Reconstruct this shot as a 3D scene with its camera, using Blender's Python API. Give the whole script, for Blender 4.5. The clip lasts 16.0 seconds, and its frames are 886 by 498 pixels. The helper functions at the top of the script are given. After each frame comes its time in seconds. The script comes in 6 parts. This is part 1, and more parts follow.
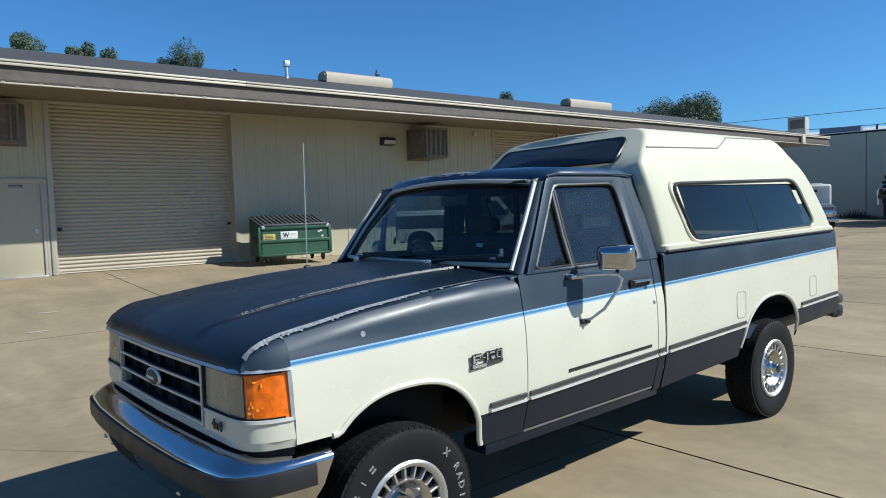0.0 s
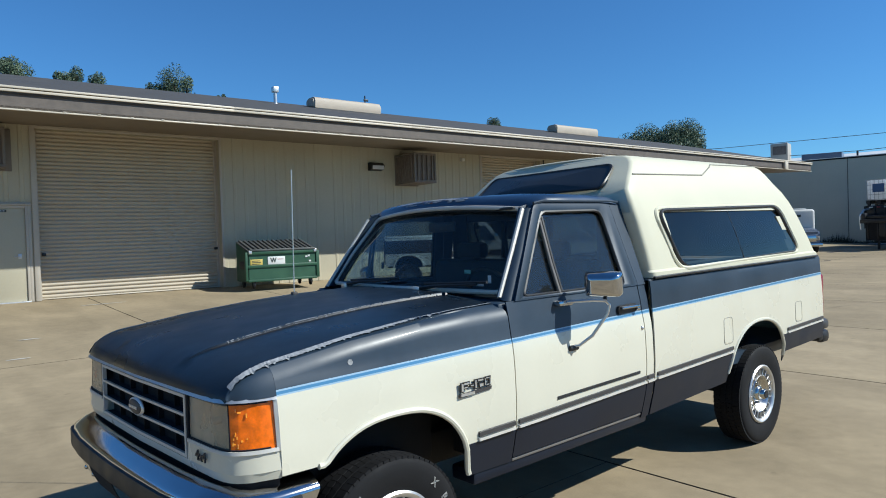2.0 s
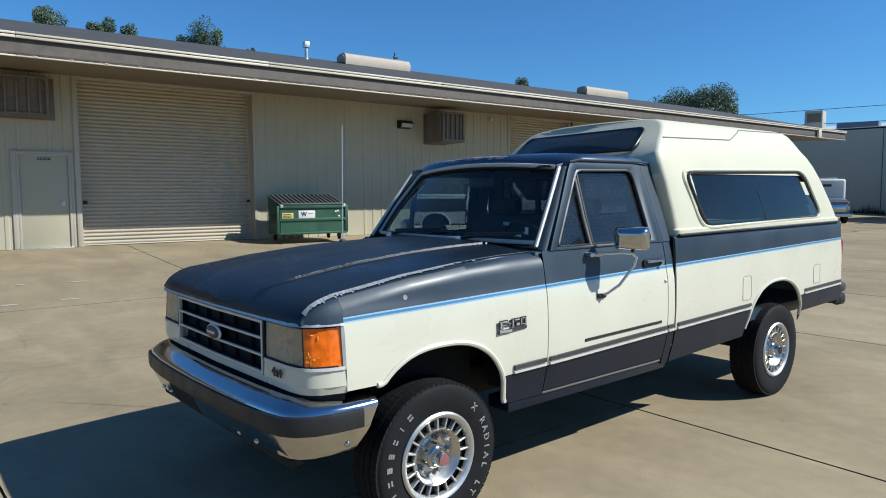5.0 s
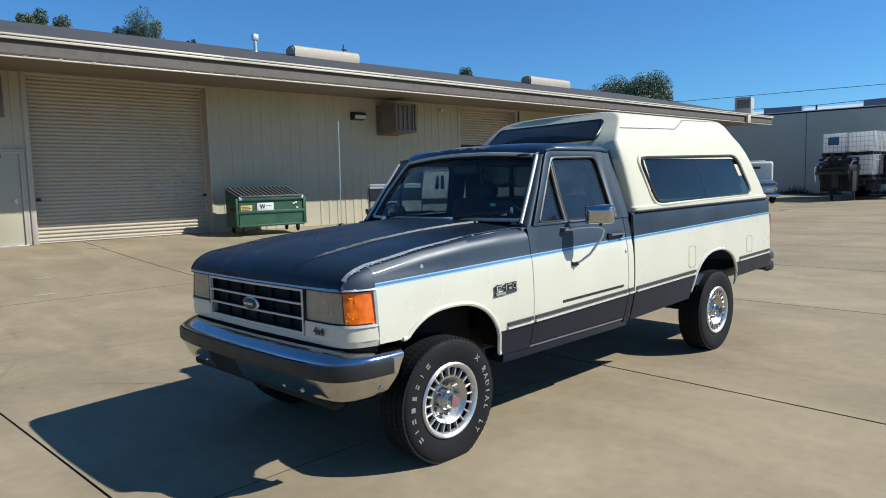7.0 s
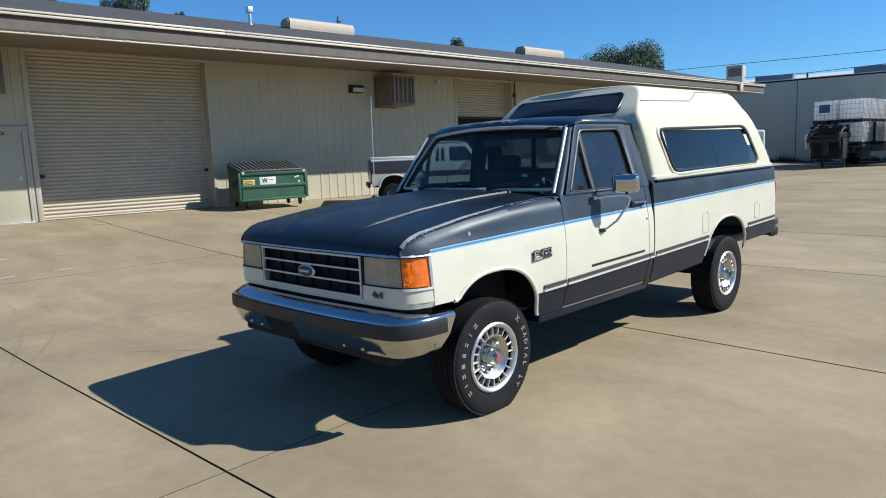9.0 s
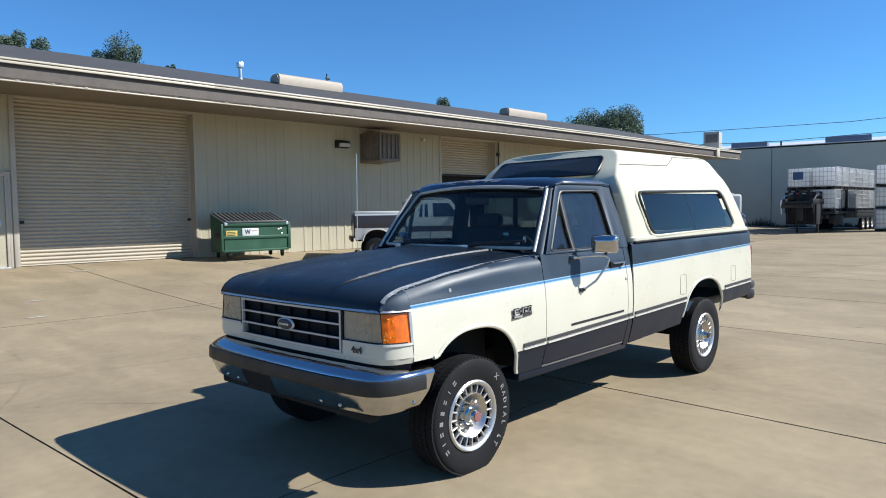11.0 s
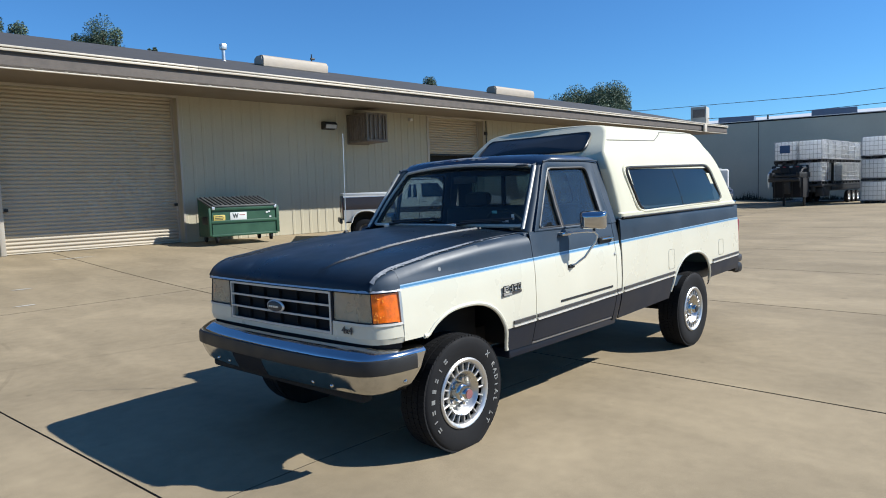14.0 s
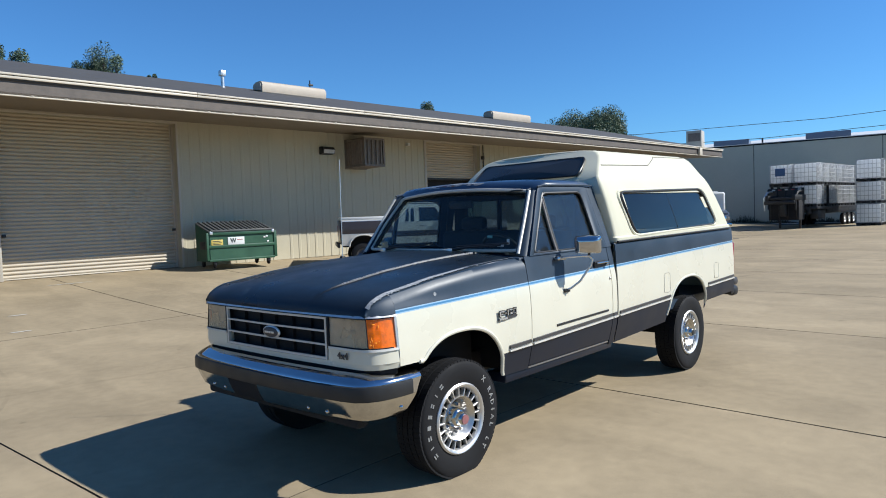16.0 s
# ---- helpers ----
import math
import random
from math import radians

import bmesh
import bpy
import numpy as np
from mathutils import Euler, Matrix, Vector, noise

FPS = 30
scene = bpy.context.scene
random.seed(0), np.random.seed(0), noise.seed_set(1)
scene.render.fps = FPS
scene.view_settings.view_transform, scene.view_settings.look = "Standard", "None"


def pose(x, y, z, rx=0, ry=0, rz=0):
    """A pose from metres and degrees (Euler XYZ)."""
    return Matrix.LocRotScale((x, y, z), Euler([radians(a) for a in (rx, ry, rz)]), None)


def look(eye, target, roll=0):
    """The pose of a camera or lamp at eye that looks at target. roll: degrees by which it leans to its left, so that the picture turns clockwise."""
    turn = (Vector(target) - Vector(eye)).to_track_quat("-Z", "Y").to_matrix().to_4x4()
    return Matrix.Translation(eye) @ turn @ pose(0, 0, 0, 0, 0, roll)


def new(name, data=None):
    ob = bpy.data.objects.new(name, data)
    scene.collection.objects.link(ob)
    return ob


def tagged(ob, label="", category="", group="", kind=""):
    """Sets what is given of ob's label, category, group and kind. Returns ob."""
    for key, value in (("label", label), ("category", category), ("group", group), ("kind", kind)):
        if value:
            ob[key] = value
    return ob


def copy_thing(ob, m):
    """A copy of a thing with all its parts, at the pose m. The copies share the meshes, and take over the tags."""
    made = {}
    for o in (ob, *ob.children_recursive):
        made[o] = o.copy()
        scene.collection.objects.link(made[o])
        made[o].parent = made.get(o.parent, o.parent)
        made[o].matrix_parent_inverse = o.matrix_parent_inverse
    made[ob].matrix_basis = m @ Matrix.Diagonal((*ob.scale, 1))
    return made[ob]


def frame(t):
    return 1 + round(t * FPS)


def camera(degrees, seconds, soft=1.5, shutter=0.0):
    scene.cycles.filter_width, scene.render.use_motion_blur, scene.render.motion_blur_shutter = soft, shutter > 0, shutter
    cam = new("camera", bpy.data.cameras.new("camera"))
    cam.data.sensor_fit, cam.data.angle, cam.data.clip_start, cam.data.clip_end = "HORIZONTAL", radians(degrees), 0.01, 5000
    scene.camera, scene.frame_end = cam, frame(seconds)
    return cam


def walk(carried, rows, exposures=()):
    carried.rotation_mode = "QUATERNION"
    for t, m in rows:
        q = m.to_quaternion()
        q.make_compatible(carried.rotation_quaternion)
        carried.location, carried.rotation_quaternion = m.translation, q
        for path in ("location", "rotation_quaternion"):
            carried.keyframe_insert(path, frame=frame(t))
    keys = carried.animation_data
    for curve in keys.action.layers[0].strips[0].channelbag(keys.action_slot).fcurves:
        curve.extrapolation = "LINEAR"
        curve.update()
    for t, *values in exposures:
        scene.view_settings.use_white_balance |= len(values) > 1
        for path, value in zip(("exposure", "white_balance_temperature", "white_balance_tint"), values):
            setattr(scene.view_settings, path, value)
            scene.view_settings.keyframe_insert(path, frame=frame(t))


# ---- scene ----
cam = camera(67.8, 16.0, soft=1.0)
PATH = [
    (0, (-1.609, -3.017, 1.593), (-0.333, -1.481, 1.482), -1.9),
    (0.5, (-1.609, -3.028, 1.596), (-0.34, -1.486, 1.481), -1.8),
    (1, (-1.604, -3.033, 1.603), (-0.314, -1.508, 1.516), -1.7),
    (1.5, (-1.604, -3.027, 1.609), (-0.291, -1.519, 1.565), -2.1),
    (2, (-1.606, -3.015, 1.604), (-0.299, -1.502, 1.566), -1.9),
    (2.5, (-1.622, -3.014, 1.594), (-0.321, -1.495, 1.547), -1.6),
    (3, (-1.631, -3.014, 1.6), (-0.362, -1.47, 1.525), -1.3),
    (3.5, (-1.633, -3.018, 1.598), (-0.386, -1.455, 1.53), -2.0),
    (4, (-1.658, -3.004, 1.577), (-0.415, -1.443, 1.435), -1.3),
    (4.5, (-1.754, -3.085, 1.571), (-0.523, -1.516, 1.416), -0.4),
    (7, (-2.52, -3.429, 1.548), (-1.149, -1.986, 1.358), -1.6),
    (7.5, (-2.626, -3.455, 1.563), (-1.273, -1.998, 1.346), -2.6),
    (8, (-2.792, -3.409, 1.535), (-1.428, -1.972, 1.264), -4.1),
    (8.5, (-2.917, -3.399, 1.555), (-1.548, -1.972, 1.253), -3.1),
    (11, (-2.949, -3.425, 1.571), (-1.512, -2.038, 1.462), -0.8),
    (11.5, (-2.938, -3.416, 1.563), (-1.496, -2.037, 1.425), -1.2),
    (12, (-2.939, -3.405, 1.562), (-1.484, -2.043, 1.389), -1.5),
    (12.5, (-2.944, -3.412, 1.565), (-1.493, -2.046, 1.392), -1.4),
    (13, (-2.929, -3.419, 1.56), (-1.471, -2.062, 1.379), -1.9),
    (13.5, (-2.927, -3.421, 1.57), (-1.471, -2.061, 1.392), -2.0),
    (14, (-2.941, -3.427, 1.562), (-1.487, -2.064, 1.393), -1.9),
    (14.5, (-2.944, -3.44, 1.566), (-1.496, -2.07, 1.402), -2.2),
    (15, (-2.946, -3.443, 1.564), (-1.498, -2.073, 1.406), -1.5),
    (15.5, (-2.942, -3.455, 1.568), (-1.498, -2.079, 1.419), -2.0),
    (16, (-2.946, -3.454, 1.572), (-1.483, -2.094, 1.474), -2.1),
]
walk(cam, [(t, look(eye, target, roll)) for t, eye, target, roll in PATH],
     exposures=[(0, 0.31, 6200, 4), (4.5, 0.29, 6200, 4), (7, 0.34, 6300, 6), (8.5, 0.38, 6300, 6), (11, 0.58, 6300, 8), (12, 0.50, 6300, 8), (16, 0.47, 6300, 8)])

# ---- world, sun, exposure ----
TO_SUN = Vector((0.75, -0.88, 1.0)).normalized()
world = bpy.data.worlds.new("sky")
scene.world = world
world.use_nodes = True
sky = world.node_tree.nodes.new("ShaderNodeTexSky")
sky.sky_type, sky.sun_disc = "NISHITA", False
sky.sun_elevation = math.asin(TO_SUN.z)
sky.sun_rotation = math.atan2(TO_SUN.x, TO_SUN.y)
sky.air_density, sky.dust_density, sky.ozone_density = 1.0, 0.0, 5.0
deep = world.node_tree.nodes.new("ShaderNodeVectorMath")
deep.operation = "MULTIPLY"
deep.inputs[1].default_value = (0.49, 0.83, 1.11)
world.node_tree.links.new(sky.outputs[0], deep.inputs[0])
world.node_tree.links.new(deep.outputs[0], world.node_tree.nodes["Background"].inputs[0])
world.node_tree.nodes["Background"].inputs[1].default_value = 0.090
sun = new("sun", bpy.data.lights.new("sun", "SUN"))
sun.data.energy, sun.data.angle, sun.data.color = 5.0, radians(0.5), (1.0, 0.972, 0.92)
sun.matrix_world = look(TO_SUN * 60, (0, 0, 0))


# ---- materials ----
def mat(name, col, rough=0.6, metal=0.0, var=0.12, scale=2.5, fine=45.0, bump=0.08, coat=0.0, rvar=0.08, emit=0.0):
    """A principled surface, varied at two scales in colour, gloss and relief."""
    q = bpy.data.materials.new(name)
    q.use_nodes = True
    n, l = q.node_tree.nodes, q.node_tree.links
    b = n["Principled BSDF"]
    b.inputs["Metallic"].default_value = metal
    b.inputs["Coat Weight"].default_value = coat
    b.inputs["Coat Roughness"].default_value = 0.08
    geo = n.new("ShaderNodeNewGeometry")
    big, small = n.new("ShaderNodeTexNoise"), n.new("ShaderNodeTexNoise")
    big.inputs["Scale"].default_value, big.inputs["Detail"].default_value = scale, 5
    small.inputs["Scale"].default_value, small.inputs["Detail"].default_value = fine, 4
    for t in (big, small):
        l.new(geo.outputs["Position"], t.inputs["Vector"])
    add = n.new("ShaderNodeMath")
    add.operation = "MULTIPLY_ADD"
    add.inputs[1].default_value = 0.35
    l.new(small.outputs["Fac"], add.inputs[0])
    l.new(big.outputs["Fac"], add.inputs[2])
    ramp = n.new("ShaderNodeMapRange")
    ramp.inputs["From Min"].default_value, ramp.inputs["From Max"].default_value = 0.4, 0.95
    ramp.inputs["To Min"].default_value, ramp.inputs["To Max"].default_value = 1 - var, 1 + var
    l.new(add.outputs[0], ramp.inputs["Value"])
    mul = n.new("ShaderNodeVectorMath")
    mul.operation = "SCALE"
    mul.inputs[0].default_value = col
    l.new(ramp.outputs[0], mul.inputs["Scale"])
    l.new(mul.outputs[0], b.inputs["Base Color"])
    rr = n.new("ShaderNodeMapRange")
    rr.inputs["From Min"].default_value, rr.inputs["From Max"].default_value = 0.3, 0.7
    rr.inputs["To Min"].default_value, rr.inputs["To Max"].default_value = max(0.02, rough - rvar), min(1, rough + rvar)
    l.new(big.outputs["Fac"], rr.inputs["Value"])
    l.new(rr.outputs[0], b.inputs["Roughness"])
    if bump:
        bp = n.new("ShaderNodeBump")
        bp.inputs["Strength"].default_value, bp.inputs["Distance"].default_value = bump, 0.004
        l.new(small.outputs["Fac"], bp.inputs["Height"])
        l.new(bp.outputs[0], b.inputs["Normal"])
    if emit:
        b.inputs["Emission Color"].default_value = (*col, 1)
        b.inputs["Emission Strength"].default_value = emit
    return q


def glass(name, tint, gloss=0.03, ior=1.5, veil=0.0, haze=(0.5, 0.52, 0.5)):
    """A thin tinted pane: lets light through, mirrors more at a slant."""
    q = bpy.data.materials.new(name)
    q.use_nodes = True
    n, l = q.node_tree.nodes, q.node_tree.links
    n.remove(n["Principled BSDF"])
    tr, gl, mx, lw, pw, ad = (n.new(k) for k in ("ShaderNodeBsdfTransparent", "ShaderNodeBsdfGlossy", "ShaderNodeMixShader", "ShaderNodeLayerWeight", "ShaderNodeMath", "ShaderNodeMath"))
    tr.inputs[0].default_value = (*tint, 1)
    gl.inputs["Roughness"].default_value = gloss
    lw.inputs["Blend"].default_value = 0.5
    pw.operation, ad.operation = "POWER", "MULTIPLY_ADD"
    pw.inputs[1].default_value = 4.5
    base = ((ior - 1) / (ior + 1)) ** 2
    ad.inputs[1].default_value, ad.inputs[2].default_value = 1 - base, base
    l.new(lw.outputs["Facing"], pw.inputs[0])
    l.new(pw.outputs[0], ad.inputs[0])
    l.new(ad.outputs[0], mx.inputs[0])
    l.new(tr.outputs[0], mx.inputs[1])
    l.new(gl.outputs[0], mx.inputs[2])
    # uneven pale diffuse film that lifts the pane's tone
    film, df = n.new("ShaderNodeMixShader"), n.new("ShaderNodeBsdfDiffuse")
    cloud, amount = n.new("ShaderNodeTexNoise"), n.new("ShaderNodeMapRange")
    pos = n.new("ShaderNodeNewGeometry")
    cloud.inputs["Scale"].default_value, cloud.inputs["Detail"].default_value = 5.0, 5
    amount.inputs["From Min"].default_value, amount.inputs["From Max"].default_value = 0.3, 0.7
    amount.inputs["To Min"].default_value, amount.inputs["To Max"].default_value = veil * 0.6, veil * 1.4
    df.inputs[0].default_value = (*haze, 1)
    l.new(pos.outputs["Position"], cloud.inputs["Vector"])
    l.new(cloud.outputs["Fac"], amount.inputs["Value"])
    l.new(amount.outputs[0], film.inputs[0])
    l.new(mx.outputs[0], film.inputs[1])
    l.new(df.outputs[0], film.inputs[2])
    l.new(film.outputs[0], n["Material Output"].inputs["Surface"])
    return q


def concrete():
    """Old tan concrete: broad water stains, tyre-darkened patches, cracks, sand grain, slab-to-slab shifts."""
    q = bpy.data.materials.new("concrete")
    q.use_nodes = True
    n, l = q.node_tree.nodes, q.node_tree.links
    b = n["Principled BSDF"]
    geo, info = n.new("ShaderNodeNewGeometry"), n.new("ShaderNodeObjectInfo")

    def tex(scale, detail, dist=0.0, stretch=(1, 1, 1)):
        mp, t = n.new("ShaderNodeMapping"), n.new("ShaderNodeTexNoise")
        mp.inputs["Scale"].default_value = stretch
        l.new(geo.outputs["Position"], mp.inputs["Vector"])
        l.new(mp.outputs[0], t.inputs["Vector"])
        t.inputs["Scale"].default_value, t.inputs["Detail"].default_value, t.inputs["Distortion"].default_value = scale, detail, dist
        return t.outputs["Fac"]

    def rng(v, a, c, d, e):
        r = n.new("ShaderNodeMapRange")
        for k, x in zip(("From Min", "From Max", "To Min", "To Max"), (a, c, d, e)):
            r.inputs[k].default_value = x
        l.new(v, r.inputs["Value"])
        return r.outputs[0]

    def times(a, c):
        t = n.new("ShaderNodeMath")
        t.operation = "MULTIPLY"
        l.new(a, t.inputs[0])
        l.new(c, t.inputs[1])
        return t.outputs[0]

    k = rng(tex(0.22, 4, 0.6), 0.35, 0.7, 0.83, 1.11)
    k = times(k, rng(tex(1.3, 6, 0.8, (1, 0.45, 1)), 0.35, 0.7, 0.86, 1.08))
    k = times(k, rng(tex(0.7, 7, 1.2), 0.55, 0.66, 1.0, 1.10))
    k = times(k, rng(tex(9, 6), 0.3, 0.7, 0.93, 1.06))
    k = times(k, rng(tex(38, 4), 0.68, 0.74, 1.0, 1.14))
    grain = tex(160, 3)
    k = times(k, rng(grain, 0.25, 0.75, 0.9, 1.09))
    k = times(k, rng(tex(3.1, 2, 0.2), 0.72, 0.78, 1.0, 0.72))
    # old tyre arcs and a healed crack
    for cx, cy, rad in ((-10.63, 6.09, 9.36), (-5.81, 5.32, 4.79)):
        dist = n.new("ShaderNodeVectorMath")
        dist.operation = "DISTANCE"
        dist.inputs[1].default_value = (cx, cy, 0)
        l.new(geo.outputs["Position"], dist.inputs[0])
        off = n.new("ShaderNodeMath")
        off.operation = "COMPARE"
        off.inputs[1].default_value, off.inputs[2].default_value = rad, 0.02
        l.new(dist.outputs["Value"], off.inputs[0])
        k = times(k, rng(times(off.outputs[0], rng(tex(1.1, 3), 0.40, 0.62, 0.0, 1.0)), 0, 1, 1.0, 0.88))
    line = n.new("ShaderNodeVectorMath")
    line.operation = "DOT_PRODUCT"
    line.inputs[1].default_value = (0.163, 0.987, 0)
    l.new(geo.outputs["Position"], line.inputs[0])
    near = n.new("ShaderNodeMath")
    near.operation = "COMPARE"
    near.inputs[1].default_value, near.inputs[2].default_value = 3.60, 0.035
    l.new(line.outputs["Value"], near.inputs[0])
    k = times(k, rng(times(near.outputs[0], rng(tex(0.9, 4), 0.36, 0.6, 0.2, 1.0)), 0, 1, 1.0, 0.88))
    k = times(k, rng(info.outputs["Random"], 0, 1, 0.97, 1.03))
    s = n.new("ShaderNodeVectorMath")
    s.operation = "SCALE"
    s.inputs[0].default_value = (0.307, 0.244, 0.156)
    l.new(k, s.inputs["Scale"])
    l.new(s.outputs[0], b.inputs["Base Color"])
    b.inputs["Roughness"].default_value = 0.88
    b.inputs["Specular IOR Level"].default_value = 0.2
    bp = n.new("ShaderNodeBump")
    bp.inputs["Strength"].default_value, bp.inputs["Distance"].default_value = 0.25, 0.003
    l.new(grain, bp.inputs["Height"])
    l.new(bp.outputs[0], b.inputs["Normal"])
    return q


CONCRETE = concrete()
EARTH = mat("joint dirt", (0.075, 0.060, 0.042), 0.95, var=0.3, scale=6)
SIDING = mat("tan wall paint", (0.415, 0.375, 0.272), 0.55, var=0.07, scale=0.9, fine=20, bump=0.05)
DOOR_TAN = mat("tan door paint", (0.42, 0.36, 0.272), 0.5, var=0.06, scale=1.2, fine=25, bump=0.04)
TRIM_TAN = mat("tan trim", (0.424, 0.379, 0.311), 0.5, var=0.07, scale=2)
# copy of DOOR_TAN, darkened to offset the sun on the roof
VENT_TAN = mat("darkened tan vent paint", (0.37, 0.31, 0.24), 0.6, var=0.12, scale=3, fine=30)
CREAM = mat("cream flashing", (0.561, 0.500, 0.402), 0.45, var=0.08, scale=3)
FASCIA = mat("brown grey fascia", (0.108, 0.089, 0.074), 0.65, var=0.28, scale=5)
ROOFING = mat("grey roofing", (0.056, 0.053, 0.050), 0.8, var=0.15, scale=1.5, fine=12)
SOFFIT = mat("tan soffit", (0.178, 0.144, 0.107), 0.6, var=0.1, scale=1)
RUST = mat("rusty grille", (0.16, 0.13, 0.11), 0.7, var=0.3, scale=9)
AC_TAN = mat("cooler case tan", (0.155, 0.13, 0.105), 0.5, var=0.12, scale=4)
DARK_HOLE = mat("dark opening", (0.012, 0.012, 0.013), 0.9)
STEEL = mat("galvanised steel", (0.55, 0.56, 0.57), 0.4, metal=0.7, var=0.1, scale=7)
BLACK_STEEL = mat("black steel", (0.010, 0.010, 0.011), 0.5, var=0.2, scale=5)
GREEN = mat("dumpster green paint", (0.017, 0.067, 0.034), 0.5, var=0.22, scale=4, fine=30, bump=0.12)
LID = mat("black plastic lid", (0.064, 0.066, 0.064), 0.5, var=0.15, scale=5)
SIGN_WHITE = mat("white sticker", (0.568, 0.568, 0.545), 0.5, var=0.06)
SIGN_YELLOW = mat("yellow sticker", (0.470, 0.356, 0.076), 0.5, var=0.12, scale=20)
SIGN_DARK = mat("dark print", (0.023, 0.030, 0.030), 0.5)
TEAL = mat("teal sticker", (0.10, 0.33, 0.32), 0.5)
SIGN_RED = mat("red print", (0.265, 0.038, 0.038), 0.5)
HUB_RED = mat("faded red hub dial", (0.227, 0.091, 0.091), 0.5)
CAGE = mat("dull cage steel", (0.42, 0.42, 0.42), 0.5, metal=0.0)
WHITE_PAINT = mat("cream white car paint", (0.60, 0.572, 0.462), 0.30, var=0.035, scale=3, fine=70, bump=0.012, coat=0.35)
GELCOAT = mat("cream gelcoat", (0.58, 0.555, 0.425), 0.55, var=0.03, scale=3, fine=60, bump=0.01)
GELCOAT.node_tree.nodes["Principled BSDF"].inputs["Specular IOR Level"].default_value = 0.3
# darker, smoother copy of NAVY for the hood
HOOD_NAVY = mat("dark hood navy", (0.008, 0.013, 0.020), 0.34, var=0.3, scale=3.0, fine=40, bump=0.05, coat=0.0, rvar=0.1)
HOOD_NAVY.node_tree.nodes["Principled BSDF"].inputs["Specular IOR Level"].default_value = 0.34
# bluer copy of NAVY, the roof's sky sheen put into its colour
SHEEN_NAVY = mat("navy with blue roof sheen", (0.017, 0.040, 0.085), 0.34, var=0.25, scale=2.4, fine=30, bump=0.03, coat=0.35, rvar=0.12)
NAVY = mat("faded navy car paint", (0.015, 0.030, 0.050), 0.49, var=0.22, scale=2.2, fine=30, bump=0.03, coat=0.03, rvar=0.10)
CHARCOAL = mat("charcoal lower paint", (0.010, 0.014, 0.025), 0.36, var=0.12, scale=3, bump=0.02)
CHARCOAL.node_tree.nodes["Principled BSDF"].inputs["Specular IOR Level"].default_value = 0.28
STRIPE = mat("blue stripe", (0.060, 0.190, 0.345), 0.35, var=0.05)
STRIPE_LIGHT = mat("light blue pinstripe", (0.27, 0.40, 0.52), 0.35, var=0.05)
PEEL_DIM = mat("worn clearcoat edge", (0.15, 0.16, 0.175), 0.85, var=0.5, scale=60, fine=200)
PEEL = mat("peeled clearcoat", (0.25, 0.26, 0.27), 0.8, var=0.4, scale=60, fine=200)
NEAR_BLACK = mat("near black for gaps and shade", (0.006, 0.006, 0.008), 0.9)
CHROME = mat("chrome", (0.52, 0.52, 0.53), 0.10, metal=1.0, var=0.05, scale=6, bump=0.0, rvar=0.04)
DULL_CHROME = mat("pitted chrome", (0.52, 0.51, 0.49), 0.13, metal=1.0, var=0.15, scale=9, fine=120, bump=0.03)
POLISHED = mat("polished aluminium", (0.54, 0.53, 0.51), 0.30, metal=1.0, var=0.06, scale=14, bump=0.01)
SILVER = mat("satin aluminium", (0.62, 0.61, 0.59), 0.36, metal=0.75, var=0.08, scale=20, bump=0.02)
BRIGHT_TRIM = mat("dull bright trim", (0.561, 0.530, 0.470), 0.45, metal=0.1, var=0.08, scale=20, bump=0.02)
VENT_BAR = mat("dull vent bar", (0.17, 0.155, 0.14), 0.45, metal=0.3, var=0.1, scale=20)
LINE_GREY = mat("grey gap and shade line", (0.227, 0.216, 0.182), 0.7, var=0.1, scale=12)
RUBBER = mat("tyre rubber", (0.008, 0.008, 0.009), 0.78, var=0.25, scale=12, fine=90, bump=0.1)
RUBBER.node_tree.nodes["Principled BSDF"].inputs["Specular IOR Level"].default_value = 0.25
BLACK_TRIM = mat("black rubber trim", (0.014, 0.014, 0.015), 0.5, var=0.15, scale=8)
GREY_TRIM = mat("grey moulding", (0.045, 0.042, 0.042), 0.45, var=0.12, scale=8)
UNDER = mat("undercarriage", (0.012, 0.011, 0.011), 0.9, var=0.3, scale=6)
LETTER = mat("white tyre lettering", (0.36, 0.36, 0.34), 0.7, var=0.15, scale=40)
LETTER_DIM = mat("scuffed tyre lettering", (0.20, 0.20, 0.19), 0.75, var=0.3, scale=60)
LENS = mat("hazed headlamp lens", (0.42, 0.345, 0.26), 0.16, var=0.3, scale=4, coat=0.9, bump=0.0)
CLEAR_LENS = glass("hazed clear lens", (0.93, 0.85, 0.72), veil=0.42, haze=(0.60, 0.50, 0.37))
REFLECTOR = mat("dull lamp reflector", (0.68, 0.60, 0.49), 0.40, metal=0.6, var=0.15, scale=14, bump=0.03)
LENS_BRIGHT = mat("bright headlamp flute", (0.62, 0.58, 0.52), 0.12, var=0.1, scale=20, coat=0.6, bump=0.0)
AMBER = mat("amber lens", (0.76, 0.135, 0.0), 0.18, var=0.35, scale=30, fine=90, bump=0.06, coat=0.4)
AMBER_GLINT = mat("amber lens glint", (0.95, 0.34, 0.015), 0.18, var=0.2, scale=40, coat=0.6)
RED_LENS = mat("red tail lamp lens", (0.273, 0.015, 0.027), 0.2, coat=0.6)
VINYL = mat("dark seat vinyl", (0.02, 0.022, 0.026), 0.6, var=0.2, scale=5)
DASH = mat("dark dashboard", (0.014, 0.015, 0.018), 0.6)
WINDSHIELD = glass("windscreen glass", (0.68, 0.74, 0.72), veil=0.016)
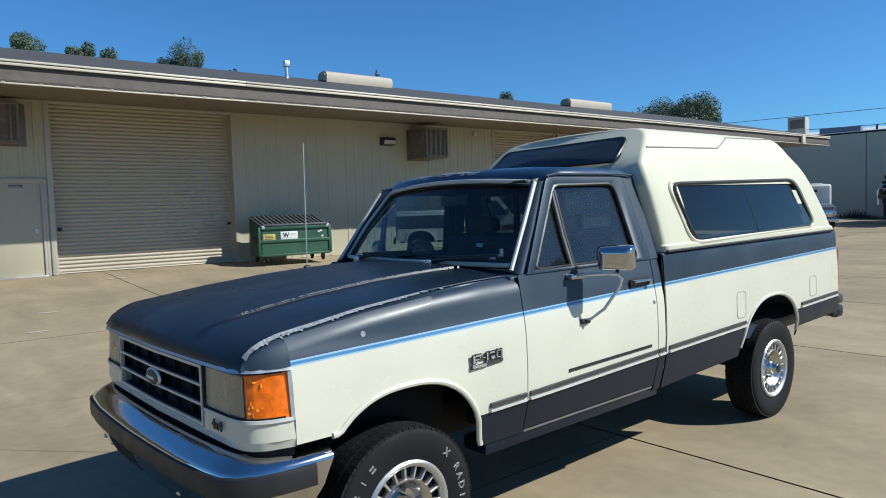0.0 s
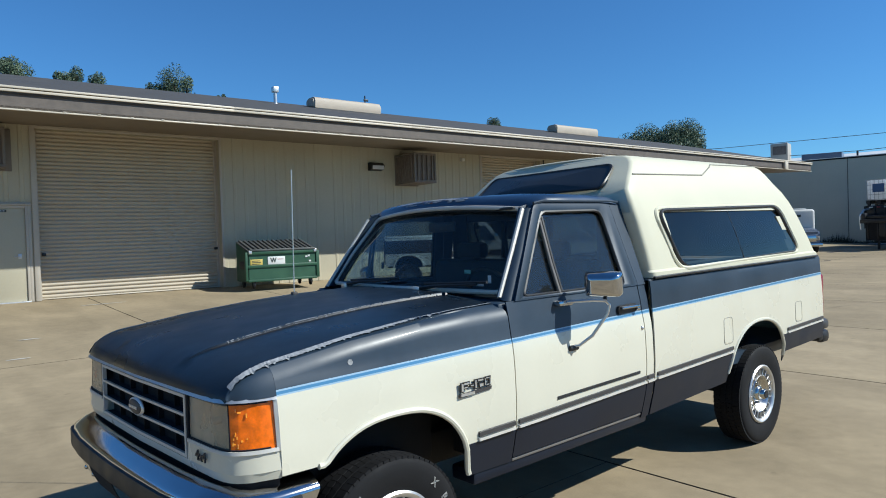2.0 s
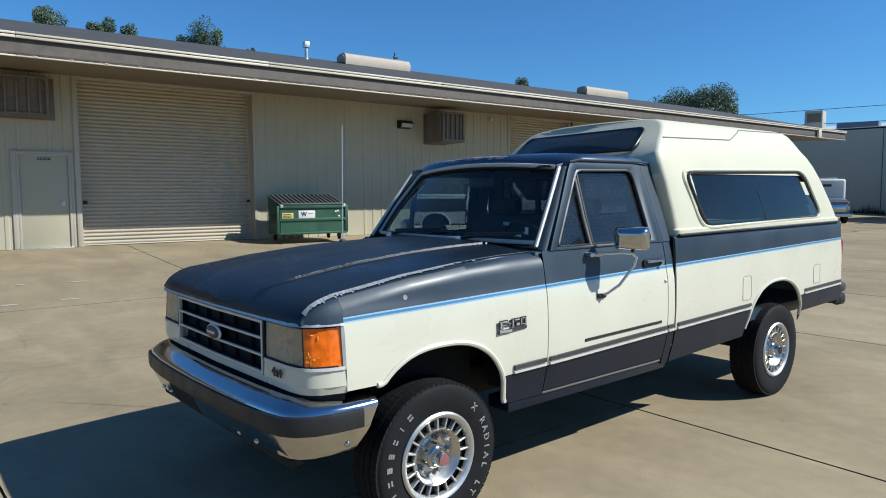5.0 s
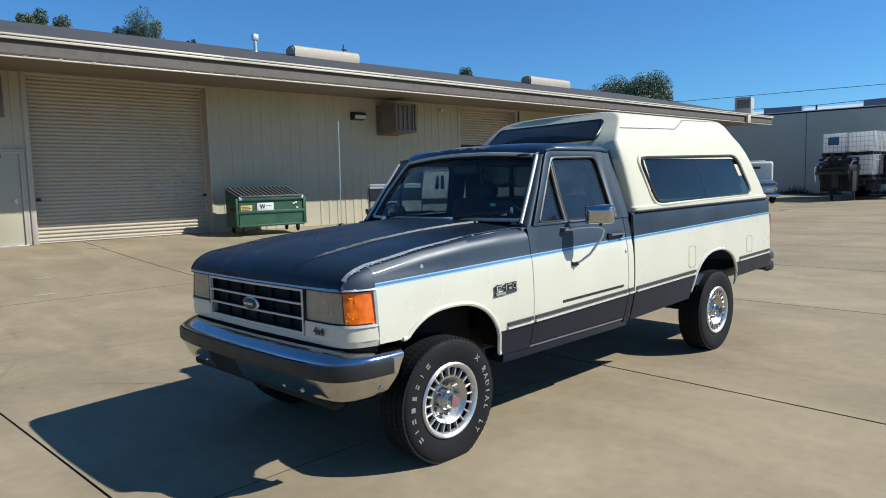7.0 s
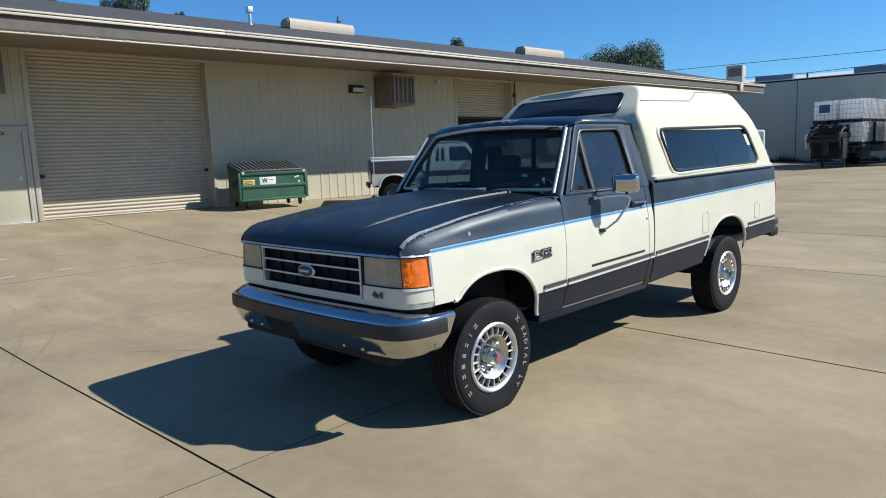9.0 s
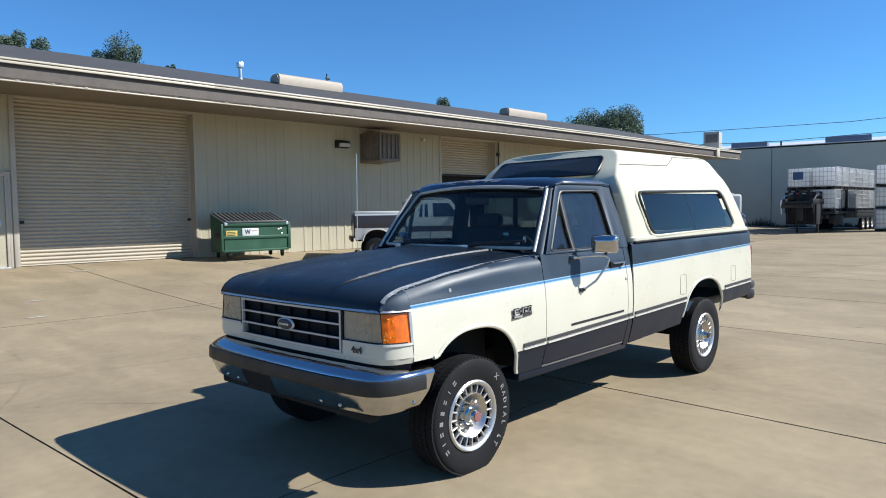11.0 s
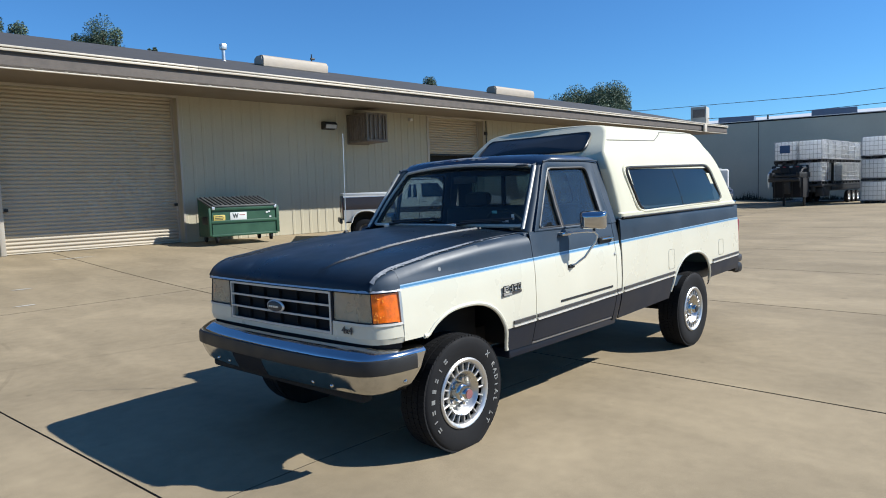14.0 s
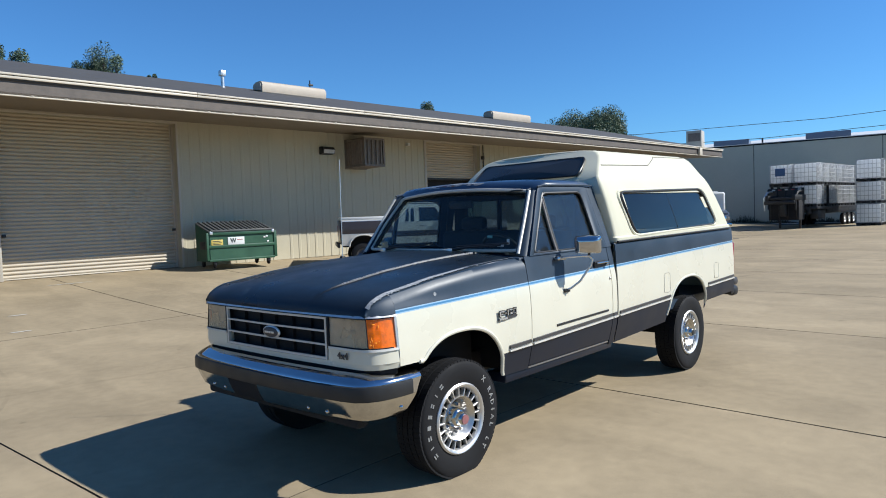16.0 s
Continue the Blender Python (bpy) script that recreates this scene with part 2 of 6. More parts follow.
SIDE_GLASS = glass("side glass", (0.55, 0.63, 0.66), 0.03, 1.6, veil=0.02)
TINT = glass("tinted canopy glass", (0.20, 0.235, 0.27), veil=0.012)
RUSTY = mat("surface rust", (0.189, 0.076, 0.038), 0.8, var=0.3, scale=60)
BARK = mat("bark", (0.068, 0.049, 0.034), 0.9, var=0.3, scale=8)
LEAF = mat("tree leaves", (0.075, 0.112, 0.064), 0.6, var=0.45, scale=1.3, fine=9)
# paler leaf copy, sunlight put into its colour, spread at random
LEAF_LIT = mat("sunlit tree leaves", (0.105, 0.138, 0.08), 0.6, var=0.4, scale=1.6, fine=9)
DRY = mat("dry weeds", (0.042, 0.042, 0.027), 0.8, var=0.4, scale=4)
JOINT_GREY = mat("grey panel joint", (0.10, 0.10, 0.09), 0.9, var=0.2, scale=3)
DARK_GROUND = mat("dark ground strip", (0.035, 0.035, 0.034), 0.85, var=0.25, scale=1.2, fine=60)
TILT_WALL = mat("grey green wall panel", (0.45, 0.44, 0.36), 0.7, var=0.08, scale=0.5, fine=10)
PARAPET = mat("white parapet cap", (0.568, 0.568, 0.561), 0.5, var=0.05)
TOTE = mat("white tote plastic", (0.80, 0.81, 0.80), 0.25, var=0.08, scale=3)
def let_through(q, share, col):
    """Lets a share of the light pass through thin pale plastic."""
    n, l = q.node_tree.nodes, q.node_tree.links
    mix, tr = n.new("ShaderNodeMixShader"), n.new("ShaderNodeBsdfTranslucent")
    mix.inputs[0].default_value = share
    tr.inputs[0].default_value = (*col, 1)
    l.new(n["Principled BSDF"].outputs[0], mix.inputs[1])
    l.new(tr.outputs[0], mix.inputs[2])
    l.new(mix.outputs[0], n["Material Output"].inputs["Surface"])


let_through(TOTE, 0.6, (0.93, 0.94, 0.94))
TOTE_BLUE = mat("blue tote label", (0.038, 0.091, 0.197), 0.5)
BROWN = mat("brown truck paint", (0.038, 0.026, 0.021), 0.35, var=0.12, coat=0.3)
CREAM_TRUCK = mat("cream truck paint", (0.576, 0.553, 0.500), 0.35, var=0.05, coat=0.3)
BLUE_GREY = mat("blue grey car paint", (0.114, 0.136, 0.182), 0.4, var=0.08, coat=0.1)
PAINT_MARK = mat("worn white road paint", (0.455, 0.424, 0.364), 0.8, var=0.2, scale=20)


# ---- mesh helpers ----
def thing(name, label, category, m=None, group="", kind=""):
    ob = new(name)
    ob.empty_display_size = 0.1
    if m is not None:
        ob.matrix_world = m
    return tagged(ob, label, category, group, kind)


def thicken(bm, t):
    """Gives a sheet a thickness, half to either side, with a closed rim."""
    bm.normal_update()
    verts, faces = list(bm.verts), list(bm.faces)
    rim = [(e.verts[0], e.verts[1], e.link_faces[0]) for e in bm.edges if len(e.link_faces) == 1]
    under = {v: bm.verts.new(v.co - v.normal * (t / 2)) for v in verts}
    for v, d in [(v, v.normal.copy()) for v in verts]:
        v.co += d * (t / 2)
    for f in faces:
        bm.faces.new([under[v] for v in reversed(f.verts)]).material_index = f.material_index
    for p, q, f in rim:
        bm.faces.new((p, q, under[q], under[p])).material_index = f.material_index
    bmesh.ops.recalc_face_normals(bm, faces=bm.faces)


def part(name, bm, material, parent=None, label="", smooth=35, thick=0.0):
    """One mesh object from a bmesh, under a thing or a part."""
    bmesh.ops.recalc_face_normals(bm, faces=bm.faces)
    if thick:
        thicken(bm, thick)
    me = bpy.data.meshes.new(name)
    bm.to_mesh(me)
    bm.free()
    for q in material if isinstance(material, (list, tuple)) else (material,):
        me.materials.append(q)
    if smooth:
        me.shade_smooth()
        me.set_sharp_from_angle(angle=radians(smooth))
    ob = new(name, me)
    ob.parent = parent
    if label:
        ob["label"] = label
    return ob


def box(bm, x0, x1, y0, y1, z0, z1, bevel=0.0, m=None, mi=0, seg=2):
    made = bmesh.ops.create_cube(bm, size=1)["verts"]
    for v in made:
        v.co = Vector(((x0 + x1) / 2 + v.co.x * (x1 - x0), (y0 + y1) / 2 + v.co.y * (y1 - y0), (z0 + z1) / 2 + v.co.z * (z1 - z0)))
    faces = {f for v in made for f in v.link_faces}
    for f in faces:
        f.material_index = mi
    if bevel:
        es = list({e for v in made for e in v.link_edges})
        r = bmesh.ops.bevel(bm, geom=es, offset=bevel, segments=seg, profile=0.5, affect="EDGES", clamp_overlap=True)
        for f in r["faces"]:
            f.material_index = mi
        made = list({v for f in r["faces"] for v in f.verts} | {v for v in made if v.is_valid})
    if m is not None:
        bmesh.ops.transform(bm, matrix=m, verts=made)
    return made


def one_box(*a, **k):
    bm = bmesh.new()
    box(bm, *a, **k)
    return bm


def grid(bm, pts, mi=None, close_u=False, close_v=False):
    """Faces over rows of points. mi(i, j): the material of a face."""
    vs = [[bm.verts.new(p) for p in row] for row in pts]
    ni, nj = len(vs), len(vs[0])
    for i in range(ni if close_u else ni - 1):
        for j in range(nj if close_v else nj - 1):
            q = [vs[i][j], vs[(i + 1) % ni][j], vs[(i + 1) % ni][(j + 1) % nj], vs[i][(j + 1) % nj]]
            f = bm.faces.new(q)
            if mi:
                f.material_index = mi(i, j)
    return vs


def prism(bm, pts, off, mi=0):
    """A flat outline given depth."""
    off = Vector(off)
    a = [bm.verts.new(Vector(p)) for p in pts]
    b = [bm.verts.new(Vector(p) + off) for p in pts]
    fs = [bm.faces.new(a[::-1]), bm.faces.new(b)]
    for i in range(len(a)):
        j = (i + 1) % len(a)
        fs.append(bm.faces.new((a[i], a[j], b[j], b[i])))
    for f in fs:
        f.material_index = mi


def tube(bm, pts, r, seg=8, closed=False):
    pts = [Vector(p) for p in pts]
    n = len(pts)
    rows, side = [], None
    for i, p in enumerate(pts):
        d = (pts[(i + 1) % n] - pts[i - 1]) if closed or 0 < i < n - 1 else (pts[1] - pts[0] if i == 0 else pts[-1] - pts[-2])
        d.normalize()
        if side is None:
            side = d.orthogonal().normalized()
        side = (side - d * side.dot(d)).normalized()
        up = d.cross(side)
        rr = r[i] if isinstance(r, (list, tuple)) else r
        rows.append([p + rr * (math.cos(a) * side + math.sin(a) * up) for a in (2 * math.pi * k / seg for k in range(seg))])
    vs = grid(bm, rows, close_u=closed, close_v=True)
    if not closed:
        bm.faces.new(vs[0][::-1])
        bm.faces.new(vs[-1])


def revolve(bm, prof, seg=48, mi=None):
    """Turns a profile of (radius, y) about the y axis."""
    rows = [[Vector((r * math.sin(a), y, r * math.cos(a))) for r, y in prof] for a in (2 * math.pi * k / seg for k in range(seg))]
    grid(bm, rows, mi=mi, close_u=True)
    bmesh.ops.remove_doubles(bm, verts=bm.verts, dist=1e-5)


def lerp(x, table):
    """Straight interpolation in a table of (x, value)."""
    if x <= table[0][0]:
        return table[0][1]
    for (a, va), (b, vb) in zip(table, table[1:]):
        if x <= b:
            return va + (vb - va) * (x - a) / (b - a)
    return table[-1][1]


def rounded(pts, r, n=5):
    """An outline in 2D with its corners rounded."""
    out = []
    for i, p in enumerate(pts):
        p, a, b = Vector(p), Vector(pts[i - 1]), Vector(pts[(i + 1) % len(pts)])
        u, w = (a - p).normalized(), (b - p).normalized()
        s, e = p + u * r, p + w * r
        for k in range(n + 1):
            t = k / n
            out.append(s * (1 - t) ** 2 + p * 2 * t * (1 - t) + e * t * t)
    return out


def lettering(words, size, depth=0.002, outline=0.0):
    """Built-in font as a mesh in the xy plane, centred on its origin."""
    cu = bpy.data.curves.new("letters", "FONT")
    cu.body, cu.size, cu.align_x, cu.align_y = words, size, "CENTER", "CENTER"
    if outline:
        cu.fill_mode, cu.bevel_depth = "NONE", outline
        cu.bevel_resolution = 0
    else:
        cu.extrude = depth
    cu.resolution_u = 2
    ob = bpy.data.objects.new("letters", cu)
    me = bpy.data.meshes.new_from_object(ob)
    bm = bmesh.new()
    bm.from_mesh(me)
    bpy.data.objects.remove(ob)
    bpy.data.curves.remove(cu)
    bpy.data.meshes.remove(me)
    return bm


def join(bm, other, m):
    """Copies another bmesh into bm, moved by m, and frees it."""
    bmesh.ops.transform(other, matrix=m, verts=other.verts)
    me = bpy.data.meshes.new("part")
    other.to_mesh(me)
    other.free()
    bm.from_mesh(me)
    bpy.data.meshes.remove(me)


SWELL = 0.028


def swell(x, y):
    """Raises the concrete under the pickup's front wheels, shaped to fit the camera's view."""
    return SWELL * lerp(x, [(-2.6, 0), (-1.6, 0.3), (-0.8, 0.9), (-0.4, 1), (0.4, 1), (1.2, 0.85), (2.4, 0.3), (3.2, 0)]) * lerp(abs(y), [(1.1, 1), (1.6, 0.8), (2.6, 0.2), (3.2, 0)])


def rise(x, y):
    """Height of the yard, which climbs gently to the buildings."""
    north, east = max(0.0, (y - 2) / 12), max(0.0, ((x - 4) * 0.4 - 2) / 12)
    return max(0.435 * min(1.0, north) ** 1.8, 0.22 * min(1.0, east) ** 1.8)


# ---- ground ----
def ground_sheet():
    xs = [-900, -300, -100, -40] + [-20 + 2 * k for k in range(41)] + [80, 120, 300, 900]
    ys = [-900, -300, -100, -40] + [-20 + 2 * k for k in range(31)] + [60, 120, 300, 900]
    bm = bmesh.new()
    grid(bm, [[Vector((x, y, rise(x, y) - 0.014)) for y in ys] for x in xs])
    tagged(part("ground", bm, EARTH), "bare earth under and beyond the concrete yard", "ground", kind="structure")


ground_sheet()

# ---- the long metal building ----
B = pose(1.285, 14.39, 0.435, 0, 0, -2.9)
U0, U1 = -16.0, 33.0       # its ends along the wall
EAVE = -2.6                # how far the canopy reaches out
RIDGE = (6.0, 6.45)
DEEP = 0.32                # how far back the roll-up doors hang


def wall_front():
    """Ribbed siding on the front wall, cut for the doors."""
    w = thing("wall_north", "tan ribbed metal siding of a long workshop", "wall", B, kind="structure")
    holes = [(-1.29, -0.22, 2.17), (-0.02, 4.17, 3.93), (13.50, 16.45, 3.93)]

    def sheet(u0, u1, z0, z1):
        bm = bmesh.new()
        box(bm, u0, u1, 0.0, 0.16, z0, z1)
        k = math.ceil((u0 - 0.02) / 0.305)
        while k * 0.305 < u1 - 0.05:
            u = k * 0.305
            if u0 + 0.05 < u < u1 - 0.06:
                prism(bm, [(u - 0.055, 0.002, z0), (u - 0.034, -0.013, z0), (u + 0.034, -0.013, z0), (u + 0.055, 0.002, z0)], (0, 0, z1 - z0))
            k += 1
        part("siding_panel", bm, SIDING, w, smooth=0)

    edges = [U0] + [e for h in holes for e in h[:2]] + [U1]
    for a, b in zip(edges[::2], edges[1::2]):
        n = max(1, round((b - a) / 3.05))
        for i in range(n):
            sheet(a + (b - a) * i / n, a + (b - a) * (i + 1) / n, 0.0, 4.02)
    for a, b, h in holes:
        sheet(a, b, h, 4.02)
    # rest of the shell
    bm = bmesh.new()
    box(bm, U0, U0 + 0.15, 0.16, 12, 0, 4.0)
    box(bm, U1 - 0.15, U1, 0.16, 12, 0, 4.0)
    box(bm, U0, U1, 12, 12.15, 0, 4.0)
    part("shell_wall", bm, SIDING, w, smooth=0)
    # near-black sheet paints the unlit inside behind the open door
    bm = bmesh.new()
    box(bm, U0, U1, 0.6, 0.7, 0, 4.0)
    part("inner_lining", bm, DARK_HOLE, w, smooth=0)
    bm = bmesh.new()
    for a, b, h in holes:
        box(bm, a - 0.11, a, -0.035, 0.03, 0, h + 0.08, 0.006)
        box(bm, b, b + 0.06, -0.035, 0.03, 0, h + 0.08, 0.006)
        box(bm, a, b, -0.035, 0.03, h, h + 0.08, 0.006)
    part("door_trim", bm, TRIM_TAN, w)


def roof():
    r = thing("roof", "low grey roof with a deep cream-edged eave over the yard side", "roof", B, kind="structure")
    a, b = U0 - 0.3, U1 + 0.6
    bm = bmesh.new()
    prism(bm, [(a, EAVE, 4.26), (a, RIDGE[0], RIDGE[1]), (a, 14.0, 4.3), (a, 14.0, 4.2), (a, RIDGE[0], RIDGE[1] - 0.1), (a, EAVE, 4.16)], (b - a, 0, 0))
    part("roof_sheet", bm, ROOFING, r, smooth=0)
    bm = bmesh.new()
    prism(bm, [(a, EAVE + 0.03, 3.87), (a, 0.0, 4.0), (a, 0.0, 4.06), (a, EAVE + 0.03, 3.93)], (b - a, 0, 0))
    part("soffit", bm, SOFFIT, r, smooth=0)
    bm = bmesh.new()
    box(bm, a, b, EAVE + 0.03, EAVE + 0.07, 3.87, 4.20)
    part("fascia_board", bm, FASCIA, r, smooth=0)
    for name, y0, z0, z1, q in (("gutter_lip", -0.055, 4.262, 4.305, CREAM), ("gutter_face", -0.04, 4.195, 4.246, CREAM), ("drip_edge", -0.012, 3.848, 3.878, CREAM)):
        n = 10
        for i in range(n):
            bm = one_box(a + (b - a) * i / n + 0.002, a + (b - a) * (i + 1) / n - 0.002, EAVE + y0, EAVE + 0.028, z0, z1, 0.008)
            part(name, bm, q, r)
    bm = bmesh.new()
    u = a + 0.4
    while u < b:
        box(bm, u - 0.03, u + 0.03, EAVE - 0.022, EAVE + 0.0, 3.872, 3.890, 0.003)
        u += 0.62
    part("gutter_clip", bm, CREAM, r)
    bm = bmesh.new()
    box(bm, 30.55, 30.85, EAVE - 0.10, EAVE - 0.0, 3.84, 4.24, 0.01)
    part("downspout", bm, CREAM, r)


def rollup(name, u0, u1, top, low, label):
    """A slatted roll-up door; low: how far up its foot stands."""
    d = thing(name, label, "rolling door", B @ pose(0, DEEP, 0), kind="structure")
    z, k = low, 0
    pitch = 0.092
    curve = [(0, 0.0), (0.012, -0.018), (0.030, -0.030), (0.050, -0.030), (0.068, -0.018), (0.080, 0.0), (0.092, 0.0)]
    proto = None
    while z < top - 0.02:
        bm = bmesh.new()
        rows = [[Vector((u, y - 0.005, dz)) for dz, y in curve] for u in (u0 + 0.03, u1 - 0.03)]
        grid(bm, rows)
        if proto is None:
            proto = part("slat", bm, DOOR_TAN, d, smooth=50, thick=0.003)
            proto.location.z = z
        else:
            bm.free()
            o = proto.copy()
            scene.collection.objects.link(o)
            o.location.z = z
        z += pitch
        k += 1
    part("head_reveal", one_box(u0, u1, -0.19, 0.1, top, top + 0.03), SIDING, d)
    part("bottom_bar", one_box(u0 + 0.03, u1 - 0.03, -0.045, 0.02, low - 0.07 if low > 0.2 else 0.005, low + 0.004, 0.008), CREAM if low < 0.2 else BLACK_STEEL, d)
    for u in (u0, u1 - 0.05):
        part("side_guide", one_box(u, u + 0.05, -0.06, 0.06, 0, top, 0.006), TRIM_TAN, d)
        part("reveal", one_box(u - 0.03 if u == u0 else u + 0.05, u if u == u0 else u + 0.08, -0.19, 0.1, 0, top + 0.03), TRIM_TAN, d)
    if low < 0.2:
        for u in (u0 + 0.07, u1 - 0.12):
            part("lock_handle", one_box(u, u + 0.09, -0.085, -0.045, 1.02, 1.09, 0.008), BLACK_STEEL, d, "black slide lock")
    return d


def personnel_door():
    d = thing("door_1", "tan steel personnel door with a dark name plate", "door", B, kind="structure")
    part("leaf", one_box(-1.235, -0.275, -0.01, 0.035, 0.02, 2.12, 0.006), SIDING, d)
    bm = bmesh.new()
    box(bm, -1.29, -1.237, -0.04, 0.05, 0, 2.17, 0.005)
    box(bm, -0.273, -0.22, -0.04, 0.05, 0, 2.17, 0.005)
    box(bm, -1.237, -0.273, -0.04, 0.05, 2.122, 2.17, 0.005)
    part("frame", bm, TRIM_TAN, d)
    part("drip_cap", one_box(-1.36, -0.14, -0.075, -0.0, 2.18, 2.215, 0.006), TRIM_TAN, d)
    bm = bmesh.new()
    tube(bm, [(-0.40, -0.012, 1.03), (-0.40, -0.06, 1.03), (-0.51, -0.06, 1.03)], 0.011)
    box(bm, -0.435, -0.365, -0.02, -0.008, 0.98, 1.09, 0.005)
    part("lever_handle", bm, STEEL, d)
    part("name_plate", one_box(-0.88, -0.62, -0.022, -0.012, 2.03, 2.085, 0.003), SIGN_DARK, d, "dark plate with unreadable print")
    bm = bmesh.new()
    for k in range(4):
        box(bm, -0.86 + 0.055 * k, -0.82 + 0.055 * k, -0.0245, -0.0215, 2.05, 2.066)
    part("print_bar", bm, STEEL, d)
    part("sill", one_box(-1.29, -0.22, -0.06, 0.1, -0.01, 0.018, 0.004), STEEL, d)


def air_cooler(u0, u1, z0, z1, deep, label, bars, backed=True):
    """A window cooler in a sheet-metal case, hung on the wall under the soffit."""
    c = thing("air_cooler", label, "air cooler", B @ pose((u0 + u1) / 2, 0, z0), group="window coolers")
    w, h = (u1 - u0) / 2, z1 - z0
    bm = bmesh.new()
    box(bm, -w, w, -deep, -0.022, 0, 0.05, 0.01)
    box(bm, -w, w, -deep, -0.022, h - 0.06, h, 0.01)
    for s in (-w, w - 0.06):
        box(bm, s, s + 0.06, -deep, -deep + 0.06, 0.05, h - 0.06)
        box(bm, s, s + 0.06, -0.08, -0.022, 0.05, h - 0.06)
    part("case", bm, AC_TAN, c)
    part("core", one_box(-w + 0.03, w - 0.03, -deep + 0.05, -0.03, 0.05, h - 0.06), RUST, c, "dark rusty coil")
    o = (0.06, 0.14) if backed else (0.03, 0.03)
    part("mounting_panel", one_box(-w - o[0], w + o[1], -0.03, -0.0, -0.06, h + 0.02, 0.005), AC_TAN, c)
    for k in range(bars):
        x = -w + 0.06 + (2 * w - 0.12) * (k + 0.5) / bars
        part("front_louvre", one_box(x - 0.022, x + 0.022, -deep - 0.012, -deep + 0.03, 0.05, h - 0.06, 0.004), AC_TAN, c)
    n = max(3, round(deep / 0.16))
    for k in range(n):
        y = -deep + 0.1 + (deep - 0.2) * (k + 0.5) / n
        part("side_louvre", one_box(-w - 0.008, -w + 0.02, y - 0.05, y + 0.05, 0.06, h - 0.07, 0.004), RUST, c)
    part("drip_stain_pan", one_box(-w, w, -deep, -0.03, -0.03, 0.0, 0.006), RUST, c)


def wall_lamp():
    w = thing("wall_lamp", "dark wall pack floodlight with a clear front", "wall lamp", B @ pose(9.04, 0, 3.40))
    bm = bmesh.new()
    prism(bm, [(-0.24, -0.0, -0.12), (-0.24, -0.0, 0.13), (-0.24, -0.13, 0.13), (-0.24, -0.24, 0.05), (-0.24, -0.20, -0.09)], (0.48, 0, 0))
    bmesh.ops.bevel(bm, geom=list(bm.edges), offset=0.012, segments=2, affect="EDGES")
    part("housing", bm, BLACK_STEEL, w)
    bm = bmesh.new()
    prism(bm, [(-0.2, -0.246, 0.03), (-0.2, -0.21, -0.085), (0.2, -0.21, -0.085), (0.2, -0.246, 0.03)], (0, -0.012, -0.004))
    part("lens", bm, CAGE, w, "grey ribbed lens")


def roof_things():
    pitch_roof = lambda v: 4.22 + (v - EAVE) * (RIDGE[1] - 4.26) / (RIDGE[0] - EAVE)
    for u0, u1, label in ((9.2, 12.1, "cream ridge ventilator with rounded ends on the roof"), (22.1, 25.25, "cream ridge ventilator far along the roof")):
        v = 4.5
        z = pitch_roof(v) - 0.02
        h = thing("roof_ventilator", label, "roof vent", B @ pose((u0 + u1) / 2, v, z), group="ridge ventilators")
        w = (u1 - u0) / 2
        bm = bmesh.new()
        prof = [(-0.32, 0.0), (-0.34, 0.26), (-0.28, 0.37), (-0.17, 0.415), (0.17, 0.415), (0.28, 0.37), (0.34, 0.26), (0.32, 0.1)]
        prism(bm, [(-w, y, zz) for y, zz in prof], (2 * w, 0, 0))
        bmesh.ops.bevel(bm, geom=[e for e in bm.edges if abs(e.verts[0].co.x - e.verts[1].co.x) < 1e-4], offset=0.05, segments=3, affect="EDGES")
        part("hood", bm, VENT_TAN, h)
        part("base_curb", one_box(-w + 0.08, w - 0.08, -0.3, 0.3, -0.25, 0.06), TRIM_TAN, h)
    v = 4.5
    f = thing("flue_pipe", "galvanised flue pipe with a square cap on the roof", "flue", B @ pose(7.86, v, pitch_roof(v) - 0.03))
    bm = bmesh.new()
    tube(bm, [(0, 0, -0.1), (0, 0, 0.50)], 0.062, 14)
    part("pipe", bm, STEEL, f)
    part("cap", one_box(-0.10, 0.10, -0.10, 0.10, 0.46, 0.66, 0.02), STEEL, f)
    bm = bmesh.new()
    tube(bm, [(0, 0, -0.08), (0, 0, 0.08)], [0.16, 0.07], 14)
    part("flashing", bm, STEEL, f)
    a = thing("roof_mast", "thin dark mast beside the roof ventilator", "mast", B @ pose(11.8, 4.9, pitch_roof(4.9) - 0.02))
    bm = bmesh.new()
    tube(bm, [(0, 0, -0.1), (0, 0, 0.72)], 0.025, 8)
    part("pole", bm, BLACK_STEEL, a)
    part("bracket", one_box(-0.05, 0.14, -0.03, 0.03, 0.5, 0.58, 0.01), BLACK_STEEL, a)
    c = thing("conduit", "thin dark conduit with a junction box on the wall", "conduit", B @ pose(16.62, 0, 0))
    bm = bmesh.new()
    tube(bm, [(0, -0.045, 2.0), (0, -0.045, 3.95)], 0.022, 8)
    part("pipe", bm, BLACK_STEEL, c)
    part("junction_box", one_box(-0.12, 0.02, -0.10, -0.02, 3.38, 3.52, 0.01), BLACK_STEEL, c)
    k = thing("wall_camera", "small pale dome fitting under the soffit", "camera", B @ pose(12.55, 0, 3.78))
    part("body", one_box(-0.06, 0.06, -0.16, -0.02, -0.05, 0.05, 0.02), SIGN_WHITE, k)


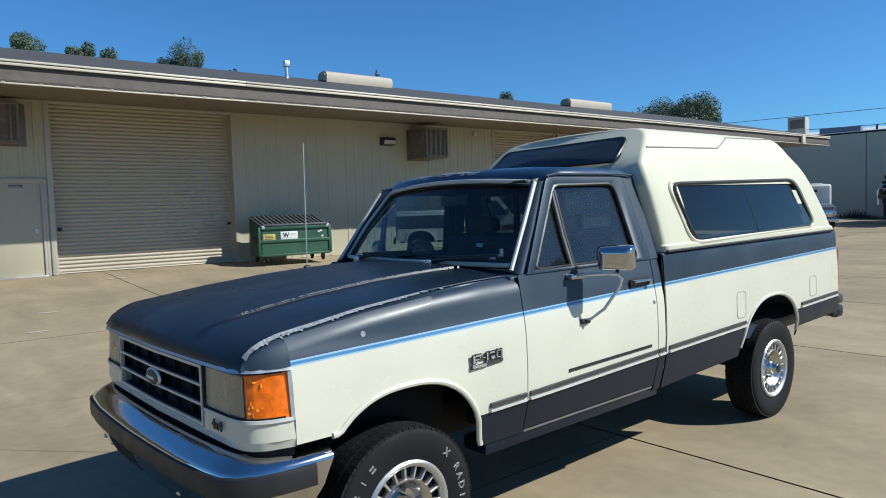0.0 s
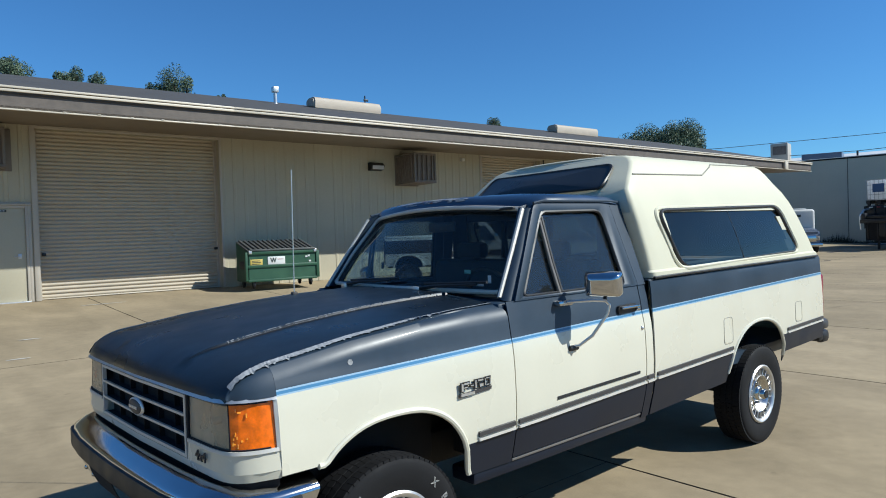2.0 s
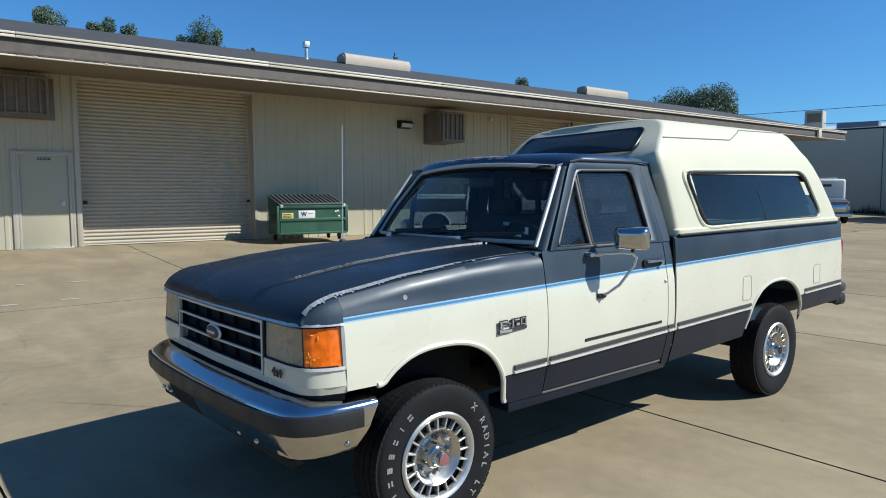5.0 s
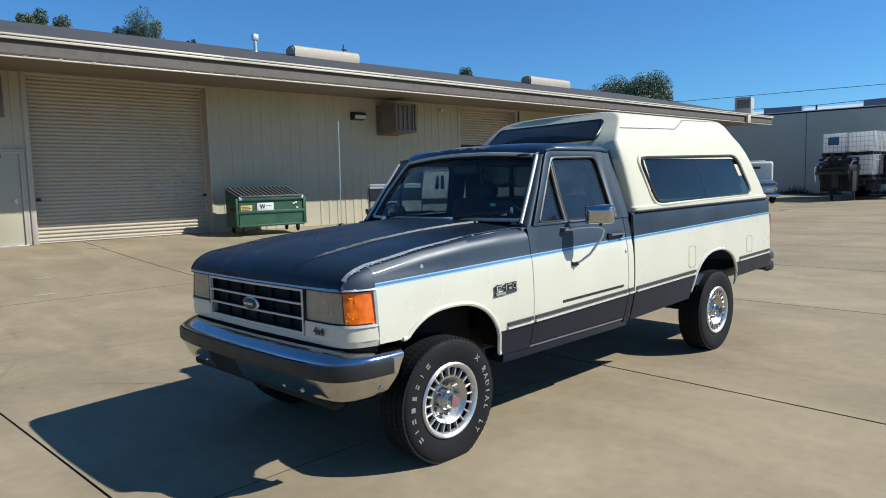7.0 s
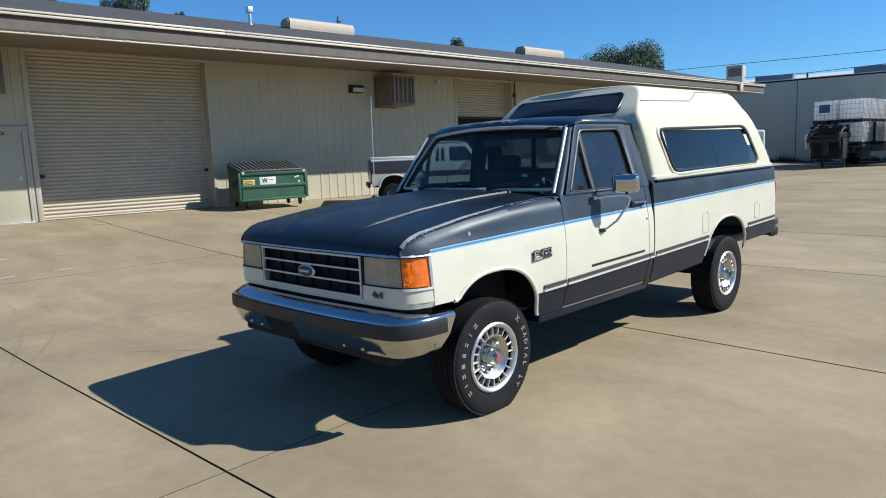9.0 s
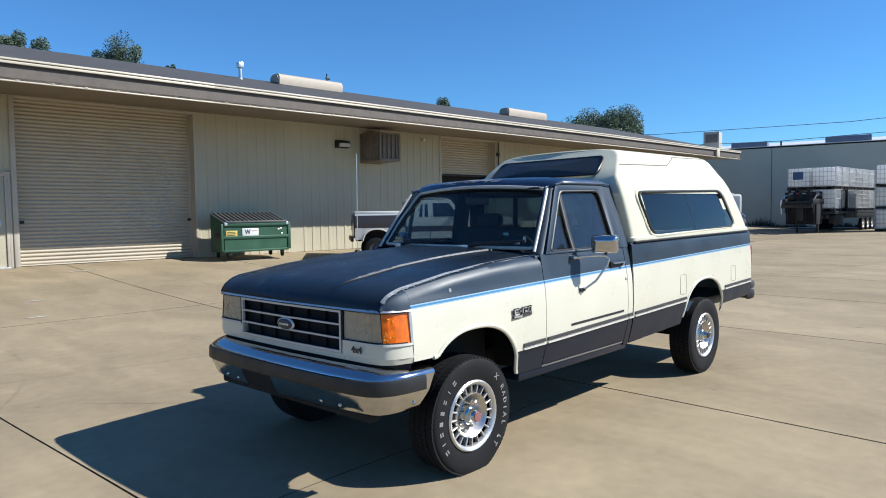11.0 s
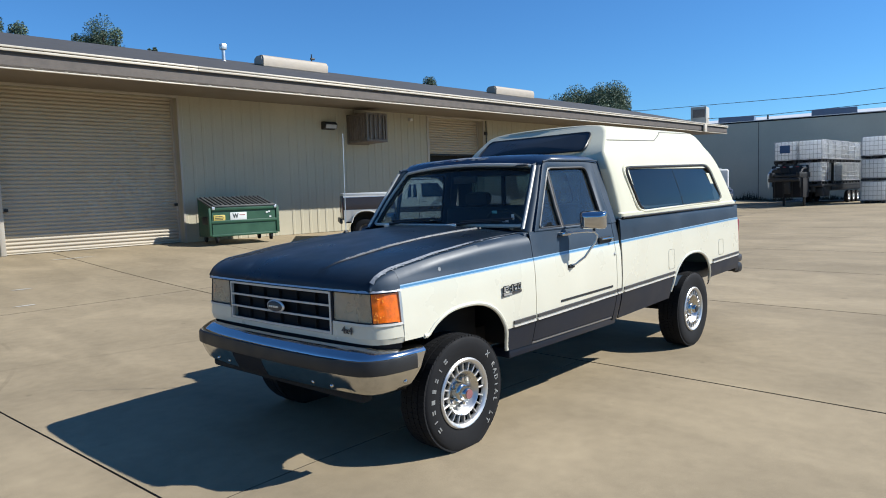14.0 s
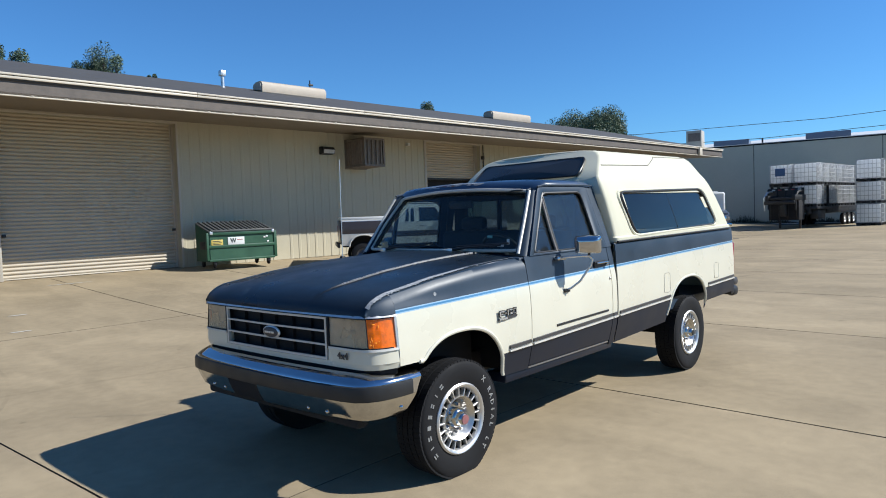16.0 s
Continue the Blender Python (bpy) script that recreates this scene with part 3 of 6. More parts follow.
def dumpster():
    d = thing("dumpster", "green steel front-load dumpster with black ribbed lids, against the wall", "dumpster", B @ pose(5.25, -1.0, 0.0, 0, 0, -1.0))
    W, F, K = 0.93, -0.45, 0.40     # half width, front, back
    bm = bmesh.new()
    prism(bm, [(-W, F, 0.17), (-W, K, 0.17), (-W, K, 1.20), (-W, F, 0.93)], (2 * W, 0, 0))
    bmesh.ops.bevel(bm, geom=list(bm.edges), offset=0.015, segments=2, affect="EDGES")
    part("body", bm, GREEN, d)
    for name, z0, z1, o in (("top_rail", 0.86, 0.95, 0.045), ("middle_rib", 0.52, 0.60, 0.03), ("bottom_rail", 0.17, 0.23, 0.03)):
        part(name, one_box(-W - 0.02, W + 0.02, F - o, F + 0.02, z0, z1, 0.012), GREEN, d)
    for s in (-1, 1):
        x = s * (W + 0.04)
        part("fork_pocket", one_box(x - 0.045, x + 0.045, F + 0.04, F + 0.42, 0.50, 0.70, 0.015), BLACK_STEEL, d, "dark side pocket")
        part("side_post", one_box(x - 0.045, x + 0.02 if s < 0 else x + 0.045, F - 0.03, F + 0.06, 0.2, 0.93, 0.01), GREEN, d)
        part("hinge_lug", one_box(s * (W - 0.04) - 0.04, s * (W - 0.04) + 0.04, F - 0.06, F + 0.02, 0.88, 0.97, 0.01), STEEL, d)
    part("front_lip", one_box(-W + 0.03, W - 0.03, F - 0.065, F + 0.01, 0.952, 1.0, 0.012), LID, d, "dark lip under the lids")
    for s in (-1, 1):
        lid = part("lid", one_box(min(0.008 * s, W * s), max(0.008 * s, W * s), F - 0.05, K + 0.03, -0.02, 0.02, 0.01, m=Matrix.Translation((0, 0, 1.075)) @ pose(0, 0, 0, 15.9, 0, 0)), LID, d, "black plastic lid")
        for k in range(7):
            x = s * (0.07 + 0.128 * k)
            part("lid_rib", one_box(x - 0.035, x + 0.035, F - 0.06, K + 0.02, 0.015, 0.062, 0.02, m=Matrix.Translation((0, 0, 1.075)) @ pose(0, 0, 0, 15.9, 0, 0)), LID, lid)
    for x, y in ((-0.78, F + 0.06), (0.78, F + 0.06), (-0.78, K - 0.1), (0.78, K - 0.1)):
        c = part("caster_fork", one_box(x - 0.04, x + 0.04, y - 0.05, y + 0.05, 0.07, 0.18, 0.008), BLACK_STEEL, d)
        bm = bmesh.new()
        revolve(bm, [(0, -0.022), (0.06, -0.025), (0.075, -0.018), (0.075, 0.018), (0.06, 0.025), (0, 0.022)], 20)
        bmesh.ops.transform(bm, matrix=pose(x, y, 0.075, 0, 0, 90), verts=bm.verts)
        part("caster_wheel", bm, RUBBER, c)
    y = F - 0.006
    p = part("placard", one_box(-0.42, 0.05, y - 0.008, y, 0.555, 0.80, 0.003), SIGN_WHITE, d, "white placard with dark chevron mark")
    bm = bmesh.new()
    for k, q in enumerate((-0.36, -0.29)):
        prism(bm, [(q, y - 0.009, 0.77), (q + 0.03, y - 0.009, 0.77), (q + 0.055, y - 0.009, 0.70), (q + 0.08, y - 0.009, 0.77), (q + 0.105, y - 0.009, 0.77), (q + 0.065, y - 0.009, 0.65), (q + 0.045, y - 0.009, 0.65)], (0, -0.003, 0))
    part("mark", bm, SIGN_DARK, p)
    part("print_bar", one_box(-0.16, 0.0, y - 0.012, y - 0.008, 0.72, 0.735), SIGN_RED, p)
    p = part("sticker", one_box(-0.88, -0.56, y - 0.007, y, 0.545, 0.745, 0.003), SIGN_YELLOW, d, "weathered yellow sticker")
    bm = bmesh.new()
    for k in range(4):
        box(bm, -0.84, -0.6 - 0.03 * (k % 2), y - 0.010, y - 0.006, 0.575 + 0.04 * k, 0.592 + 0.04 * k)
    part("print_bar", bm, SIGN_DARK, p)
    for x0, z0 in ((0.62, 0.74), (0.72, 0.62), (0.69, 0.76)):
        part("scrap_sticker", one_box(x0, x0 + 0.06, y - 0.006, y, z0, z0 + 0.045, 0.002), SIGN_WHITE, d)


wall_front()
roof()
rollup("door_2", -0.02, 4.17, 3.93, 0.03, "tan slatted roll-up door, closed, sunlit along its foot")
rollup("door_3", 13.50, 16.45, 3.93, 2.62, "tan slatted roll-up door standing more than half open")
personnel_door()
air_cooler(9.83, 10.67, 2.89, 3.78, 1.05, "weathered tan window cooler with rusty louvres under the soffit", 4, False)
air_cooler(-1.62, -0.62, 3.0, 3.86, 0.42, "weathered tan window cooler above the steel door", 4)
wall_lamp()
roof_things()
dumpster()

# ---- the pickup ----
AXLES = (-0.047, 3.331)
TRUCK = thing("pickup_truck", "cream and navy regular-cab pickup with peeling clearcoat on concrete", "pickup truck", pose(0, 0, 0))


def stripe_z(x):
    return 1.068 + 0.0225 * (x + 0.53) - 0.013 * max(0.0, (0.75 - x) / 1.28)


def mold_z(x):
    return 0.712 + 0.026 * (x - 0.6)


def taper(x, z=0.98):
    """How far the fender draws in towards the front, a little more at the top than at the foot."""
    return lerp(x, [(-0.6, 1.15), (-0.55, 1.0), (-0.23, 0.75), (0.4, 0.3), (0.64, 0.08), (0.7, 0.0)]) * max(0.02, 0.040 + 0.05 * (z - 0.9))


HALF_CAB = [(0.40, 0.825), (0.50, 0.855), (0.62, 0.885), (0.70, 0.903), (0.85, 0.909), (1.0, 0.905), (1.08, 0.898), (1.12, 0.888), (1.2, 0.876), (1.285, 0.858), (1.32, 0.85)]
HALF_BED = [(0.40, 0.825), (0.50, 0.855), (0.62, 0.885), (0.70, 0.903), (0.85, 0.909), (1.0, 0.907), (1.1, 0.903), (1.15, 0.897), (1.25, 0.892), (1.30, 0.886), (1.36, 0.87)]


def arch(x, c, left, right, base, high, p):
    """Height of a wheel arch's edge over x, or None outside it."""
    d = abs(x - c) / (left if x < c else right)
    return base + high * (1 - d ** p) ** (1 / p) if d < 1 else None


def front_arch(x):
    return arch(x, -0.035, 0.42, 0.39, 0.49, 0.41, 2.4)


def rear_arch(x):
    return arch(x, 3.22, 0.47, 0.43, 0.53, 0.40, 2.3)


def fender_low(x):
    a = front_arch(x)
    if x < -0.2:
        return max(0.775, a or 0)
    return a if a else 0.535


def bed_low(x):
    a = rear_arch(x)
    return a if a else lerp(x, [(1.8, 0.515), (2.75, 0.55), (3.6, 0.635), (4.5, 0.66)])


def columns(x0, x1, step, extra=()):
    n = max(2, round((x1 - x0) / step))
    return sorted({round(x0 + (x1 - x0) * i / n, 4) for i in range(n + 1)} | {e for e in extra if x0 < e < x1})


def side_panel(name, s, x0, x1, low, high, half, step=0.03, roll=None, extra=(), label="", parent=None):
    """A body side from low(x) to high(x) in bands of colour; roll(x): further points over the shoulder."""
    rows, bands = [], None
    for x in columns(x0, x1, step, extra):
        lo, hi, st, mo = low(x), high(x), stripe_z(x), mold_z(x)
        zs, bd = [], []

        def span(a, b, n, m):
            for k in range(n):
                zs.append(a + (b - a) * k / n)
                bd.append(m)
        span(min(lo, mo - 0.017), mo - 0.017, 4, 3)
        span(max(lo, mo - 0.017), st, 7, 0)
        span(st, st + 0.006, 1, 4)
        span(st + 0.006, st + 0.017, 1, 2)
        span(st + 0.017, st + 0.023, 1, 4)
        span(st + 0.023, hi, 5, 1)
        zs.append(hi)
        row = [Vector((x, s * (lerp(max(z, lo), half) - taper(x, max(z, lo))), max(z, lo))) for z in zs]
        if roll:
            more = roll(x)
            row += [Vector((x, s * y, z)) for y, z in more]
            bd += [1] * len(more)
        rows.append(row)
        bands = bd
    bm = bmesh.new()
    grid(bm, rows, mi=lambda i, j: bands[j])
    bmesh.ops.remove_doubles(bm, verts=bm.verts, dist=2e-4)
    bmesh.ops.dissolve_degenerate(bm, dist=2e-4, edges=bm.edges)
    return part(name, bm, [WHITE_PAINT, NAVY, STRIPE, CHARCOAL, STRIPE_LIGHT], parent or TRUCK, label, smooth=28, thick=0.008)


def seam_hood(x):
    """Height of the line between hood and fender."""
    return lerp(x, [(-0.735, 1.105), (-0.70, 1.117), (-0.66, 1.130), (-0.62, 1.143), (-0.585, 1.153), (-0.55, 1.161), (-0.45, 1.175), (-0.2, 1.213), (0.13, 1.246), (0.4, 1.262), (0.72, 1.272)])


def seam_y(x):
    return lerp(x, [(-0.735, 0.785), (-0.66, 0.783), (-0.60, 0.778), (-0.48, 0.772), (0.2, 0.764), (0.72, 0.755)])


def fender_roll(x):
    z, y = seam_hood(x), seam_y(x)
    w = lerp(z - 0.05, HALF_CAB) - taper(x, z - 0.05)
    return [(w - 0.012, z - 0.028), (w - 0.03, z - 0.010), (w - 0.055, z - 0.001), ((w + y) / 2 - 0.01, z + 0.003), (y + 0.004, z)]


BELT = lambda x: 1.285
for s in (-1, 1):
    side_panel("front_fender", s, -0.545, 0.632, fender_low, lambda x: seam_hood(x) - 0.05, HALF_CAB, 0.022, fender_roll)
    door = side_panel("door", s, 0.638, 1.722, lambda x: 0.553, BELT, HALF_CAB, 0.06)
    side_panel("cab_corner", s, 1.730, 1.800, lambda x: 0.515, BELT, HALF_CAB, 0.03)
    side_panel("bed_side", s, 1.818, 4.40, bed_low, lambda x: lerp(x, [(1.83, 1.300), (4.4, 1.332)]), HALF_BED, 0.03, lambda x: [(0.876, lerp(x, [(1.83, 1.308), (4.4, 1.340)])), (0.80, lerp(x, [(1.83, 1.311), (4.4, 1.343)]))])
    part("rocker", one_box(0.40, 1.80, min(s * 0.70, s * 0.855), max(s * 0.70, s * 0.855), 0.475, 0.545, 0.015), CHARCOAL, TRUCK)
    part("sill_trim", one_box(0.64, 1.72, min(s * 0.852, s * 0.866), max(s * 0.852, s * 0.866), 0.532, 0.546, 0.003), VENT_BAR, TRUCK, "thin dull sill strip")
    # arch lips
    for name, f, a, b in (("front_arch_lip", front_arch, -0.40, 0.352), ("rear_arch_lip", rear_arch, 2.755, 3.645)):
        pts = []
        for k in range(41):
            x = a + (b - a) * k / 40
            z = f(x)
            z = max(z, 0.775) if x < -0.3 else z
            pts.append((x, s * (lerp(z, HALF_CAB) - taper(x, z) + 0.002), z))
        x, y, z = pts[-1]
        pts.append((x + 0.006, y, 0.545 if b < 1 else 0.64))
        bm = bmesh.new()
        tube(bm, pts, 0.013, 8)
        part(name, bm, WHITE_PAINT, TRUCK)
    # side mouldings: dark strip over a bright one
    for a, b in ((0.395, 0.622), (0.648, 1.716), (1.732, 1.798), (1.838, 2.785), (3.675, 4.38)):
        for name, d, h, o, q in (("moulding", 0.0, 0.028, 0.014, GREY_TRIM), ("moulding_bright", -0.019, 0.017, 0.017, BRIGHT_TRIM)):
            rows = []
            for x in columns(a, b, 0.12):
                z = mold_z(x) + d
                y = lerp(z, HALF_CAB) - taper(x, z)
                rows.append([Vector((x, s * yy, zz)) for yy, zz in ((y - 0.004, z), (y + o, z + 0.004), (y + o, z + h - 0.004), (y - 0.004, z + h))])
            bm = bmesh.new()
            v = grid(bm, rows)
            bm.faces.new(v[0])
            bm.faces.new(v[-1][::-1])
            part(name, bm, q, TRUCK, smooth=20)
    rows = []
    for x in columns(0.93, 1.656, 0.12):
        z = mold_z(x) + 0.055 - 0.008 * (x - 0.93)
        y = lerp(z, HALF_CAB)
        rows.append([Vector((x, s * yy, zz)) for yy, zz in ((y - 0.004, z), (y + 0.009, z + 0.003), (y + 0.009, z + 0.017), (y - 0.004, z + 0.02))])
    bm = bmesh.new()
    v = grid(bm, rows)
    bm.faces.new(v[0])
    bm.faces.new(v[-1][::-1])
    part("door_strip", bm, BLACK_TRIM, door, "black adhesive strip")


FRONT_BOW = [(0, -0.732), (0.5, -0.722), (0.70, -0.715), (0.76, -0.706), (0.795, -0.692), (0.818, -0.670), (0.838, -0.638), (0.852, -0.605), (0.860, -0.572), (0.8645, -0.545)]


def front_x(y):
    """Where the face of the front end lies, by distance from the middle."""
    return lerp(abs(y), FRONT_BOW)


# hood
def hood():
    def top(x, y):
        edge = seam_hood(x)
        t = min(1.0, abs(y) / seam_y(x))
        crown = lerp(x, [(-0.72, 0.012), (-0.6, 0.016), (0.0, 0.03), (0.62, 0.04)])
        z = edge + crown * (1 - t ** 3)
        panel = 0.45 - 0.10 * (0.62 - x) / 1.3
        rise_c = lerp(x, [(-0.70, 0.0), (-0.64, 0.005), (-0.55, 0.009), (0.62, 0.010)])
        z += rise_c * (1 - min(1.0, max(0.0, (abs(y) - panel) / 0.007)))
        return z
    def across(x):
        """Points across the hood, close together at the raised panel's edges."""
        p, e = 0.45 - 0.10 * (0.62 - x) / 1.3, seam_y(x)
        half = [p * k / 10 for k in range(11)] + [p + 0.007] + [p + 0.007 + (e - p - 0.007) * k / 6 for k in range(1, 7)]
        return [-v for v in half[:0:-1]] + half
    rows = []
    for x in [-0.735, -0.732, -0.722, -0.70, -0.66, -0.62] + columns(-0.57, 0.625, 0.06):
        row = []
        for y in across(x):
            bow = (front_x(y) - front_x(0)) * max(0.0, 1 - (x + 0.735) / 0.35)
            z = top(x, y)
            drop = lerp(x, [(-0.735, 0.066), (-0.732, 0.050), (-0.722, 0.030), (-0.70, 0.012), (-0.66, 0.003), (-0.62, 0)])
            row.append(Vector((x + bow, y, z - drop)))
        rows.append(row)
    bm = bmesh.new()
    grid(bm, rows)
    part("hood", bm, HOOD_NAVY, TRUCK, "navy hood with faded, peeling clearcoat", smooth=26, thick=0.008)
    rng = random.Random(4)

    def ribbon(x0, x1, yf, width, lift, gaps, q=PEEL):
        bm = bmesh.new()
        x, prev = x0, None
        while x < x1:
            y = yf(x)
            k = noise.noise(Vector((x * 14, y * 3, 1.0))) * 0.5 + 0.5
            a = y - width * (0.42 + 0.30 * k * rng.random() + (0.35 if rng.random() < 0.12 else 0.0))
            b = y + width * (0.30 + 0.15 * rng.random())
            pa, pb = [Vector((x, q, lift(x, q))) for q in (a, b)]
            cur = (bm.verts.new(pa), bm.verts.new(pb))
            if prev and rng.random() > gaps:
                bm.faces.new((prev[0], cur[0], cur[1], prev[1]))
            prev = cur
            x += 0.007
        return part("peeled_clearcoat", bm, q, TRUCK, "flaking grey edge of peeled clearcoat", smooth=0)

    def on_fender(x, y):
        pts = fender_roll(x)[::-1]
        return lerp(-abs(y), [(-p, z) for p, z in pts][::-1]) + 0.010

    def on_nose(x, y):
        """Over the rounded nose, ahead of the fender's straight run."""
        return on_fender(x, y) - lerp(x, [(-0.70, 0.034), (-0.68, 0.018), (-0.655, 0.006), (-0.61, 0.0)])

    ribbon(-0.690, 0.70, lambda x: -(seam_y(x) + lerp(x, [(-0.69, 0.004), (-0.64, 0.012), (-0.56, 0.016), (-0.4, 0.018), (0.7, 0.014)])), 0.028, on_nose, 0.0)
    ribbon(-0.2, 0.60, lambda x: -(0.45 - 0.10 * (0.62 - x) / 1.3 + 0.001), 0.012, lambda x, y: top(x, y) + 0.0062, 0.15, PEEL_DIM)
    ribbon(-0.5, -0.2, lambda x: -(0.45 - 0.10 * (0.62 - x) / 1.3 + 0.001), 0.010, lambda x, y: top(x, y) + 0.0065, 0.35, PEEL_DIM)
    # thin dark tubes paint the shade at the raised panel's edges
    for s in (-1, 1):
        bm = bmesh.new()
        tube(bm, [(x, s * (0.45 - 0.10 * (0.62 - x) / 1.3 + 0.009), top(x, 0.45 - 0.10 * (0.62 - x) / 1.3 + 0.012) + 0.003) for x in columns(-0.56, 0.60, 0.05)], 0.0035, 6)
        part("panel_crease", bm, NEAR_BLACK, TRUCK, "dark line painted as shade along the raised hood panel")
    bm = bmesh.new()
    bmesh.ops.create_circle(bm, cap_ends=True, segments=9, radius=0.012)
    bmesh.ops.transform(bm, matrix=pose(-0.231, -(lerp(1.131, HALF_CAB) - taper(-0.231, 1.131) + 0.0052), 1.131, 81, 0, 0), verts=bm.verts)
    part("paint_chip", bm, PEEL, TRUCK)
    # rounded noses of the fenders over the lamps
    def plan_edge(x):
        """How far out the front end reaches at x."""
        return lerp(x, [(a, b) for b, a in FRONT_BOW])

    for s in (-1, 1):
        base = fender_roll(-0.546)[::-1] + [(lerp(z, HALF_CAB) - taper(-0.546, z), z) for z in (1.105, 1.085, 1.058)]
        ys0, zs0 = seam_y(-0.546), seam_hood(-0.546)
        yo0 = max(p[0] for p in base)
        rows = []
        for xa in (-0.5449,):
            more = fender_roll(xa)[::-1] + [(lerp(z, HALF_CAB) - taper(xa, z), z) for z in (1.105, 1.085, 1.058)]
            rows.append([Vector((xa, s * y, z)) for y, z in more])
        for xp in (-0.56, -0.575, -0.60, -0.625, -0.65, -0.675, -0.70, -0.715, -0.725, -0.732, -0.735):
            ys = seam_y(xp)
            x = xp + (front_x(ys) - front_x(0)) * max(0.0, (-0.5465 - xp) / 0.1885)
            zs = seam_hood(xp) - lerp(xp, [(-0.735, 0.042), (-0.732, 0.036), (-0.722, 0.026), (-0.70, 0.012), (-0.66, 0.003), (-0.62, 0)])
            yo = max(ys + 0.004, plan_edge(x) * yo0 / plan_edge(-0.5465))
            rows.append([Vector((x, s * (ys + (yo - ys) * (y - ys0) / (yo0 - ys0)), 1.056 + (zs - 1.056) * max(0.0, (z - 1.058) / (zs0 - 1.058)))) for y, z in base])
        bm = bmesh.new()
        grid(bm, rows)
        part("fender_nose", bm, NAVY, TRUCK, smooth=70, thick=0.008)
    # seam between hood and fenders, cowl behind
    for s in (-1, 1):
        bm = bmesh.new()
        tube(bm, [(x, s * seam_y(x), seam_hood(x) - 0.006) for x in columns(-0.6, 0.63, 0.08)], 0.007, 6)
        part("hood_gap", bm, NEAR_BLACK, TRUCK)
    rows = [[Vector((x + 0.03 * (abs(y) / 0.78) ** 2, y, z - 0.03 * (abs(y) / 0.78) ** 2)) for y in [0.78 * k / 10 for k in range(-10, 11)]] for x, z in ((0.61, 1.295), (0.632, 1.300), (0.66, 1.302), (0.70, 1.306))]
    bm = bmesh.new()
    grid(bm, rows)
    part("cowl", bm, NAVY, TRUCK, thick=0.01)
    for y0 in (-0.36, 0.36):
        bm = bmesh.new()
        tube(bm, [(0.630, y0 + 0.16, 1.325), (0.625, y0, 1.345), (0.640, y0 - 0.30, 1.362)], [0.012, 0.009, 0.006], 6)
        w = part("wiper", bm, BLACK_TRIM, TRUCK)
        bm = bmesh.new()
        tube(bm, [(0.634, y0 + 0.1, 1.352), (0.652, y0 - 0.36, 1.374)], 0.008, 6)
        part("wiper_blade", bm, BLACK_TRIM, w)
        part("wiper_pivot", one_box(0.612, 0.65, y0 + 0.13, y0 + 0.19, 1.298, 1.336, 0.008), SILVER, w)
    a = part("antenna_base", one_box(0.40, 0.44, 0.765, 0.80, 1.235, 1.285, 0.012), BLACK_TRIM, TRUCK)
    bm = bmesh.new()
    tube(bm, [(0.42, 0.782, 1.28), (0.43, 0.782, 2.06)], [0.0036, 0.0026], 6)
    part("antenna_rod", bm, SILVER, a)


hood()


# front end
def fender_side(z):
    """Half width of the body at the fender's front edge."""
    return lerp(z, HALF_CAB) - taper(-0.546, z)


def front_panel(name, ys, z0, z1, q, d0=0.0, d1=0.0, depth=0.02, label="", parent=None):
    """A strip that follows the front's bow between two heights; d0, d1: how far its foot and head stand proud."""
    bm = bmesh.new()
    rows = []
    for y in ys:
        side = 1 if y > 0 else -1
        a, b = max(0.0, abs(y) - 0.008), min(0.8645, abs(y) + 0.008)
        out = Vector((-(b - a), side * (front_x(b) - front_x(a)), 0)).normalized()
        w = min(1.0, max(0.0, (abs(y) - 0.55) / 0.28)) * side
        foot = Vector((front_x(y), y + w * (fender_side(z0) - fender_side(0.93)), z0))
        head = Vector((front_x(y), y + w * (fender_side(z1) - fender_side(0.93)), z1))
        rows.append([foot - out * depth, foot + out * d0, head + out * d1, head - out * depth])
    v = grid(bm, rows, close_v=True)
    bm.faces.new(v[0])
    bm.faces.new(v[-1][::-1])
    return part(name, bm, q, parent or TRUCK, label, smooth=35)


def span(a, b, n=8):
    return [a + (b - a) * k / n for k in range(n + 1)]


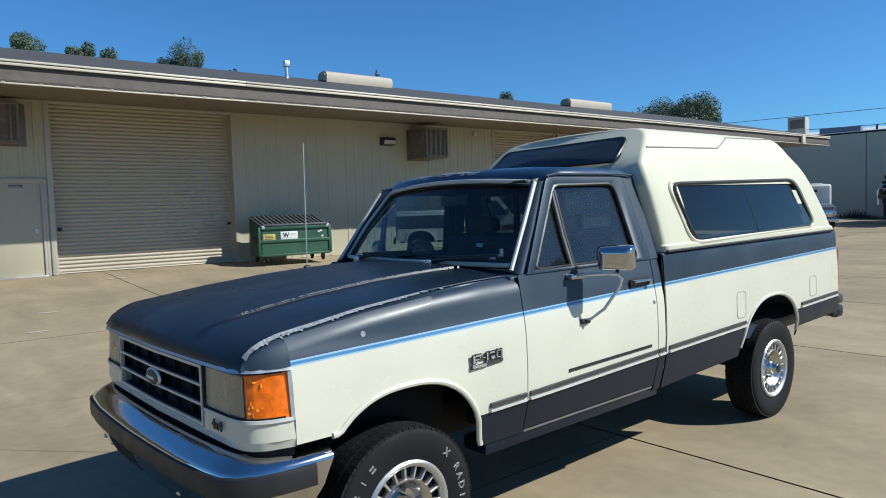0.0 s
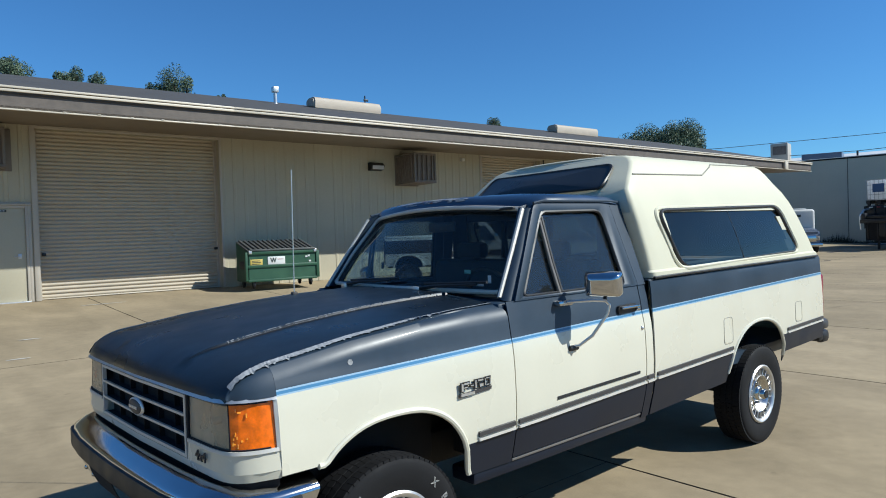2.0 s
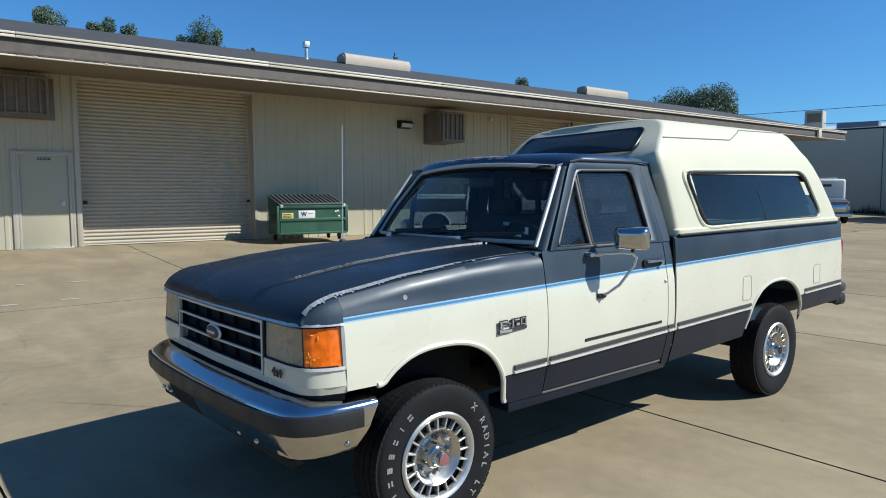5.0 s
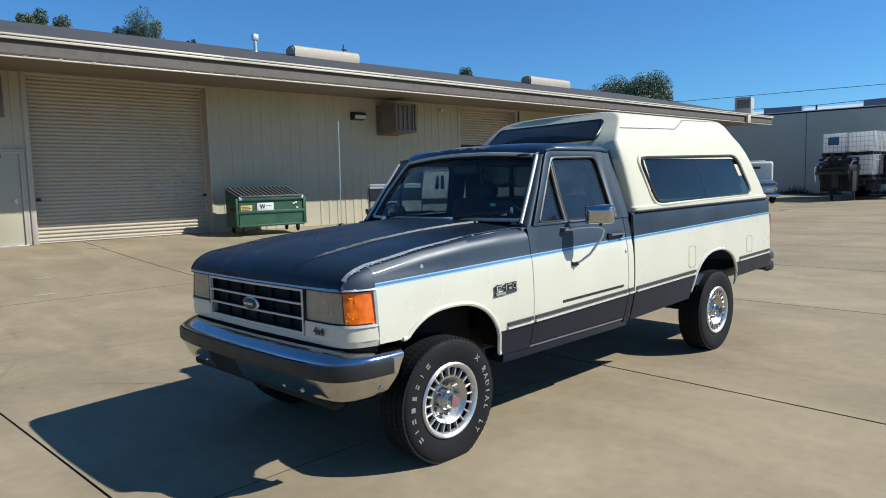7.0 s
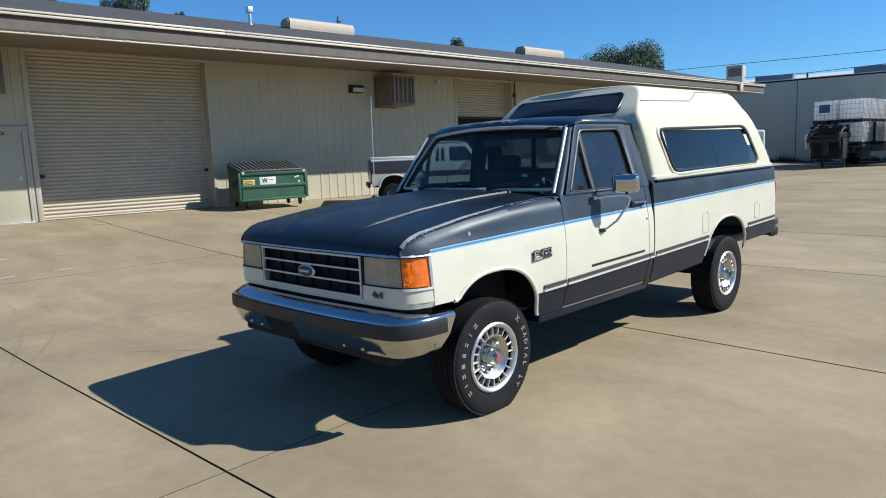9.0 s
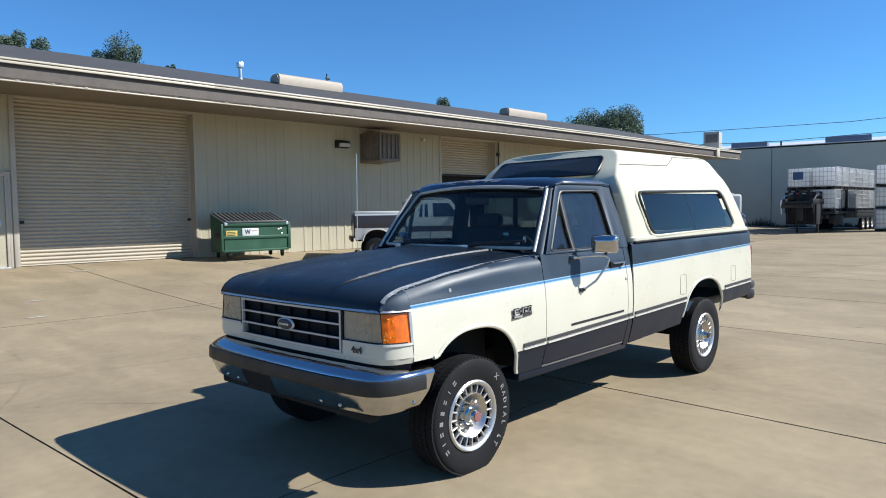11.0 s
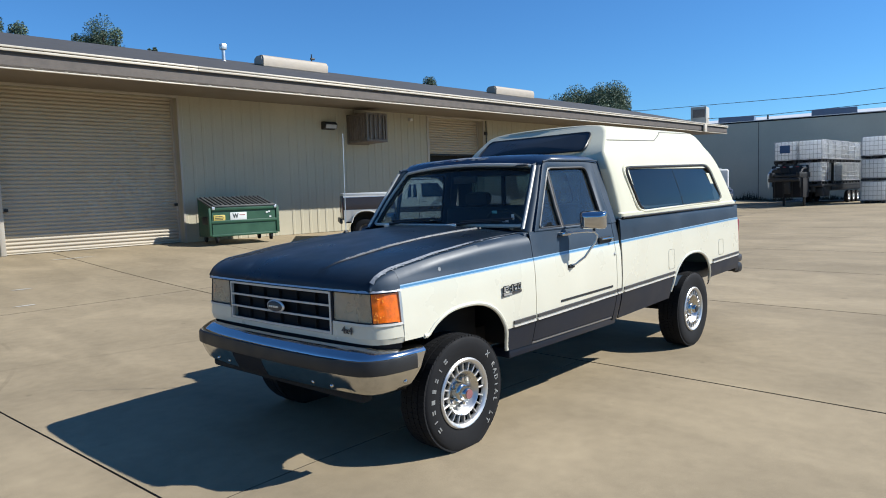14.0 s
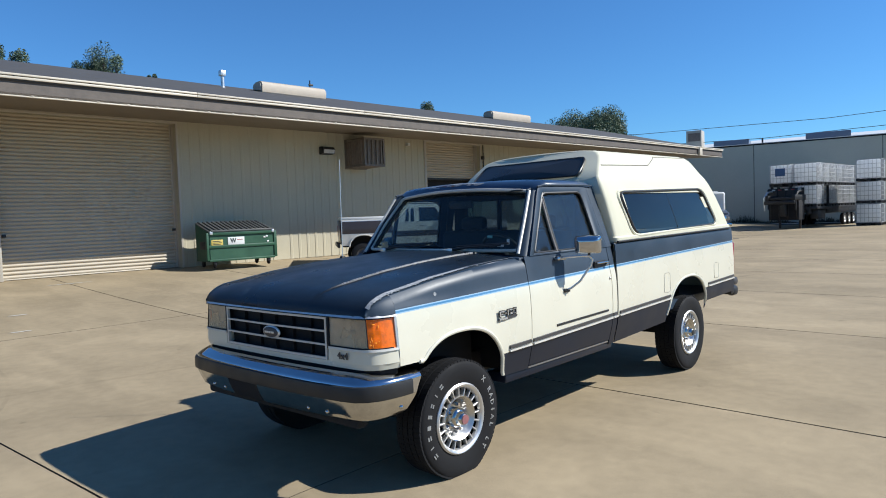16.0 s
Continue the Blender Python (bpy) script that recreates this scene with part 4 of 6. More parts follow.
def front():
    # lower white panel, deeper under the lamps
    full = span(-0.8645, 0.8645, 60)
    # near-black strips paint the shade in the gaps under panel and hood
    front_panel("valance_gap", full, 0.70, 0.770, NEAR_BLACK, -0.03, -0.02, 0.06)
    front_panel("grille_panel", full, 0.768, 0.800, WHITE_PAINT, -0.004, 0.004, 0.05)
    for s in (-1, 1):
        front_panel("lamp_panel", span(s * 0.5075, s * 0.8645, 30), 0.800, 0.872, WHITE_PAINT, 0.004, 0.0, 0.05)
    front_panel("hood_shadow_gap", full, 1.060, 1.078, NEAR_BLACK, -0.015, -0.015, 0.02)
    front_panel("lower_gap", full, 0.675, 0.702, NEAR_BLACK, -0.05, -0.03, 0.06)
    # grille
    g = front_panel("grille", span(-0.515, 0.515, 12), 0.785, 1.048, NEAR_BLACK, -0.045, -0.045, 0.06, "black egg-crate grille with bright bars")
    for z, h in ((0.802, 0.013), (0.880, 0.010), (0.956, 0.010), (1.028, 0.012)):
        front_panel("grille_bar", span(-0.496, 0.496, 12), z, z + h, BRIGHT_TRIM, 0.004, 0.004, 0.006, parent=g)
        front_panel("grille_shelf", span(-0.488, 0.488, 12), z + 0.003, z + h - 0.003, NEAR_BLACK, -0.007, -0.007, 0.050, parent=g)
    for s in (-1, 1):
        front_panel("grille_end", span(s * 0.484, s * 0.497, 1), 0.802, 1.040, BRIGHT_TRIM, 0.0045, 0.0045, 0.012, parent=g)
    for k in (-2, -1, 0, 1, 2):
        y = k * 0.165
        front_panel("grille_fin", span(y - 0.003, y + 0.003, 1), 0.81, 1.03, NEAR_BLACK, -0.024, -0.024, 0.05, parent=g)
    bm = bmesh.new()
    bmesh.ops.create_uvsphere(bm, u_segments=28, v_segments=10, radius=1)
    bmesh.ops.transform(bm, matrix=Matrix.Translation((-0.735, 0, 0.918)) @ Matrix.Diagonal((0.014, 0.086, 0.040, 1)), verts=bm.verts)
    e = part("emblem", bm, SILVER, g, "oval bright emblem with a blue-grey face")
    bm = bmesh.new()
    bmesh.ops.create_uvsphere(bm, u_segments=28, v_segments=10, radius=1)
    bmesh.ops.transform(bm, matrix=Matrix.Translation((-0.741, 0, 0.918)) @ Matrix.Diagonal((0.011, 0.074, 0.032, 1)), verts=bm.verts)
    part("emblem_face", bm, GREY_TRIM, e)
    bm = bmesh.new()
    for a, b in ((-0.045, -0.02), (-0.015, 0.005), (0.01, 0.025), (0.03, 0.045)):
        box(bm, -0.7535, -0.7495, a, b, 0.912, 0.924, 0.001)
    part("emblem_mark", bm, SILVER, e)
    # bright lip along the hood's edge, over grille and lamps
    front_panel("hood_lip", full, 1.048, 1.060, SILVER, 0.012, 0.004, 0.03, "chrome strip under the hood")
    # lamps
    for s in (-1, 1):
        bez = front_panel("lamp_bezel", span(s * 0.512, s * 0.8635, 30), 0.868, 0.880, BRIGHT_TRIM, 0.008, 0.006, 0.05, "bright lamp surround")
        front_panel("bezel_side", span(s * 0.500, s * 0.514, 2), 0.868, 1.046, NEAR_BLACK, 0.002, 0.002, 0.05, parent=bez)
        front_panel("lens_gap", span(s * 0.515, s * 0.859, 30), 0.880, 0.886, NEAR_BLACK, 0.002, 0.002, 0.01, parent=bez)
        front_panel("lens_gap", span(s * 0.789, s * 0.793, 2), 0.880, 1.042, NEAR_BLACK, 0.001, -0.004, 0.01, parent=bez)
        front_panel("lens_gap", span(s * 0.515, s * 0.859, 30), 1.040, 1.046, NEAR_BLACK, 0.001, 0.001, 0.01, parent=bez)
        lamp = front_panel("headlamp", span(s * 0.515, s * 0.790, 12), 0.880, 1.042, CLEAR_LENS, -0.004, -0.008, 0.012, "hazed rectangular headlamp")
        bm = bmesh.new()
        rows = []
        for a in span(-1.0, 1.0, 16):
            row = []
            for b in span(-1.0, 1.0, 12):
                y, z = 0.6525 + 0.135 * a, 0.961 + 0.079 * b
                deep = 0.014 + 0.045 * max(0.0, 1 - (a * a * 0.8 + b * b * 0.5))
                row.append(Vector((front_x(y) + deep, s * y, z)))
            rows.append(row)
        grid(bm, rows)
        lamp.visible_shadow = False
        part("reflector", bm, REFLECTOR, lamp, "dull silver reflector bowl", smooth=60)
        bm = bmesh.new()
        tube(bm, [(front_x(0.6525) + 0.055, s * 0.6525, 0.961), (front_x(0.6525) + 0.022, s * 0.6525, 0.961)], [0.016, 0.012], 10)
        part("bulb", bm, LENS_BRIGHT, lamp)
        turn = front_panel("turn_lamp", span(s * 0.792, s * 0.8625, 24), 0.880, 1.042, AMBER, -0.002, -0.006, 0.05, "amber corner lamp lens")
        # small paler chips paint the glints on the amber lens
        rng = random.Random(8)
        for k in range(12):
            y, z = 0.800 + 0.035 * rng.random(), 0.893 + 0.05 * rng.random() + (0.085 if k > 8 else 0.0)
            w, h = 0.0012 + 0.003 * rng.random() ** 2, 0.002 + 0.006 * rng.random() ** 2
            front_panel("lens_facet", span(s * (y - w), s * (y + w), 2), z - h, z + h, AMBER_GLINT, -0.0005, -0.003, 0.004, parent=turn)
        # the surround turns the corner
        bm = bmesh.new()
        prism(bm, [(-0.558, s * (fender_side(0.868) + 0.001), 0.868), (-0.5455, s * (fender_side(0.868) + 0.005), 0.868), (-0.5455, s * (fender_side(1.05) + 0.005), 1.050), (-0.558, s * (fender_side(1.05) + 0.001), 1.050)], (0.006, -s * 0.03, 0))
        part("bezel_corner", bm, SILVER, bez)
    b = lettering("4x4", 0.055, 0.003)
    bmesh.ops.transform(b, matrix=pose(front_x(0.585) - 0.009, -0.628, 0.836, 90, 0, -88), verts=b.verts)
    part("badge", b, GREY_TRIM, TRUCK, "dark 4x4 badge")
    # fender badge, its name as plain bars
    for s in (-1, 1):
        y = s * 0.902
        bm = bmesh.new()
        prism(bm, [(0.283, y, 0.903), (0.475, y, 0.912), (0.478, y, 0.927), (0.283, y, 0.920)], (0, s * 0.006, 0))
        badge = part("fender_badge", bm, GREY_TRIM, TRUCK, "chrome and dark badge on the fender")
        bars = ((0.29, 0.305, 0.928, 0.965), (0.305, 0.34, 0.955, 0.966), (0.305, 0.33, 0.94, 0.948), (0.345, 0.365, 0.944, 0.951), (0.372, 0.383, 0.930, 0.968), (0.39, 0.425, 0.958, 0.968), (0.40, 0.425, 0.932, 0.948), (0.432, 0.44, 0.933, 0.968), (0.462, 0.47, 0.933, 0.970), (0.44, 0.462, 0.962, 0.970), (0.44, 0.462, 0.933, 0.940))
        for name, grow, lo, hi, q in (("badge_letter", 0.003, 0.002, 0.006, BLACK_TRIM), ("badge_face", -0.0018, 0.0055, 0.0085, SILVER)):
            bm = bmesh.new()
            for x0, x1, z0, z1 in bars:
                box(bm, x0 - grow, x1 + grow, min(y + s * lo, y + s * hi), max(y + s * lo, y + s * hi), z0 - grow, z1 + grow)
            part(name, bm, q, badge, smooth=0)
        part("badge_strip", one_box(0.288, 0.37, min(y + s * 0.005, y + s * 0.009), max(y + s * 0.005, y + s * 0.009), 0.908, 0.920), SILVER, badge)
    # bumper
    path = [(-0.405, 0.888), (-0.44, 0.889), (-0.485, 0.890), (-0.55, 0.888), (-0.62, 0.882), (-0.69, 0.866), (-0.752, 0.830), (-0.788, 0.78), (-0.806, 0.70), (-0.828, 0.50), (-0.838, 0.25), (-0.842, 0.0)]
    path = path + [(x, -y) for x, y in path[-2::-1]]
    def sweep(sec, q, name, parent, label="", line=path):
        rows = []
        for i, (x, y) in enumerate(line):
            a, b = line[max(0, i - 1)], line[min(len(line) - 1, i + 1)]
            t = Vector((b[0] - a[0], b[1] - a[1], 0)).normalized()
            out = Vector((t.y, -t.x, 0))
            if out.x > 0 and abs(y) < 0.5:
                out = -out
            if i > 0 and out.dot(prev) < 0:
                out = -out
            elif i == 0 and out.y * y < 0:
                out = -out
            prev = out.copy()
            rows.append([Vector((min(x, -0.405 - 0.5 * max(0.0, 0.70 - z)), y, z)) + out * d for d, z in sec])
        bm = bmesh.new()
        grid(bm, rows)
        return part(name, bm, q, parent, label, smooth=40, thick=0.006)
    bp = sweep([(-0.115, 0.742), (-0.10, 0.750), (-0.08, 0.752), (-0.045, 0.737), (-0.012, 0.716), (-0.002, 0.706), (0.0, 0.698)], CHROME, "front_bumper", TRUCK, "chrome front bumper with a black rub strip")
    sweep([(0.0, 0.698), (-0.001, 0.66), (0.0, 0.618)], CHROME, "bumper_face", bp)
    sweep([(0.0, 0.698), (0.012, 0.695), (0.014, 0.686), (0.014, 0.632), (0.012, 0.622), (0.0, 0.618)], BLACK_TRIM, "rub_strip", bp, "black rub strip", path[2:-2])
    sweep([(0.0, 0.618), (-0.008, 0.590), (-0.026, 0.548), (-0.044, 0.514), (-0.065, 0.498), (-0.12, 0.490)], DULL_CHROME, "bumper_lower", bp, "pitted chrome lower face")
    for y in (-0.56, -0.41, 0.43, 0.57):
        bm = bmesh.new()
        bmesh.ops.create_uvsphere(bm, u_segments=12, v_segments=6, radius=0.012)
        bmesh.ops.transform(bm, matrix=Matrix.Translation((lerp(abs(y), [(0, -0.808), (0.5, -0.796), (0.7, -0.782)]), y, 0.537)), verts=bm.verts)
        part("bumper_bolt", bm, CHROME, bp)
    bm = bmesh.new()
    bmesh.ops.create_uvsphere(bm, u_segments=12, v_segments=6, radius=0.013)
    bmesh.ops.transform(bm, matrix=Matrix.Translation((-0.545, -0.866, 0.553)), verts=bm.verts)
    part("bumper_bolt", bm, CHROME, bp)
    bm = bmesh.new()
    prism(bm, [(-0.846, 0.02, 0.616), (-0.839, 0.02, 0.59), (-0.821, 0.02, 0.548), (-0.803, 0.02, 0.514), (-0.787, 0.02, 0.500), (-0.765, 0.02, 0.500), (-0.80, 0.02, 0.616)], (0, 0.30, 0))
    part("plate_recess", bm, NEAR_BLACK, bp, "empty black plate bracket", smooth=30)
    part("air_dam", one_box(-0.74, -0.66, -0.74, 0.74, 0.45, 0.56, 0.02), UNDER, TRUCK)


front()


# cab
def glass_y(z):
    return 0.858 - 0.277 * (z - 1.285)


def cab():
    outer = [(0.690, 1.285), (0.978, 1.735), (1.012, 1.768), (1.60, 1.778), (1.648, 1.752), (1.722, 1.285)]
    inner = [(0.762, 1.300), (1.022, 1.690), (1.048, 1.715), (1.530, 1.724), (1.560, 1.700), (1.612, 1.300)]
    for s in (-1, 1):
        P = lambda p, o=0.0: Vector((p[0], s * (glass_y(p[1]) + o), p[1]))
        bm = bmesh.new()
        grid(bm, [[P(o, 0.006), P(((o[0] + i[0]) / 2, (o[1] + i[1]) / 2), 0.010), P(i, -0.004)] for o, i in zip(outer, inner)], close_u=True)
        part("window_frame", bm, NAVY, TRUCK, smooth=50, thick=0.012)
        bm = bmesh.new()
        tube(bm, [P(i, 0.001) for i in rounded(inner, 0.035)], 0.009, 6, closed=True)
        part("window_seal", bm, BLACK_TRIM, TRUCK)
        bm = bmesh.new()
        prism(bm, [P(p, -0.012) for p in inner], (0, -s * 0.004, 0))
        part("door_glass", bm, SIDE_GLASS, TRUCK, "tinted door glass", smooth=0)
        bm = bmesh.new()
        tube(bm, [P((1.035, 1.292), 0.002), P((1.02, 1.45), 0.002), P((1.015, 1.675), 0.002)], 0.010, 8)
        part("vent_divider", bm, VENT_BAR, TRUCK, "dull grey vent window bar")
        bm = bmesh.new()
        tube(bm, [P((1.058, 1.292), 0.0), P((1.043, 1.45), 0.0), P((1.038, 1.69), 0.0)], 0.009, 6)
        part("vent_seal", bm, BLACK_TRIM, TRUCK)
        bm = bmesh.new()
        grid(bm, [[P(a, 0.004), P(b, 0.004)] for a, b in (((1.606, 1.778), (1.752, 1.780)), ((1.654, 1.75), (1.758, 1.752)), ((1.728, 1.285), (1.802, 1.285)))])
        part("cab_pillar", bm, NAVY, TRUCK, thick=0.012)
        bm = bmesh.new()
        a = [Vector((0.655, s * 0.835, 1.285)), Vector((0.662, s * 0.77, 1.30)), Vector((0.735, s * 0.77, 1.30)), Vector((0.700, s * 0.850, 1.285))]
        b = [Vector((0.955, s * 0.715, 1.735)), Vector((0.955, s * 0.665, 1.745)), Vector((1.02, s * 0.665, 1.76)), Vector((1.00, s * 0.728, 1.755))]
        a, b = ([c[0].lerp(c[3], 0.55), c[0].lerp((c[1] + c[3]) / 2, 0.12), c[0].lerp(c[1], 0.45)] + c[1:] for c in (a, b))
        v = grid(bm, [a, [p.lerp(q, 0.5) + Vector((0, s * 0.006, 0)) for p, q in zip(a, b)], b], close_v=True)
        part("windscreen_pillar", bm, NAVY, TRUCK, smooth=60)
        bm = bmesh.new()
        tube(bm, [(0.662, s * 0.792, 1.300), (0.805, s * 0.748, 1.520), (0.945, s * 0.700, 1.733)], 0.0115, 8)
        part("pillar_trim", bm, BRIGHT_TRIM, TRUCK, "bright strip along the windscreen pillar")
        part("cowl_corner", one_box(0.60, 0.70, min(s * 0.74, s * 0.845), max(s * 0.74, s * 0.845), 1.20, 1.283, 0.02), NAVY, TRUCK)
        bm = bmesh.new()
        tube(bm, [(0.99, s * 0.738, 1.760), (1.06, s * 0.742, 1.773), (1.6, s * 0.742, 1.778), (1.75, s * 0.735, 1.772)], 0.008, 6)
        part("drip_rail", bm, NAVY, TRUCK)
        # handle and lock
        y = s * 0.893
        cup = bmesh.new()
        prism(cup, [(p.x, y - s * 0.006, p.y) for p in rounded([(1.485, 1.142), (1.655, 1.146), (1.655, 1.192), (1.485, 1.188)], 0.016, 4)], (0, s * 0.012, 0))
        h = part("door_handle", cup, BLACK_TRIM, TRUCK, "chrome pull bar over a dark recessed cup")
        part("pull_bar", one_box(1.50, 1.668, min(y + s * 0.004, y + s * 0.030), max(y + s * 0.004, y + s * 0.030), 1.168, 1.184, 0.007), CHROME, h)
        part("pull_end", one_box(1.645, 1.668, min(y + s * 0.002, y + s * 0.026), max(y + s * 0.002, y + s * 0.026), 1.148, 1.172, 0.006), CHROME, h)
        bm = bmesh.new()
        bmesh.ops.create_uvsphere(bm, u_segments=10, v_segments=6, radius=0.013)
        bmesh.ops.transform(bm, matrix=Matrix.Translation((1.701, s * 0.903, 1.045)), verts=bm.verts)
        part("door_lock", bm, SILVER, TRUCK)
    ys = [-0.742, -0.735, -0.715, -0.67, -0.55, -0.3, 0, 0.3, 0.55, 0.67, 0.715, 0.735, 0.742]
    zs = [1.768, 1.786, 1.800, 1.810, 1.820, 1.828, 1.831]
    zs = zs + zs[-2::-1]
    rows = []
    for x, d, k in ((0.935, 0.062, 0.90), (0.945, 0.040, 0.905), (0.965, 0.018, 0.93), (1.0, 0.006, 0.97), (1.1, 0, 1), (1.3, -0.003, 1), (1.5, -0.002, 1), (1.66, 0.002, 1), (1.72, 0.012, 0.995), (1.75, 0.03, 0.99), (1.758, 0.06, 0.985)):
        rows.append([Vector((x + 0.072 * (abs(y) / 0.742) ** 2 * max(0, 1.1 - x) / 0.16, y * k, max(1.755, z - d) - 0.032 * (abs(y) / 0.742) ** 2 * max(0, 1.1 - x) / 0.165)) for y, z in zip(ys, zs)])
    bm = bmesh.new()
    grid(bm, rows)
    roof_part = part("cab_roof", bm, SHEEN_NAVY, TRUCK, "navy roof with rust at the front lip", smooth=60, thick=0.01)
    rng = random.Random(3)

    def lip(x, y):
        """A point on the rounded front lip of the roof."""
        e = (y / 0.742) ** 2
        crown = lerp(abs(y), [(0, 1.831), (0.3, 1.828), (0.55, 1.820), (0.67, 1.810)])
        d = lerp(x, [(0.935, 0.062), (0.945, 0.040), (0.965, 0.018), (1.0, 0.006), (1.1, 0.0)])
        k = lerp(x, [(0.935, 0.90), (0.945, 0.905), (0.965, 0.93), (1.0, 0.97), (1.1, 1.0)])
        return Vector((x + 0.072 * e * (1.1 - x) / 0.16 - 0.0035, y * k, crown - d - 0.032 * e * (1.1 - x) / 0.165 + 0.0048))

    # pale patches join peeled paint and the lip's painted sky reflection
    for name, q, count, ya, yb, size in (("peeled_patch", PEEL, 70, -0.26, 0.40, 0.012), ("rust_spot", RUSTY, 9, 0.02, 0.16, 0.007)):
        bm = bmesh.new()
        for _ in range(count):
            x, y = 0.952 + 0.035 * rng.random(), rng.uniform(ya, yb)
            r = size * (0.4 + rng.random())
            bm.faces.new([bm.verts.new(lip(x + 0.45 * r * math.cos(a), y + r * 2.2 * math.sin(a) * (0.6 + 0.5 * rng.random())) + Vector((-0.001, 0, 0.001 + 0.0006 * (name == "rust_spot")))) for a in (k * 0.785 for k in range(8))])
        part(name, bm, q, roof_part, smooth=0)
    # windscreen
    def ws(t, q):
        hw = 0.775 - 0.105 * t
        return Vector((0.655 + 0.065 * q * q + (0.295 + 0.01 * q * q) * t - 0.02 * math.sin(math.pi * t), q * hw, 1.312 + (0.447 - 0.034 * q * q) * t))
    bm = bmesh.new()
    grid(bm, [[ws(t / 8, q / 8) for q in range(-8, 9)] for t in range(9)])
    part("windscreen", bm, WINDSHIELD, TRUCK, "curved windscreen", smooth=80)
    edge = [(-0.72 + 0.144 * k, 0.0) for k in range(1, 10)] + [(0.72, 0.0), (0.72, 0.26), (0.72, 0.53)] + [(0.72 - 0.144 * k, 0.53) for k in range(1, 10)] + [(-0.72, 0.53), (-0.72, 0.26), (-0.72, 0.0)]
    ring = [ws(p.y / 0.53, p.x / 0.72) for p in rounded(edge, 0.05, 5)]
    bm = bmesh.new()
    tube(bm, [p + Vector((-0.012 - 0.014 * max(0.0, (p.z - 1.60) / 0.16), 0, 0.008)) for p in ring], 0.0125, 8, closed=True)
    part("windscreen_trim", bm, BRIGHT_TRIM, TRUCK, "bright windscreen moulding")
    bm = bmesh.new()
    tube(bm, [p + Vector((0.006, 0, 0)) * 1.0 + (Vector((0.80, 0, 1.54)) - p) * 0.035 for p in ring], 0.015, 6, closed=True)
    part("windscreen_seal", bm, BLACK_TRIM, TRUCK)
    for y, z0, w, h, q in ((-0.60, 1.345, 0.055, 0.022, SIGN_WHITE), (-0.50, 1.335, 0.11, 0.018, BLACK_TRIM), (-0.655, 1.36, 0.022, 0.04, SIGN_WHITE), (-0.49, 1.405, 0.045, 0.020, TEAL)):
        t = (z0 - 1.312) / 0.455
        p = ws(t, y / (0.775 - 0.105 * t))
        part("sticker", one_box(p.x + 0.006, p.x + 0.009, y - w / 2, y + w / 2, z0, z0 + h), q, TRUCK)
    # inside
    part("dashboard", one_box(0.70, 0.98, -0.74, 0.74, 1.02, 1.275, 0.05), DASH, TRUCK)
    part("cab_floor", one_box(0.64, 1.78, -0.82, 0.82, 0.55, 0.66), DASH, TRUCK)
    part("firewall", one_box(0.62, 0.66, -0.83, 0.83, 0.5, 1.28), DASH, TRUCK)
    seat = part("bench_seat", one_box(1.16, 1.66, -0.70, 0.70, 0.66, 0.99, 0.06), VINYL, TRUCK)
    part("seat_back", one_box(1.50, 1.66, -0.70, 0.70, 0.95, 1.44, 0.05, m=Matrix.Translation((0.0, 0, 0))), VINYL, seat)
    for s in (-1, 1):
        part("head_rest", one_box(1.53, 1.63, s * 0.36 - 0.13, s * 0.36 + 0.13, 1.44, 1.56, 0.04), VINYL, seat)
        part("door_card", one_box(0.70, 1.70, min(s * 0.80, s * 0.83), max(s * 0.80, s * 0.83), 0.62, 1.27, 0.01), DASH, TRUCK)
    bm = bmesh.new()
    tube(bm, [Vector((0, 0.19 * math.cos(a), 0.19 * math.sin(a))) for a in (k * math.pi / 16 for k in range(32))], 0.014, 8, closed=True)
    box(bm, -0.02, 0.03, -0.18, 0.18, -0.02, 0.02, 0.008)
    box(bm, -0.03, 0.02, -0.05, 0.05, -0.05, 0.05, 0.01)
    bmesh.ops.transform(bm, matrix=pose(1.05, -0.37, 1.25, 0, -28, 0), verts=bm.verts)
    part("steering_wheel", bm, BLACK_TRIM, TRUCK)
    bm = bmesh.new()
    box(bm, 1.735, 1.775, -0.80, 0.80, 0.6, 1.36, 0.01)
    box(bm, 1.735, 1.765, -0.74, -0.58, 1.36, 1.76, 0.01)
    box(bm, 1.735, 1.765, 0.58, 0.74, 1.36, 1.76, 0.01)
    box(bm, 1.735, 1.765, -0.58, 0.58, 1.70, 1.77, 0.01)
    box(bm, 1.735, 1.765, -0.22, -0.19, 1.36, 1.70)
    box(bm, 1.735, 1.765, 0.19, 0.22, 1.36, 1.70)
    part("cab_back", bm, DASH, TRUCK)
    bm = bmesh.new()
    grid(bm, [[Vector((1.75, y, z)) for z in (1.36, 1.70)] for y in (-0.58, 0.58)])
    part("rear_glass", bm, SIDE_GLASS, TRUCK, smooth=0)
    m_ = part("inside_mirror", one_box(0.985, 1.01, -0.12, 0.12, 1.63, 1.69, 0.015), BLACK_TRIM, TRUCK)
    part("sun_visor", one_box(0.96, 1.10, -0.62, -0.12, 1.735, 1.75, 0.006), VINYL, TRUCK)


cab()


